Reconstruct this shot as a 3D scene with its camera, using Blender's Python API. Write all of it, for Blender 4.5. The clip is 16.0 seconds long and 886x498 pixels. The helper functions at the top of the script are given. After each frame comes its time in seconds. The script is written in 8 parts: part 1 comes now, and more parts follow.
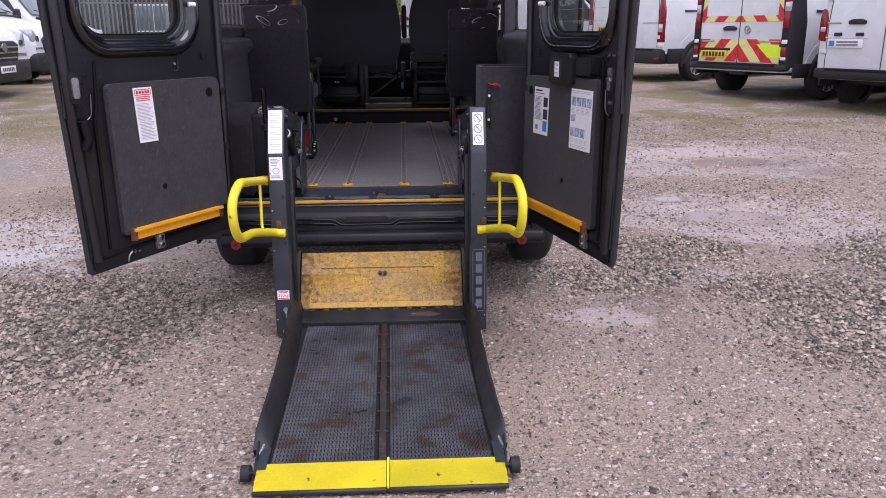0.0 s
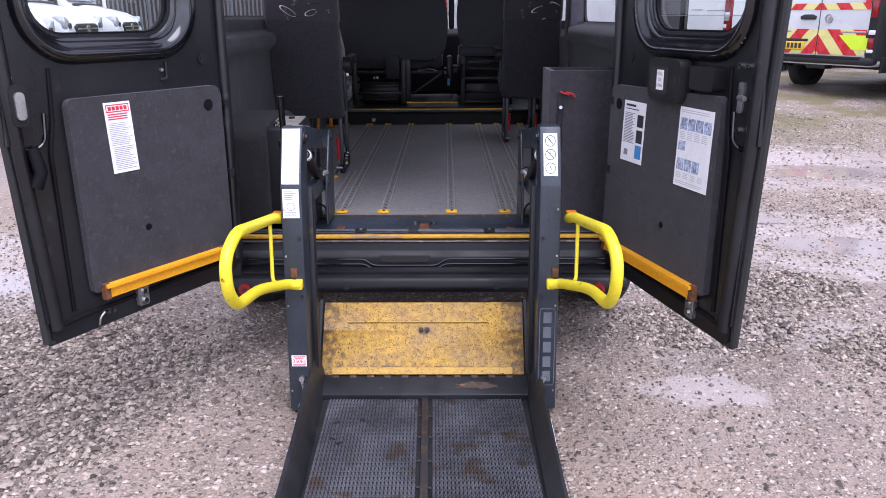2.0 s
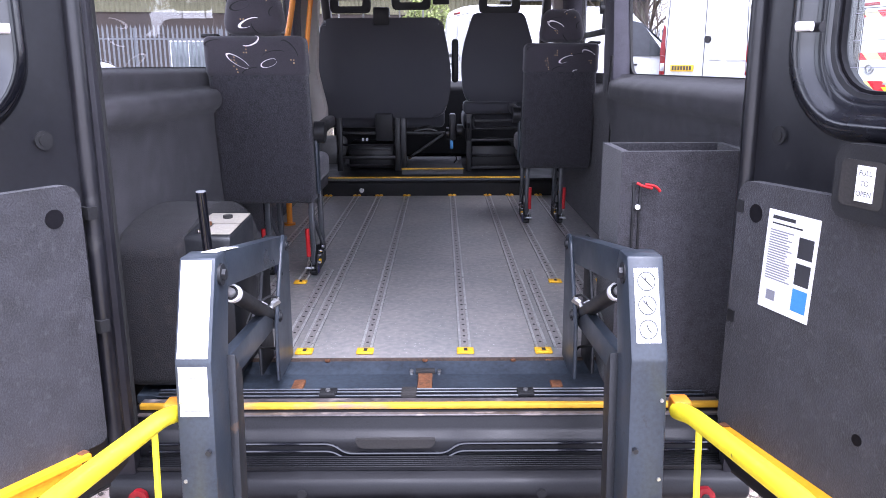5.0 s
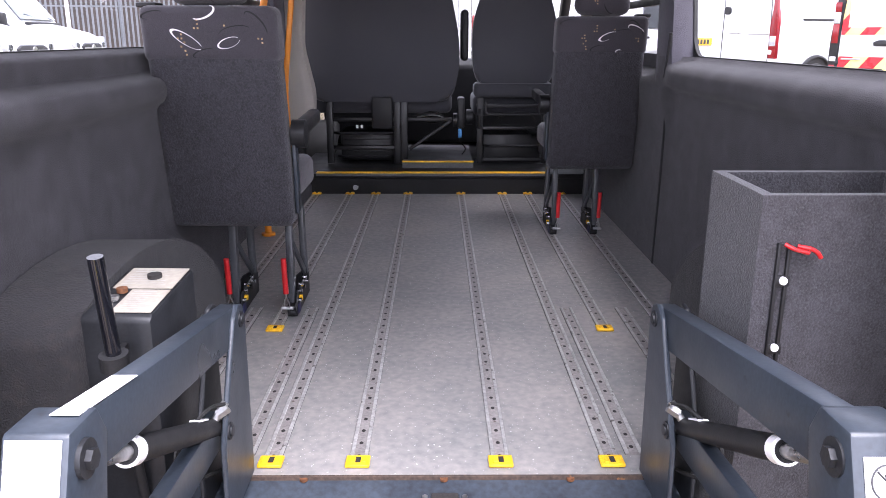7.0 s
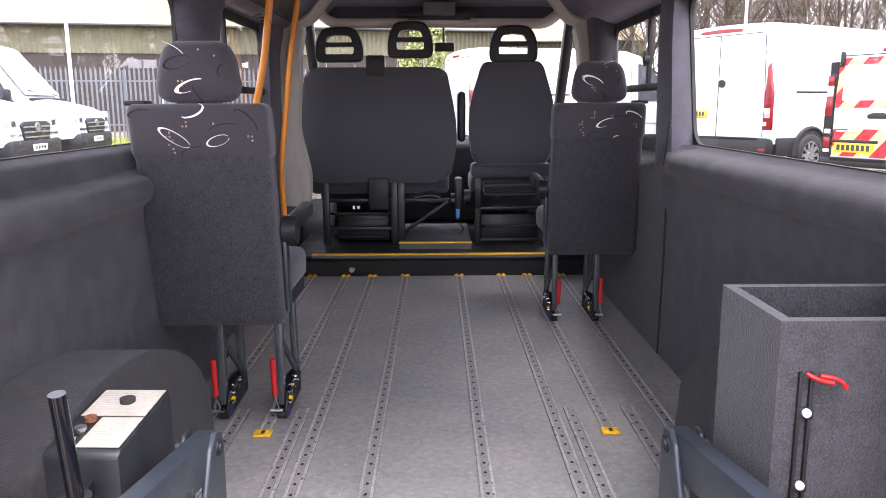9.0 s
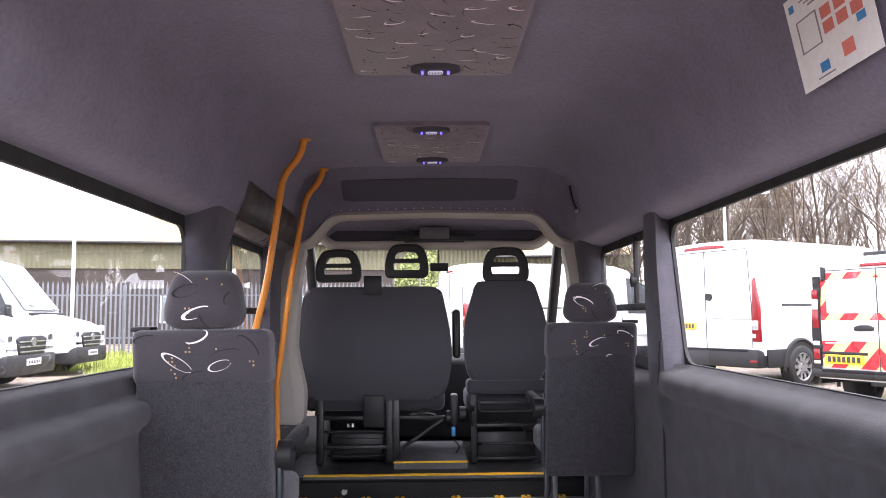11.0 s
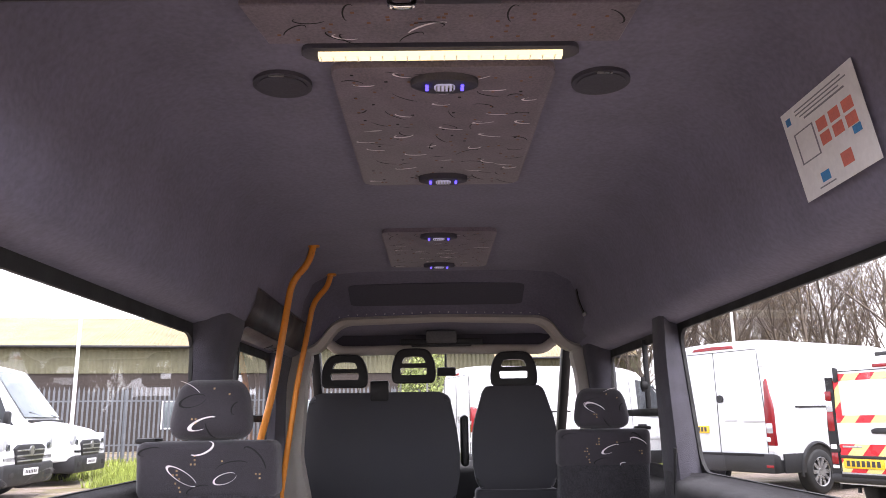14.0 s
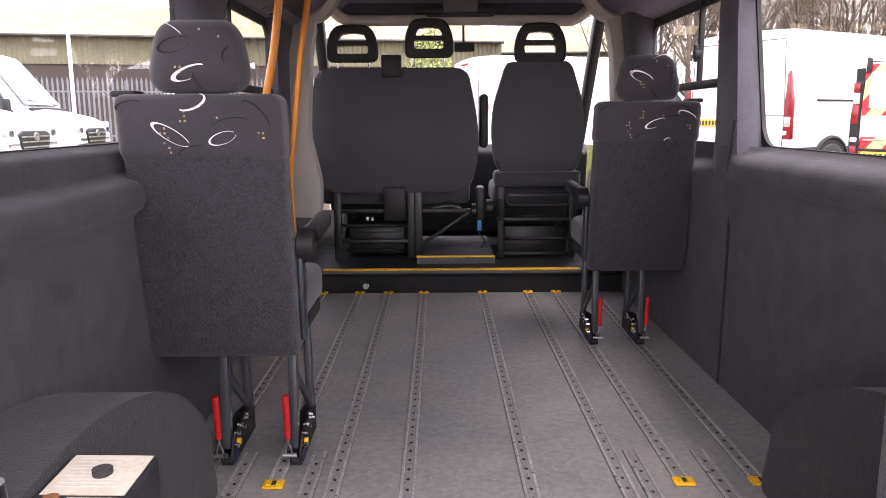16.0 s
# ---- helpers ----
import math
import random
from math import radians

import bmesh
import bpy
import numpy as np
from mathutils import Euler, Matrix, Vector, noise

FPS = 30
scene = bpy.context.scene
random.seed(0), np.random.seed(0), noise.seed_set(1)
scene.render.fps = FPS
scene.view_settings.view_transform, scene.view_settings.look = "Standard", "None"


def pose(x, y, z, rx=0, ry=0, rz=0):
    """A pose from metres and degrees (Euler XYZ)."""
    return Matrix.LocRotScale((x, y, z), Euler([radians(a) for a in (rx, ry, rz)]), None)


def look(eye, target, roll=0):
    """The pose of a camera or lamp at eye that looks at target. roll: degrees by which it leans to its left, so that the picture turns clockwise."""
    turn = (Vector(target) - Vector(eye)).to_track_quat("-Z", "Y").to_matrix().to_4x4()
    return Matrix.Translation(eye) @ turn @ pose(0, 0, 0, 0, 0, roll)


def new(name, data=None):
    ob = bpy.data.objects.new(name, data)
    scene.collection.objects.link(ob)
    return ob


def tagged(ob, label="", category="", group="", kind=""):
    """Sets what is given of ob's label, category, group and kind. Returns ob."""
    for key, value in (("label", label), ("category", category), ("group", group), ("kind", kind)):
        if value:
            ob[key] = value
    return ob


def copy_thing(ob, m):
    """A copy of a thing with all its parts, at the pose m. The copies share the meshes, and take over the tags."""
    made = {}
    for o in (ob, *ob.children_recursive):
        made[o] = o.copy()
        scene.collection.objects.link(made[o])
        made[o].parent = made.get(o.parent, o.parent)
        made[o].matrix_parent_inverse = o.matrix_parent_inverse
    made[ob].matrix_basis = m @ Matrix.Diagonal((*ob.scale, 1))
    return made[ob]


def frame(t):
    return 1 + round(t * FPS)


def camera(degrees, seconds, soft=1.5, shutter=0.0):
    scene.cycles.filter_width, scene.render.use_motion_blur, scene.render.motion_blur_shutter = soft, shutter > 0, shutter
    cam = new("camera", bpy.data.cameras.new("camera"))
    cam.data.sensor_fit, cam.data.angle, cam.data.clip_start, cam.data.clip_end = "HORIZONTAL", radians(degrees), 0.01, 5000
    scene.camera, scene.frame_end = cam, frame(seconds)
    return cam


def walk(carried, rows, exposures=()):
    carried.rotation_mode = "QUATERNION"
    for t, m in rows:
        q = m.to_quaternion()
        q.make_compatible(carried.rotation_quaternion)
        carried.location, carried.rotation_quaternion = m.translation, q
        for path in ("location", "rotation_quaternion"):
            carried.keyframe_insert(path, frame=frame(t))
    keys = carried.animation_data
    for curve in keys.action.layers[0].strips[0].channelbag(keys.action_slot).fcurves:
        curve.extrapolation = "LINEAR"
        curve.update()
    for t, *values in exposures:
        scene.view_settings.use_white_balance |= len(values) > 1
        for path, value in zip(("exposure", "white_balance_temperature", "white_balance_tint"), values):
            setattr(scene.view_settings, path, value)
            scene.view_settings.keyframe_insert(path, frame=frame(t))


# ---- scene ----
cam = camera(60.1, 16.0, 0.9)
PATH = [
    (0, (0.115, -4.46, 1.44), (0.212, -2.54, 0.89), -0.3),
    (0.5, (0.071, -4.21, 1.41), (0.139, -2.321, 0.756), -0.3),
    (1, (0.039, -4.002, 1.441), (0.082, -2.118, 0.769), -0.2),
    (1.5, (0.072, -3.8, 1.463), (0.087, -1.904, 0.826), -0.2),
    (2, (0.083, -3.613, 1.477), (0.076, -1.699, 0.894), -0.2),
    (2.5, (0.031, -3.388, 1.484), (0.021, -1.455, 0.971), -0.1),
    (3, (0.024, -3.169, 1.482), (0.024, -1.226, 1.009), -0.2),
    (3.5, (0.043, -2.966, 1.486), (0.052, -1.015, 1.046), -0.5),
    (3.7, (0.044, -2.886, 1.485), (0.048, -0.936, 1.041), -0.5),
    (5.8, (0.013, -2.009, 1.48), (0.019, -0.068, 0.998), -0.1),
    (6, (-0.018, -1.909, 1.485), (-0.01, 0.03, 0.995), -0.1),
    (6.5, (-0.062, -1.699, 1.501), (-0.054, 0.233, 0.984), 0.1),
    (7, (-0.034, -1.566, 1.516), (-0.02, 0.361, 0.98), 0.1),
    (7.5, (-0.003, -1.486, 1.527), (0.013, 0.441, 0.993), 0.1),
    (8, (-0.021, -1.459, 1.55), (-0.004, 0.48, 1.063), -0.2),
    (8.2, (-0.016, -1.447, 1.57), (-0.008, 0.497, 1.102), -0.4),
    (10.3, (-0.036, -1.466, 1.61), (-0.002, 0.533, 1.551), -0.2),
    (10.5, (-0.037, -1.476, 1.617), (-0.002, 0.524, 1.627), -0.3),
    (11, (-0.032, -1.497, 1.637), (0.003, 0.495, 1.811), -0.5),
    (11.5, (-0.032, -1.512, 1.647), (0.006, 0.467, 1.929), -0.7),
    (12, (-0.031, -1.536, 1.656), (0.007, 0.426, 2.039), -1.0),
    (12.5, (-0.035, -1.557, 1.662), (0.002, 0.39, 2.119), -1.2),
    (13, (-0.036, -1.57, 1.669), (-0.003, 0.36, 2.191), -1.2),
    (13.5, (-0.042, -1.561, 1.661), (-0.013, 0.365, 2.197), -1.1),
    (14, (-0.045, -1.509, 1.653), (-0.02, 0.443, 2.088), -0.9),
    (14.5, (-0.027, -1.433, 1.621), (-0.007, 0.554, 1.853), -0.8),
    (15, (-0.004, -1.355, 1.57), (0.005, 0.644, 1.538), -0.6),
    (15.5, (-0.054, -1.215, 1.558), (-0.054, 0.775, 1.357), -0.4),
    (16, (-0.129, -1.085, 1.543), (-0.12, 0.886, 1.204), -0.3),
]
EXPOSURES = [(0.0, 0.90, 6050, 27), (1.5, 1.18, 5900, 25), (2.0, 1.42, 5750, 25), (2.5, 1.54, 5650, 26), (3.5, 2.05, 5550, 27), (6.0, 2.9, 5850, 23), (7.5, 2.95, 6200, 23), (10.5, 3.05, 6300, 20), (12.5, 3.05, 6250, 21), (13.3, 2.65, 6350, 20), (14.5, 2.6, 6400, 20), (15.5, 2.65, 6600, 21), (16.0, 2.9, 6700, 25)]
walk(cam, [(t, look(eye, target, roll)) for t, eye, target, roll in PATH], EXPOSURES)

# ---- world and light ----
world = bpy.data.worlds.new("overcast")
scene.world = world
world.use_nodes = True
wn, wl = world.node_tree.nodes, world.node_tree.links
bg = wn["Background"]
sky = wn.new("ShaderNodeTexSky")
sky.sky_type = "NISHITA"
sky.sun_disc = False
SUN_AZ, SUN_EL = radians(150), radians(66)
sky.sun_elevation, sky.sun_rotation = SUN_EL, SUN_AZ
sky.air_density, sky.dust_density, sky.ozone_density = 1.0, 1.0, 1.0
grey = wn.new("ShaderNodeHueSaturation")
grey.inputs["Saturation"].default_value = 0.18
wl.new(sky.outputs["Color"], grey.inputs["Color"])
wl.new(grey.outputs["Color"], bg.inputs["Color"])
bg.inputs["Strength"].default_value = 0.15
sun = new("sun", bpy.data.lights.new("sun", "SUN"))
sun.data.energy, sun.data.angle, sun.data.color = 1.2, radians(45), (1.0, 0.985, 0.97)
sun_dir = Vector((math.sin(SUN_AZ) * math.cos(SUN_EL), math.cos(SUN_AZ) * math.cos(SUN_EL), math.sin(SUN_EL)))
sun.matrix_world = look(sun_dir * 40, (0, 0, 0))

# ---- tools ----
F = 0.56          # height of the van's floor


def part(name, bm, material, parent=None, label="", smooth=38):
    """Links a bmesh as one mesh object under a thing or a part."""
    me = bpy.data.meshes.new(name)
    bmesh.ops.recalc_face_normals(bm, faces=bm.faces)
    if smooth:
        lim = radians(smooth)
        for f in bm.faces:
            f.smooth = True
        for e in bm.edges:
            if len(e.link_faces) == 2 and e.calc_face_angle(0) > lim:
                e.smooth = False
    bm.to_mesh(me)
    bm.free()
    ob = new(name, me)
    me.materials.append(material)
    if parent is not None:
        ob.parent = parent
    if label:
        ob["label"] = label
    return ob


def raw(name, verts, faces, material, parent=None, label="", smooth=False):
    """Links plain vertex and face arrays as one mesh object."""
    me = bpy.data.meshes.new(name)
    me.from_pydata([tuple(v) for v in verts], [], [tuple(f) for f in faces])
    me.materials.append(material)
    if smooth:
        me.polygons.foreach_set("use_smooth", [True] * len(me.polygons))
    me.update()
    ob = new(name, me)
    if parent is not None:
        ob.parent = parent
    if label:
        ob["label"] = label
    return ob


def thing(name, label, category, group="", at=None):
    ob = new(name)
    ob.empty_display_size = 0.1
    if at is not None:
        ob.matrix_world = at
    return tagged(ob, label, category, group)


def BM():
    return bmesh.new()


def box(bm, x0, x1, y0, y1, z0, z1, bev=0.0, seg=2, m=None):
    """A box, with rounded edges if bev is given."""
    c = [(x0, y0, z0), (x1, y0, z0), (x1, y1, z0), (x0, y1, z0), (x0, y0, z1), (x1, y0, z1), (x1, y1, z1), (x0, y1, z1)]
    vs = [bm.verts.new(m @ Vector(p) if m else p) for p in c]
    fs = [bm.faces.new([vs[i] for i in q]) for q in ((3, 2, 1, 0), (4, 5, 6, 7), (0, 1, 5, 4), (1, 2, 6, 5), (2, 3, 7, 6), (3, 0, 4, 7))]
    if bev:
        es = {e for f in fs for e in f.edges}
        bmesh.ops.bevel(bm, geom=list(es), offset=bev, segments=seg, affect="EDGES", profile=0.5)
    return bm


def prism(bm, pts, axis, a0, a1, bev=0.0, seg=2, m=None):
    """Extrudes a polygon along an axis: points are (y, z), (x, z) or (x, y) for axis x, y, z."""
    def p3(p, a):
        v = {"x": (a, p[0], p[1]), "y": (p[0], a, p[1]), "z": (p[0], p[1], a)}[axis]
        return m @ Vector(v) if m else v
    lo = [bm.verts.new(p3(p, a0)) for p in pts]
    hi = [bm.verts.new(p3(p, a1)) for p in pts]
    n = len(pts)
    fs = [bm.faces.new(lo[::-1]), bm.faces.new(hi)]
    fs += [bm.faces.new((lo[i], lo[(i + 1) % n], hi[(i + 1) % n], hi[i])) for i in range(n)]
    if bev:
        es = {e for f in fs for e in f.edges}
        bmesh.ops.bevel(bm, geom=list(es), offset=bev, segments=seg, affect="EDGES", profile=0.5)
    return bm


def fillet(pts, r, n=6):
    """Rounds the corners of a polyline."""
    pts = [Vector(p) for p in pts]
    out = [pts[0]]
    for a, b, c in zip(pts, pts[1:], pts[2:]):
        d0, d1 = a - b, c - b
        k = min(r, d0.length * 0.48, d1.length * 0.48)
        p0, p1 = b + d0.normalized() * k, b + d1.normalized() * k
        for i in range(n + 1):
            t = i / n
            out.append(p0 * (1 - t) ** 2 + b * 2 * t * (1 - t) + p1 * t * t)
    return out + [pts[-1]]


def tube(bm, pts, r, n=12, cap=True, r1=None):
    """A round tube along a polyline."""
    pts = [Vector(p) for p in pts]
    rings, up = [], None
    for i, p in enumerate(pts):
        d = (pts[min(i + 1, len(pts) - 1)] - pts[max(i - 1, 0)]).normalized()
        if up is None:
            up = d.orthogonal().normalized()
        up = (up - d * up.dot(d)).normalized()
        side = d.cross(up)
        q = r if r1 is None else r + (r1 - r) * i / (len(pts) - 1)
        rings.append([bm.verts.new(p + (up * math.cos(a) + side * math.sin(a)) * q) for a in [2 * math.pi * k / n for k in range(n)]])
    for a, b in zip(rings, rings[1:]):
        for k in range(n):
            bm.faces.new((a[k], a[(k + 1) % n], b[(k + 1) % n], b[k]))
    if cap:
        bm.faces.new(rings[0][::-1])
        bm.faces.new(rings[-1])
    return bm


def rod(bm, a, b, r, n=12):
    return tube(bm, [a, b], r, n)


def bar(bm, a, b, w, h, up=(0, 0, 1), bev=0.0):
    """A flat bar from a to b, w wide and h high."""
    a, b, up = Vector(a), Vector(b), Vector(up)
    d = (b - a).normalized()
    s = d.cross(up).normalized()
    u = s.cross(d)
    m = Matrix((s, d, u)).transposed().to_4x4()
    m.translation = a
    return box(bm, -w / 2, w / 2, 0, (b - a).length, -h / 2, h / 2, bev, 2, m)


def sheet(bm, rows, thick=0.0):
    """A surface through rows of points; thick pushes a second skin along the normals."""
    vs = [[bm.verts.new(p) for p in row] for row in rows]
    fs = []
    for a, b in zip(vs, vs[1:]):
        for i in range(len(a) - 1):
            fs.append(bm.faces.new((a[i], a[i + 1], b[i + 1], b[i])))
    if thick:
        bm.normal_update()
        bmesh.ops.solidify(bm, geom=fs, thickness=thick)
    return bm


def ring_panel(bm, outer, inner, axis_map, t0, t1):
    """A flat panel of thickness t0..t1 between two loops with equal numbers of points."""
    n = len(outer)
    v = [[bm.verts.new(axis_map(p, t)) for p in loop] for t in (t0, t1) for loop in (outer, inner)]
    o0, i0, o1, i1 = v
    for k in range(n):
        j = (k + 1) % n
        bm.faces.new((o0[k], o0[j], i0[j], i0[k]))
        bm.faces.new((o1[k], i1[k], i1[j], o1[j]))
        bm.faces.new((o0[k], o1[k], o1[j], o0[j]))
        bm.faces.new((i0[k], i0[j], i1[j], i1[k]))
    return bm


def rrect(a0, a1, b0, b1, r, n=5):
    """A rounded rectangle as a loop of points."""
    out = []
    for ca, cb, s in ((a1 - r, b1 - r, 0), (a0 + r, b1 - r, 90), (a0 + r, b0 + r, 180), (a1 - r, b0 + r, 270)):
        for i in range(n + 1):
            t = radians(s + 90 * i / n)
            out.append((ca + r * math.cos(t), cb + r * math.sin(t)))
    return out


def smoothstep(a, b, x):
    t = min(1.0, max(0.0, (x - a) / (b - a)))
    return t * t * (3 - 2 * t)


PUDDLES = [(3.30, 3.25, 0.95, 0.55), (2.62, 1.20, 0.66, 0.36), (-2.36, 0.66, 0.42, 0.34), (-2.45, 1.10, 0.20, 0.14), (2.35, 1.75, 0.26, 0.13)]


def ground_z(x, y):
    """The yard: it rises gently ahead of the van."""
    z = 0.012 * max(y, -12) if y < 0 else 0.0
    if y > 0:
        z = 0.53 * smoothstep(-3.5, 11.5, y) - 0.53 * smoothstep(-3.5, 11.5, 0)
    return z


def water_level(p):
    """Just below the lowest rim of a hollow."""
    return min(ground_z(p[0] + p[2] * math.cos(k), p[1] + p[3] * math.sin(k)) for k in range(12)) - 0.004


def ground_full(x, y):
    """The yard with its bumps and the hollows in which rain stands."""
    n = 0.012 * noise.noise((x * 1.1, y * 1.1, 0)) + 0.006 * noise.noise((x * 4, y * 4, 3)) + 0.005 * noise.noise((x * 14, y * 14, 7))
    z = ground_z(x, y) + n
    for p in PUDDLES:
        q = math.hypot((x - p[0]) / p[2], (y - p[1]) / p[3])
        if q < 1.1:
            w = 1 - smoothstep(0.45, 1.1, q)
            z = z * (1 - w) + (water_level(p) - 0.0035 + 1.1 * n) * w
    return z

# ---- materials ----


def mat(name, col, rough=0.6, metal=0.0, vary=0.15, scale=8.0, fine=180.0, bump=0.1, dist=0.002, spots=None, spot_scale=60.0, spot_cut=0.62, spot_rough=None, coat=0.0, sheen=0.0, stretch=None, stain=None, rvar=0.12, spot_w=0.05):
    """A surface with large stains, fine grain, relief and, if wanted, worn or dirty spots."""
    m = bpy.data.materials.new(name)
    m.use_nodes = True
    n, l = m.node_tree.nodes, m.node_tree.links
    p = n["Principled BSDF"]
    p.inputs["Metallic"].default_value = metal
    p.inputs["Coat Weight"].default_value = coat
    p.inputs["Sheen Weight"].default_value = sheen
    co = n.new("ShaderNodeTexCoord")
    src = co.outputs["Object"]
    if stretch:
        mp = n.new("ShaderNodeMapping")
        mp.inputs["Scale"].default_value = stretch
        l.new(src, mp.inputs["Vector"])
        src = mp.outputs["Vector"]
    big, small = n.new("ShaderNodeTexNoise"), n.new("ShaderNodeTexNoise")
    for t, s, d in ((big, scale, 6), (small, fine, 3)):
        t.inputs["Scale"].default_value, t.inputs["Detail"].default_value = s, d
        l.new(src, t.inputs["Vector"])
    mix = n.new("ShaderNodeMix")
    mix.data_type = "RGBA"
    c = Vector(col)
    mix.inputs["A"].default_value = (*(c * (1 - vary)), 1)
    mix.inputs["B"].default_value = (*(stain if stain else [min(1, v * (1 + vary)) for v in c]), 1)
    add = n.new("ShaderNodeMath")
    add.operation = "MULTIPLY_ADD"
    add.inputs[1].default_value, add.inputs[2].default_value = 0.5, 0.0
    l.new(small.outputs["Fac"], add.inputs[0])
    add2 = n.new("ShaderNodeMath")
    add2.operation = "MULTIPLY_ADD"
    add2.inputs[1].default_value = 0.5
    l.new(big.outputs["Fac"], add2.inputs[0])
    l.new(add.outputs[0], add2.inputs[2])
    ramp = n.new("ShaderNodeMapRange")
    ramp.inputs["From Min"].default_value, ramp.inputs["From Max"].default_value = 0.36, 0.64
    l.new(add2.outputs[0], ramp.inputs["Value"])
    l.new(ramp.outputs["Result"], mix.inputs["Factor"])
    colour = mix.outputs["Result"]
    ro = n.new("ShaderNodeMapRange")
    ro.inputs["To Min"].default_value, ro.inputs["To Max"].default_value = max(0.02, rough - rvar), min(1, rough + rvar)
    l.new(big.outputs["Fac"], ro.inputs["Value"])
    ro.inputs["From Min"].default_value, ro.inputs["From Max"].default_value = 0.3, 0.7
    rough_out = ro.outputs["Result"]
    if spots:
        sp = n.new("ShaderNodeTexNoise")
        sp.inputs["Scale"].default_value, sp.inputs["Detail"].default_value = spot_scale, 4
        l.new(src, sp.inputs["Vector"])
        cut = n.new("ShaderNodeMapRange")
        cut.inputs["From Min"].default_value, cut.inputs["From Max"].default_value = spot_cut, spot_cut + spot_w
        l.new(sp.outputs["Fac"], cut.inputs["Value"])
        mx = n.new("ShaderNodeMix")
        mx.data_type = "RGBA"
        mx.inputs["B"].default_value = (*spots, 1)
        l.new(colour, mx.inputs["A"])
        l.new(cut.outputs["Result"], mx.inputs["Factor"])
        colour = mx.outputs["Result"]
    l.new(colour, p.inputs["Base Color"])
    l.new(rough_out, p.inputs["Roughness"])
    if bump:
        b = n.new("ShaderNodeBump")
        b.inputs["Strength"].default_value, b.inputs["Distance"].default_value = bump, dist
        l.new(small.outputs["Fac"], b.inputs["Height"])
        l.new(b.outputs["Normal"], p.inputs["Normal"])
    return m


def glow(name, col, strength):
    m = bpy.data.materials.new(name)
    m.use_nodes = True
    p = m.node_tree.nodes["Principled BSDF"]
    p.inputs["Base Color"].default_value = (*col, 1)
    p.inputs["Emission Color"].default_value = (*col, 1)
    p.inputs["Emission Strength"].default_value = strength
    return m


def glass(name, tint=(1, 1, 1), amount=0.92):
    """Thin pane: lets light through, with a faint reflection by Fresnel."""
    m = bpy.data.materials.new(name)
    m.use_nodes = True
    n, l = m.node_tree.nodes, m.node_tree.links
    out = n["Material Output"]
    n.remove(n["Principled BSDF"])
    tr, gl, mx, fr, pw = n.new("ShaderNodeBsdfTransparent"), n.new("ShaderNodeBsdfGlossy"), n.new("ShaderNodeMixShader"), n.new("ShaderNodeLayerWeight"), n.new("ShaderNodeMath")
    tr.inputs["Color"].default_value = (*[c * amount for c in tint], 1)
    gl.inputs["Roughness"].default_value = 0.02
    pw.operation = "POWER"
    pw.inputs[1].default_value = 4.0
    fr.inputs["Blend"].default_value = 0.5
    ad = n.new("ShaderNodeMath")
    ad.operation = "MULTIPLY_ADD"
    ad.inputs[1].default_value, ad.inputs[2].default_value = 0.8, 0.05
    l.new(fr.outputs["Facing"], pw.inputs[0])
    l.new(pw.outputs[0], ad.inputs[0])
    l.new(ad.outputs[0], mx.inputs[0])
    l.new(tr.outputs[0], mx.inputs[1])
    l.new(gl.outputs[0], mx.inputs[2])
    l.new(mx.outputs[0], out.inputs["Surface"])
    return m


M_CARPET = mat("lining_carpet", (0.036, 0.034, 0.0385), 0.95, vary=0.5, scale=16, fine=300, bump=0.6, dist=0.003, spots=(0.054, 0.052, 0.058), spot_scale=11, spot_cut=0.46, spot_w=0.34, sheen=0.10)
M_FELT = mat("dark_fuzzy_felt", (0.0085, 0.0080, 0.0095), 0.95, vary=0.6, scale=12, fine=260, bump=0.8, dist=0.003, spots=(0.018, 0.015, 0.0145), spot_scale=38, spot_cut=0.50, spot_w=0.25, sheen=0.06)
M_BIN = mat("bin_carpet", (0.030, 0.0285, 0.033), 0.95, vary=0.6, scale=40, fine=240, bump=0.9, dist=0.003, spots=(0.055, 0.052, 0.058), spot_scale=230, spot_cut=0.52, spot_w=0.20, sheen=0.15)
# wall carpet again, with the pillars' brighter light put into its colour
M_PILLAR = mat("pillar_carpet", (0.054, 0.051, 0.064), 0.95, vary=0.35, scale=14, fine=260, bump=0.6, dist=0.003, sheen=0.10)
M_AGED_LABEL = mat("aged_cream_label", (0.35, 0.32, 0.265), 0.5, vary=0.15, scale=20, fine=90, bump=0.05)
M_BLACK_SATIN = mat("black_satin_paint", (0.0075, 0.0075, 0.0098), 0.36, vary=0.3, scale=3, fine=60, bump=0.04, spots=(0.020, 0.020, 0.022), spot_scale=14, spot_cut=0.66)
M_HEADER_PAINT = mat("header_lip_paint", (0.042, 0.037, 0.048), 0.45, vary=0.2, scale=5, fine=120, bump=0.05)
M_DOOR_TOP = mat("grey_door_edge_reflection", (0.10, 0.10, 0.115), 0.35, vary=0.3, scale=6, fine=120, bump=0.05)
M_HEADER = mat("dark_moulded_plastic", (0.0155, 0.0150, 0.0195), 0.48, vary=0.25, scale=6, fine=200, bump=0.1)
M_STRIP = mat("yellow_edge_paint", (0.80, 0.355, 0.008), 0.45, vary=0.12, scale=6, fine=90, bump=0.06, spots=(0.22, 0.11, 0.03), spot_scale=40, spot_cut=0.70)
M_CARPET.node_tree.nodes["Principled BSDF"].inputs["Sheen Roughness"].default_value = 0.28
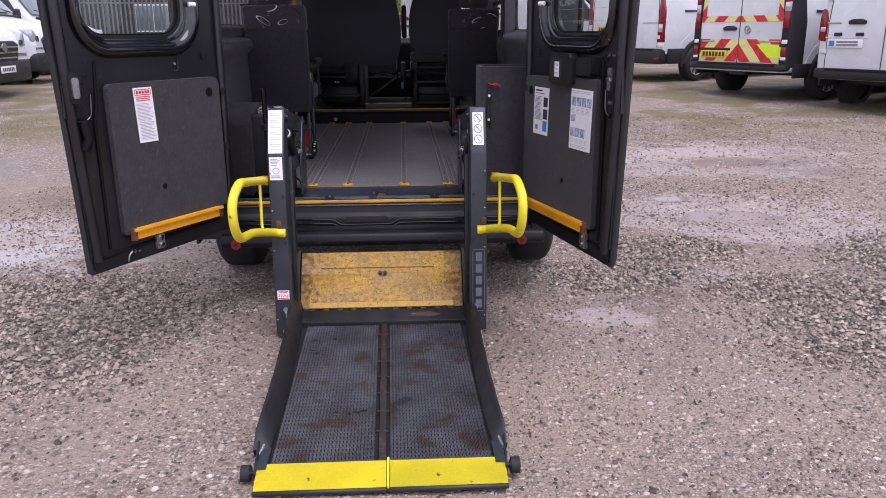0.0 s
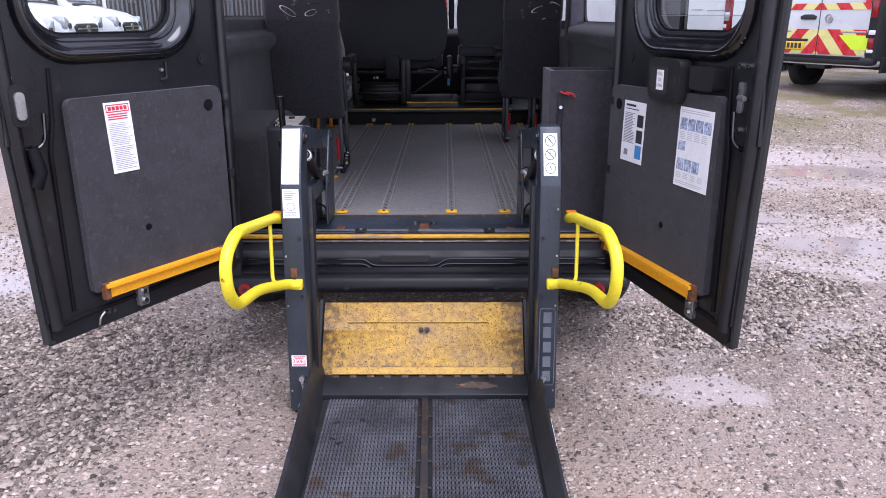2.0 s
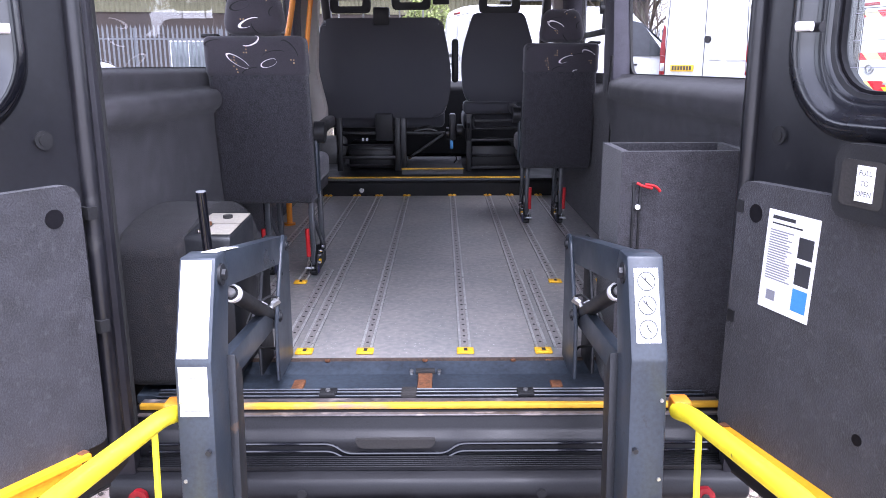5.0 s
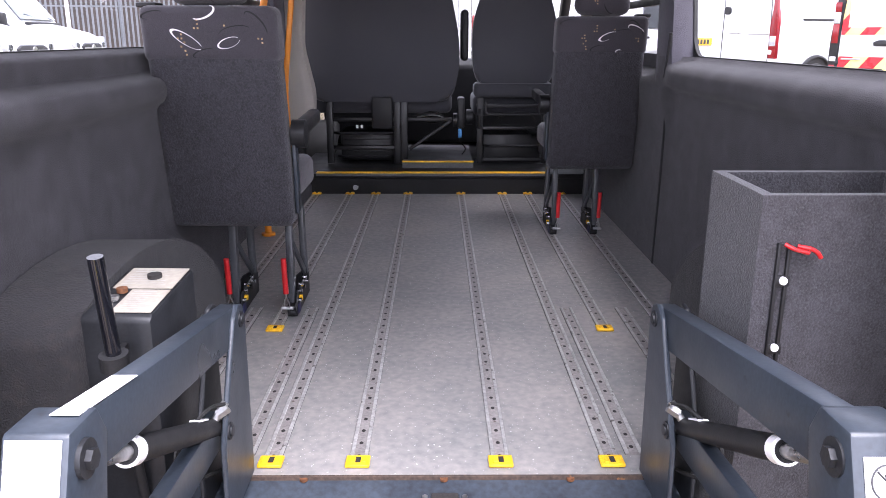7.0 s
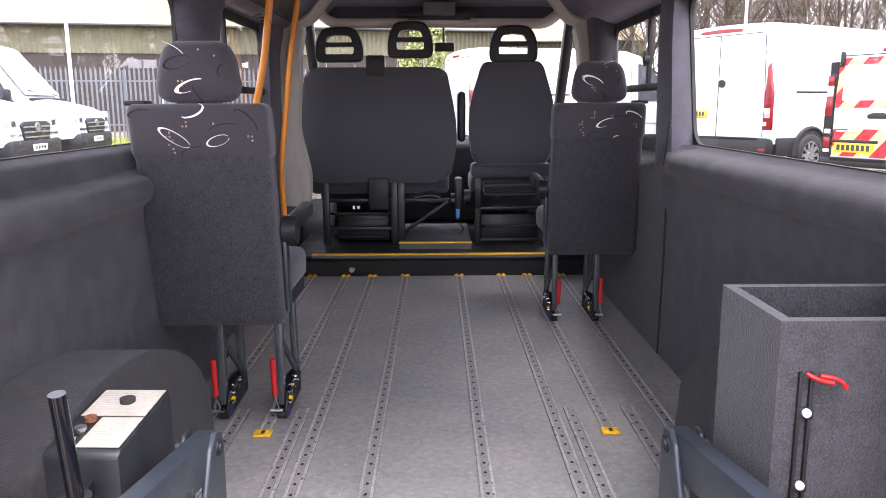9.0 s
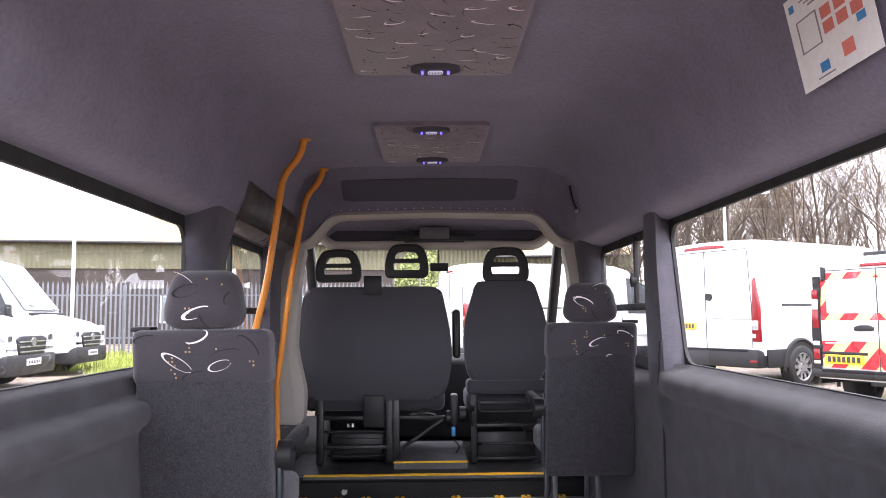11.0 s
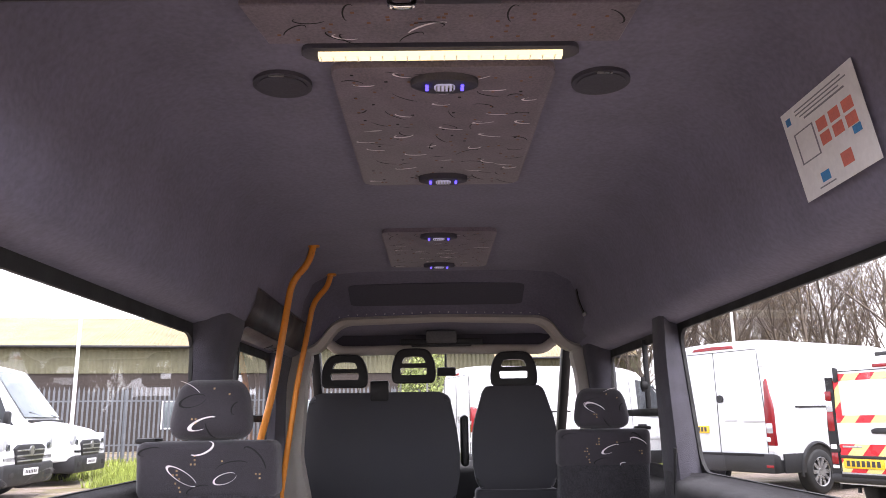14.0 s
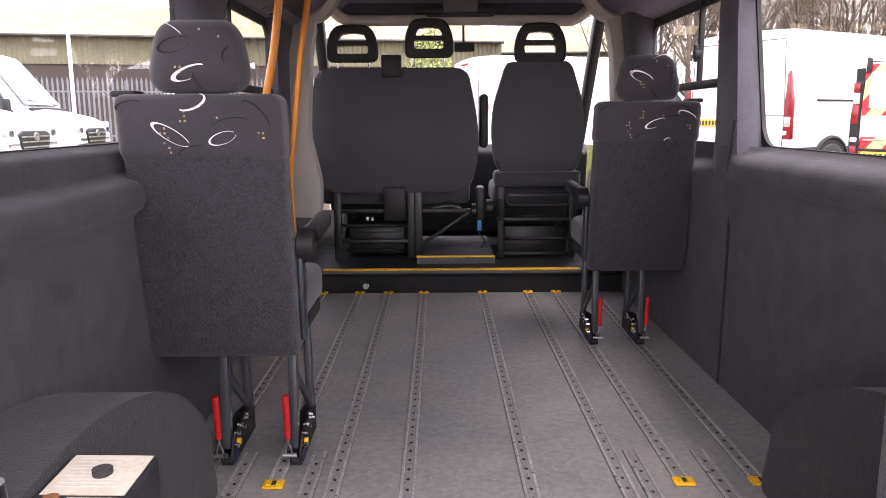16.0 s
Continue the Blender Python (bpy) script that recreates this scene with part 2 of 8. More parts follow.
M_CARPET_DOOR = mat("door_carpet", (0.024, 0.0235, 0.0275), 0.95, vary=0.5, scale=18, fine=260, bump=0.8, dist=0.003, spots=(0.041, 0.040, 0.045), spot_scale=60, spot_cut=0.56, spot_w=0.16, sheen=0.10)
# same carpet overhead, its colour raised to stand in for more light
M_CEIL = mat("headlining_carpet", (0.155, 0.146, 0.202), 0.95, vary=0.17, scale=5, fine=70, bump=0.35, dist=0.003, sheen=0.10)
M_CEIL_DARK = mat("dark_panel_cloth", (0.052, 0.050, 0.068), 0.95, vary=0.15, scale=6, fine=120, bump=0.2, sheen=0.10)
# headlining carpet again, a fifth darker: the slope's shade is in the colour
M_BULKHEAD = mat("headlining_carpet_shaded", (0.124, 0.117, 0.158), 0.95, vary=0.17, scale=5, fine=70, bump=0.35, dist=0.003, sheen=0.10)
M_BLACK_PAINT = mat("black_gloss_paint", (0.0058, 0.0062, 0.0085), 0.17, vary=0.3, scale=3, fine=60, bump=0.03, coat=0.4, spots=(0.017, 0.017, 0.019), spot_scale=14, spot_cut=0.66)
M_BLACK_PLASTIC = mat("black_plastic", (0.015, 0.015, 0.016), 0.5, vary=0.3, scale=6, fine=300, bump=0.25, dist=0.001)
M_BUMPER = mat("weathered_black_plastic", (0.0085, 0.0085, 0.0100), 0.46, vary=0.4, scale=7, fine=250, bump=0.2, dist=0.001)
for dull in (M_BUMPER, M_BLACK_PLASTIC):
    dull.node_tree.nodes["Principled BSDF"].inputs["Specular IOR Level"].default_value = 0.25
M_DULL = mat("dull_black_paint", (0.0065, 0.006, 0.0075), 0.6, vary=0.3, scale=4, fine=120, bump=0.05)
M_HEADER_MATT = mat("matt_header_paint", (0.021, 0.0185, 0.025), 0.6, vary=0.3, scale=4, fine=120, bump=0.05)
M_HEADER_MATT.node_tree.nodes["Principled BSDF"].inputs["Specular IOR Level"].default_value = 0.12
M_DULL.node_tree.nodes["Principled BSDF"].inputs["Specular IOR Level"].default_value = 0.10
M_RUBBER = mat("black_rubber", (0.012, 0.012, 0.012), 0.75, vary=0.3, scale=10, fine=150, bump=0.2)
M_LIFT = mat("slate_blue_grey_enamel", (0.025, 0.032, 0.042), 0.38, vary=0.25, scale=5, fine=120, bump=0.08, spots=(0.012, 0.012, 0.013), spot_scale=26, spot_cut=0.68)
M_LIFT_DARK = mat("black_worn_steel", (0.012, 0.013, 0.0155), 0.5, metal=0.1, vary=0.35, scale=8, fine=140, bump=0.15, spots=(0.045, 0.028, 0.018), spot_scale=22, spot_cut=0.69)
M_MESH = mat("anti_slip_steel_mesh", (0.150, 0.152, 0.166), 0.38, metal=0.6, vary=0.45, scale=7, fine=90, bump=0.1, spots=(0.11, 0.080, 0.060), spot_scale=11, spot_cut=0.54, spot_w=0.12)
M_YELLOW = mat("yellow_enamel", (0.75, 0.62, 0.015), 0.4, vary=0.08, scale=6, fine=80, bump=0.05, spots=(0.10, 0.07, 0.02), spot_scale=34, spot_cut=0.70)
M_YELLOW_LIP = mat("yellow_grip_strip", (0.82, 0.70, 0.01), 0.6, vary=0.10, scale=7, fine=220, bump=0.4, spots=(0.25, 0.20, 0.03), spot_scale=26, spot_cut=0.66)
M_YELLOW_WORN = mat("worn_yellow_steel", (0.26, 0.132, 0.014), 0.6, vary=0.25, scale=6, fine=50, bump=0.25, spots=(0.060, 0.028, 0.008), spot_scale=170, spot_cut=0.57, stain=(0.46, 0.27, 0.029))
M_YELLOW_FADED = mat("faded_yellow_steel", (0.40, 0.235, 0.030), 0.55, vary=0.2, scale=14, fine=70, bump=0.2, spots=(0.09, 0.045, 0.014), spot_scale=150, spot_cut=0.60)


def rust_plate(m):
    """Rust creeping in from the plate's sides and foot and round its two bolts."""
    n, l = m.node_tree.nodes, m.node_tree.links
    p = n["Principled BSDF"]
    base = p.inputs["Base Color"].links[0].from_socket
    co, sep, near, grain = n.new("ShaderNodeTexCoord"), n.new("ShaderNodeSeparateXYZ"), n.new("ShaderNodeVectorMath"), n.new("ShaderNodeTexNoise")
    grain.inputs["Scale"].default_value, grain.inputs["Detail"].default_value = 38, 6
    near.operation = "DISTANCE"
    near.inputs[1].default_value = (0.006, -0.695, 0.244)
    for k in (sep, near, grain):
        l.new(co.outputs["Object"], k.inputs[0])

    def ramp(sock, a, b, top):
        r = n.new("ShaderNodeMapRange")
        for key, v in (("From Min", a), ("From Max", b), ("To Max", top)):
            r.inputs[key].default_value = v
        l.new(sock, r.inputs["Value"])
        return r.outputs["Result"]

    def op(kind, a, b):
        k = n.new("ShaderNodeMath")
        k.operation = kind
        l.new(a, k.inputs[0])
        if b is not None:
            l.new(b, k.inputs[1])
        return k.outputs[0]

    side = ramp(op("ABSOLUTE", sep.outputs["X"], None), 0.24, 0.42, 0.40)
    reach = op("MAXIMUM", op("MAXIMUM", side, ramp(sep.outputs["Z"], 0.165, 0.09, 0.36)), ramp(near.outputs["Value"], 0.055, 0.012, 0.45))
    fac = ramp(op("ADD", reach, grain.outputs["Fac"]), 0.70, 0.92, 0.85)
    mx = n.new("ShaderNodeMix")
    mx.data_type = "RGBA"
    mx.inputs["B"].default_value = (0.050, 0.024, 0.010, 1)
    l.new(base, mx.inputs["A"])
    l.new(fac, mx.inputs["Factor"])
    l.new(mx.outputs["Result"], p.inputs["Base Color"])


rust_plate(M_YELLOW_WORN)
M_ORANGE = mat("orange_yellow_enamel", (0.66, 0.225, 0.014), 0.42, vary=0.08, scale=6, fine=90, bump=0.06, spots=(0.2, 0.07, 0.02), spot_scale=30, spot_cut=0.72)
M_LEG = mat("grey_enamelled_leg", (0.040, 0.043, 0.049), 0.42, vary=0.2, scale=9, fine=120, bump=0.06)
M_ORANGE_TAB = mat("yellow_plastic", (0.78, 0.43, 0.008), 0.5, vary=0.25, scale=60, fine=200, bump=0.1)
M_FLOOR = mat("speckled_grey_vinyl", (0.212, 0.215, 0.212), 0.48, vary=0.17, scale=3.2, fine=45, bump=0.06, dist=0.001, spots=(0.85, 0.85, 0.85), spot_scale=150, spot_cut=0.675, stain=(0.312, 0.288, 0.270), rvar=0.06)
M_TRACK = mat("worn_aluminium", (0.275, 0.255, 0.245), 0.5, metal=0.2, vary=0.30, scale=30, fine=140, bump=0.2, spots=(0.12, 0.095, 0.078), spot_scale=60, spot_cut=0.64)
M_CABMAT = mat("grey_cab_mat", (0.075, 0.075, 0.078), 0.6, vary=0.25, scale=8, fine=120, bump=0.2)
M_LIP = mat("bare_aluminium_lip", (0.44, 0.43, 0.42), 0.42, metal=0.45, vary=0.3, scale=20, fine=90, bump=0.1, spots=(0.14, 0.125, 0.115), spot_scale=30, spot_cut=0.62)
M_SILL = mat("scuffed_blue_black_paint", (0.022, 0.026, 0.034), 0.42, vary=0.3, scale=5, fine=70, bump=0.15, stain=(0.038, 0.050, 0.066), spots=(0.16, 0.065, 0.02), spot_scale=9, spot_cut=0.69)
M_GRIME = mat("brown_grime", (0.055, 0.036, 0.026), 0.8, vary=0.5, scale=20, fine=120, bump=0.3, spots=(0.20, 0.09, 0.03), spot_scale=25, spot_cut=0.64)
M_SEAM = mat("rusty_black_steel", (0.016, 0.014, 0.014), 0.65, vary=0.4, scale=12, fine=120, bump=0.3, spots=(0.070, 0.036, 0.018), spot_scale=30, spot_cut=0.55, spot_w=0.12)
# near-black for dirt, small dark parts, and the painted shade of holes
M_HOLE = mat("dark_hole_and_dirt", (0.02, 0.018, 0.017), 0.9, vary=0.3)
M_STEEL = mat("zinc_plated_steel", (0.42, 0.42, 0.42), 0.35, metal=0.9, vary=0.2, scale=20, fine=120, bump=0.1)
M_CHROME = mat("bright_steel", (0.7, 0.7, 0.7), 0.15, metal=1.0, vary=0.1, bump=0.02)
M_RUST = mat("rusty_steel", (0.15, 0.058, 0.022), 0.8, metal=0.1, vary=0.5, scale=20, fine=120, bump=0.4)
M_RED = mat("red_plastic", (0.42, 0.010, 0.012), 0.4, vary=0.15)
M_SEAT = mat("charcoal_moquette", (0.025, 0.0235, 0.0285), 0.92, vary=0.6, scale=40, fine=170, bump=1.0, dist=0.004, sheen=0.10, spots=(0.041, 0.038, 0.046), spot_scale=125, spot_cut=0.56, spot_w=0.14)
M_SEAT_PAT = mat("patterned_moquette", (0.034, 0.030, 0.037), 0.92, vary=0.3, scale=20, fine=300, bump=0.6, dist=0.002, sheen=0.15)
M_PANEL_PAT = mat("printed_panel_cloth", (0.152, 0.126, 0.152), 0.9, vary=0.25, scale=10, fine=160, bump=0.5, dist=0.002, sheen=0.2)
M_FRAME = mat("black_frame_enamel", (0.0075, 0.0075, 0.0085), 0.46, vary=0.3, scale=8, fine=150, bump=0.05)
M_SEAT_CAB = mat("cab_seat_cloth", (0.036, 0.036, 0.043), 0.85, vary=0.2, scale=9, fine=400, bump=0.3, dist=0.001, sheen=0.2)
M_MOTIF_W = mat("pale_lilac_print", (0.80, 0.74, 0.77), 0.9, vary=0.15, fine=300, bump=0.3)
M_MOTIF_K = mat("black_print", (0.010, 0.010, 0.011), 0.9, vary=0.2)
M_MOTIF_O = mat("orange_print", (0.19, 0.095, 0.055), 0.9, vary=0.2)
M_BEIGE = mat("warm_grey_trim_plastic", (0.42, 0.39, 0.35), 0.6, vary=0.08, scale=6, fine=200, bump=0.1)
M_PAPER = mat("white_label", (0.78, 0.77, 0.78), 0.45, vary=0.05, scale=20, fine=80, bump=0.03)
M_INK_PALE = mat("faded_ink", (0.50, 0.50, 0.52), 0.6, vary=0.1, bump=0)
M_INK_MID = mat("thin_grey_ink", (0.30, 0.30, 0.33), 0.6, vary=0.1, bump=0)
M_INK = mat("grey_ink", (0.22, 0.22, 0.25), 0.6, vary=0.1, bump=0)
M_INK_K = mat("black_ink", (0.03, 0.03, 0.035), 0.6, vary=0.1, bump=0)
M_INK_R = mat("red_ink", (0.55, 0.03, 0.05), 0.6, vary=0.1, bump=0)
M_LABEL_BLUE = mat("dark_blue_label", (0.022, 0.022, 0.085), 0.5, vary=0.2, bump=0)
M_INK_B = mat("blue_ink", (0.05, 0.22, 0.48), 0.6, vary=0.1, bump=0)
M_INK_PHOTO = mat("pale_blue_photo_print", (0.34, 0.39, 0.52), 0.6, vary=0.75, scale=55, fine=130, bump=0)
M_MOTIF_DOT = mat("amber_print", (0.33, 0.22, 0.12), 0.9, vary=0.5, scale=60)
M_INK_PINK = mat("salmon_ink", (0.62, 0.18, 0.14), 0.6, vary=0.1, bump=0)
M_CAM_GREY = mat("grey_lettering", (0.10, 0.11, 0.125), 0.5, vary=0.1)
M_GLASS = glass("clear_glass")
M_GLASS_T = glass("tinted_glass", (0.93, 0.97, 0.95), 0.86)
M_LED = glow("led_strip", (1.0, 0.80, 0.38), 0.30)
M_LED_B = glow("blue_led", (0.10, 0.07, 1.0), 0.5)
M_LED_W = glow("white_led", (0.62, 0.60, 0.80), 0.05)
M_VAN = mat("white_van_paint", (0.62, 0.632, 0.645), 0.25, vary=0.035, scale=1.5, fine=6, bump=0.0, coat=0.4)
M_VAN_DARK = mat("black_bumper_plastic", (0.012, 0.012, 0.0135), 0.55, vary=0.3, scale=5, fine=120, bump=0.1)
M_VAN_GLASS = mat("dark_vehicle_glass", (0.05, 0.055, 0.06), 0.06, vary=0.2, bump=0)
M_SCREEN = mat("sky_reflecting_windscreen", (0.20, 0.23, 0.24), 0.05, metal=0.55, vary=0.2, scale=2, bump=0)
M_LAMP_RED = mat("red_lamp_lens", (0.22, 0.008, 0.012), 0.15, vary=0.2, scale=20, bump=0)
M_LAMP_CLEAR = mat("clear_lamp_lens", (0.5, 0.52, 0.55), 0.12, metal=0.4, vary=0.3, scale=20, bump=0)
M_HV_Y = mat("fluorescent_yellow_film", (0.76, 0.70, 0.26), 0.35, vary=0.06, bump=0)
M_HV_YB = mat("bright_lime_film", (0.66, 0.90, 0.02), 0.35, vary=0.05, bump=0)
M_HV_R = mat("red_reflective_film", (0.60, 0.02, 0.03), 0.3, vary=0.08, bump=0)
M_PLATE_Y = mat("yellow_number_plate", (0.80, 0.50, 0.02), 0.35, vary=0.05, bump=0)
M_ALLOY = mat("alloy_wheel_silver", (0.45, 0.45, 0.46), 0.3, metal=0.9, vary=0.1)
M_FENCE = mat("galvanised_steel", (0.125, 0.135, 0.15), 0.55, metal=0.3, vary=0.2, scale=4, fine=60, bump=0.05)
# cladding and roof lightened: the panes' reflected haze is in these colours
M_CLAD = mat("olive_corrugated_cladding", (0.125, 0.120, 0.072), 0.7, vary=0.2, scale=0.8, fine=12, bump=0.05)
M_ROOF = mat("weathered_fibre_cement", (0.29, 0.235, 0.135), 0.9, vary=0.3, scale=0.9, fine=14, bump=0.2, dist=0.01)
M_BRICK_FAR = mat("brown_brick_wall", (0.038, 0.029, 0.025), 0.9, vary=0.25, scale=0.7, fine=18, bump=0.2)
M_BARK = mat("grey_brown_bark", (0.098, 0.078, 0.060), 0.95, vary=0.35, scale=3, fine=40, bump=0.5, dist=0.01)
M_LEAF = mat("spring_foliage", (0.17, 0.205, 0.06), 0.8, vary=0.4, scale=2, fine=20, bump=0)
M_BUD = mat("brown_spring_buds", (0.20, 0.145, 0.065), 0.9, vary=0.4, scale=2, fine=20, bump=0)
M_WEED = mat("dull_low_weeds", (0.20, 0.185, 0.065), 0.9, vary=0.5, scale=1.5, fine=20, bump=0)
M_FITTING = mat("charcoal_fitting_plastic", (0.055, 0.052, 0.068), 0.6, vary=0.2, scale=12, fine=200, bump=0.15, dist=0.001)
M_SCUFFED = mat("scuffed_yellow_step_paint", (0.62, 0.33, 0.02), 0.5, vary=0.25, scale=9, fine=60, bump=0.15, spots=(0.20, 0.165, 0.15), spot_scale=9, spot_cut=0.56, spot_w=0.12, stretch=(0.5, 1, 1))
M_STEP_WORN = mat("worn_step_steel", (0.075, 0.066, 0.066), 0.42, vary=0.45, scale=9, fine=60, bump=0.15, spots=(0.26, 0.22, 0.20), spot_scale=14, spot_cut=0.56, spot_w=0.12)
M_GRASS = mat("rough_grass", (0.24, 0.29, 0.055), 0.9, vary=0.4, scale=1.5, fine=20, bump=0)


def ground_material():
    m = bpy.data.materials.new("gravel_yard")
    m.use_nodes = True
    n, l = m.node_tree.nodes, m.node_tree.links
    p = n["Principled BSDF"]
    co = n.new("ShaderNodeTexCoord")
    def noise_t(scale, detail=6, rough=0.55):
        t = n.new("ShaderNodeTexNoise")
        t.inputs["Scale"].default_value, t.inputs["Detail"].default_value, t.inputs["Roughness"].default_value = scale, detail, rough
        l.new(co.outputs["Object"], t.inputs["Vector"])
        return t.outputs["Fac"]
    def rng(v, a, b, c=0.0, d=1.0):
        r = n.new("ShaderNodeMapRange")
        for k, x in zip(("From Min", "From Max", "To Min", "To Max"), (a, b, c, d)):
            r.inputs[k].default_value = x
        l.new(v, r.inputs["Value"])
        return r.outputs["Result"]
    def mixc(f, a, b):
        x = n.new("ShaderNodeMix")
        x.data_type = "RGBA"
        for s, v in (("Factor", f), ("A", a), ("B", b)):
            if isinstance(v, tuple):
                x.inputs[s].default_value = (*v, 1)
            else:
                l.new(v, x.inputs[s])
        return x.outputs["Result"]
    wide, mid, fine = noise_t(0.55), noise_t(2.2), noise_t(70.0, 4)
    warp = n.new("ShaderNodeMix")
    warp.data_type = "VECTOR"
    warp.inputs["Factor"].default_value = 0.012
    nv = n.new("ShaderNodeTexNoise")
    nv.inputs["Scale"].default_value = 30
    l.new(co.outputs["Object"], nv.inputs["Vector"])
    l.new(co.outputs["Object"], warp.inputs["A"])
    l.new(nv.outputs["Color"], warp.inputs["B"])
    def pebbles(scale, least, most):
        """Separate stones set in the mud: a mask, a random tone and a rounded height."""
        v = n.new("ShaderNodeTexVoronoi")
        v.inputs["Scale"].default_value = scale
        l.new(warp.outputs["Result"], v.inputs["Vector"])
        sp = n.new("ShaderNodeSeparateColor")
        l.new(v.outputs["Color"], sp.inputs["Color"])
        size = rng(sp.outputs["Red"], least, 1.0, 0.0, most)
        gap = n.new("ShaderNodeMath")
        gap.operation = "SUBTRACT"
        l.new(size, gap.inputs[0])
        l.new(v.outputs["Distance"], gap.inputs[1])
        return rng(gap.outputs[0], 0.0, 0.04), sp.outputs["Green"], rng(gap.outputs[0], 0.0, 0.3)
    m1, t1, h1 = pebbles(36, 0.35, 0.72)
    m2, t2, h2 = pebbles(85, 0.05, 0.70)
    mud = mixc(rng(fine, 0.32, 0.68), (0.107, 0.081, 0.065), (0.335, 0.262, 0.218))
    mud = mixc(rng(mid, 0.50, 0.68), mud, (0.250, 0.195, 0.161))
    c2 = mixc(t2, (0.168, 0.133, 0.111), (0.57, 0.475, 0.41))
    c1 = mixc(t1, (0.178, 0.142, 0.119), (0.65, 0.555, 0.485))
    wet = rng(wide, 0.52, 0.64)
    col = mixc(m1, mixc(m2, mud, c2), c1)
    col = mixc(rng(wide, 0.52, 0.66, 0.0, 0.6), col, (0.215, 0.173, 0.149))
    # broad tan and dark brown drifts
    col = mixc(rng(noise_t(0.34, 4), 0.50, 0.66, 0.0, 0.5), col, (0.34, 0.255, 0.185))
    col = mixc(rng(noise_t(0.9, 5), 0.54, 0.70, 0.0, 0.5), col, (0.115, 0.086, 0.066))
    # rough grass far off
    sep = n.new("ShaderNodeSeparateXYZ")
    l.new(co.outputs["Object"], sep.inputs[0])
    away = rng(sep.outputs["Y"], 3.9, 5.6)
    patch = rng(noise_t(1.3), 0.43, 0.58, 0.0, 0.85)
    g = n.new("ShaderNodeMath")
    g.operation = "MULTIPLY"
    l.new(away, g.inputs[0])
    l.new(patch, g.inputs[1])
    col = mixc(g.outputs[0], col, (0.150, 0.128, 0.048))
    def vmath(op, a, v):
        x = n.new("ShaderNodeVectorMath")
        x.operation = op
        l.new(a, x.inputs[0])
        x.inputs[1].default_value = v
        return x
    def fmath(op, a, b):
        x = n.new("ShaderNodeMath")
        x.operation = op
        for k, v in enumerate((a, b)):
            if isinstance(v, (int, float)):
                x.inputs[k].default_value = v
            else:
                l.new(v, x.inputs[k])
        return x.outputs[0]
    # soaked ground round the puddles: pale silt, with sky sheen mixed into the colour
    soaked = None
    for cx, cy, rx, ry in ((2.65, 1.2, 1.15, 0.60), (3.3, 3.25, 1.4, 0.8), (-2.4, 0.8, 0.75, 0.75), (1.15, -0.75, 0.30, 0.14), (1.72, -0.15, 0.50, 0.16), (2.95, 0.65, 0.75, 0.28)):
        q = vmath("MULTIPLY", vmath("SUBTRACT", co.outputs["Object"], (cx, cy, 0)).outputs[0], (1 / rx, 1 / ry, 0))
        d = vmath("LENGTH", q.outputs[0], (0, 0, 0)).outputs["Value"]
        s = rng(fmath("ADD", d, fmath("MULTIPLY", fmath("SUBTRACT", noise_t(3.5), 0.5), 2.2)), 1.1, 0.75)
        soaked = s if soaked is None else fmath("MAXIMUM", soaked, s)
    col = mixc(fmath("MULTIPLY", soaked, 0.58), col, (0.37, 0.315, 0.292))
    l.new(col, p.inputs["Base Color"])
    damp = rng(wide, 0.48, 0.62, 0.85, 0.42)
    l.new(fmath("MULTIPLY", damp, rng(soaked, 0.0, 1.0, 1.0, 0.28)), p.inputs["Roughness"])
    h = n.new("ShaderNodeMath")
    h.operation = "MULTIPLY_ADD"
    h.inputs[1].default_value = 0.5
    l.new(h2, h.inputs[0])
    l.new(h1, h.inputs[2])
    h3 = n.new("ShaderNodeMath")
    h3.operation = "MULTIPLY_ADD"
    h3.inputs[1].default_value = 0.35
    l.new(fine, h3.inputs[0])
    l.new(h.outputs[0], h3.inputs[2])
    h = h3
    b = n.new("ShaderNodeBump")
    b.inputs["Distance"].default_value = 0.014
    l.new(rng(soaked, 0.0, 1.0, 1.0, 0.22), b.inputs["Strength"])
    l.new(h.outputs[0], b.inputs["Height"])
    l.new(b.outputs["Normal"], p.inputs["Normal"])
    return m


M_GROUND = ground_material()
M_STONE = mat("gravel_stone", (0.26, 0.225, 0.21), 0.7, vary=0.25, scale=30, fine=200, bump=0.3)
sn, sl = M_STONE.node_tree.nodes, M_STONE.node_tree.links
geo, hue = sn.new("ShaderNodeNewGeometry"), sn.new("ShaderNodeValToRGB")
hue.color_ramp.elements[0].color, hue.color_ramp.elements[1].color = (0.040, 0.032, 0.026, 1), (0.48, 0.405, 0.33, 1)
for at, c in ((0.28, (0.115, 0.092, 0.072, 1)), (0.6, (0.255, 0.210, 0.168, 1)), (0.88, (0.35, 0.288, 0.230, 1))):
    hue.color_ramp.elements.new(at).color = c
sl.new(geo.outputs["Random Per Island"], hue.inputs["Fac"])
sl.new(hue.outputs["Color"], sn["Principled BSDF"].inputs["Base Color"])
# mud tone made paler, so the sky's reflection is partly in the colour
M_WATER = mat("muddy_water_sky_pale", (0.30, 0.255, 0.24), 0.05, vary=0.1, scale=2, bump=0.02)

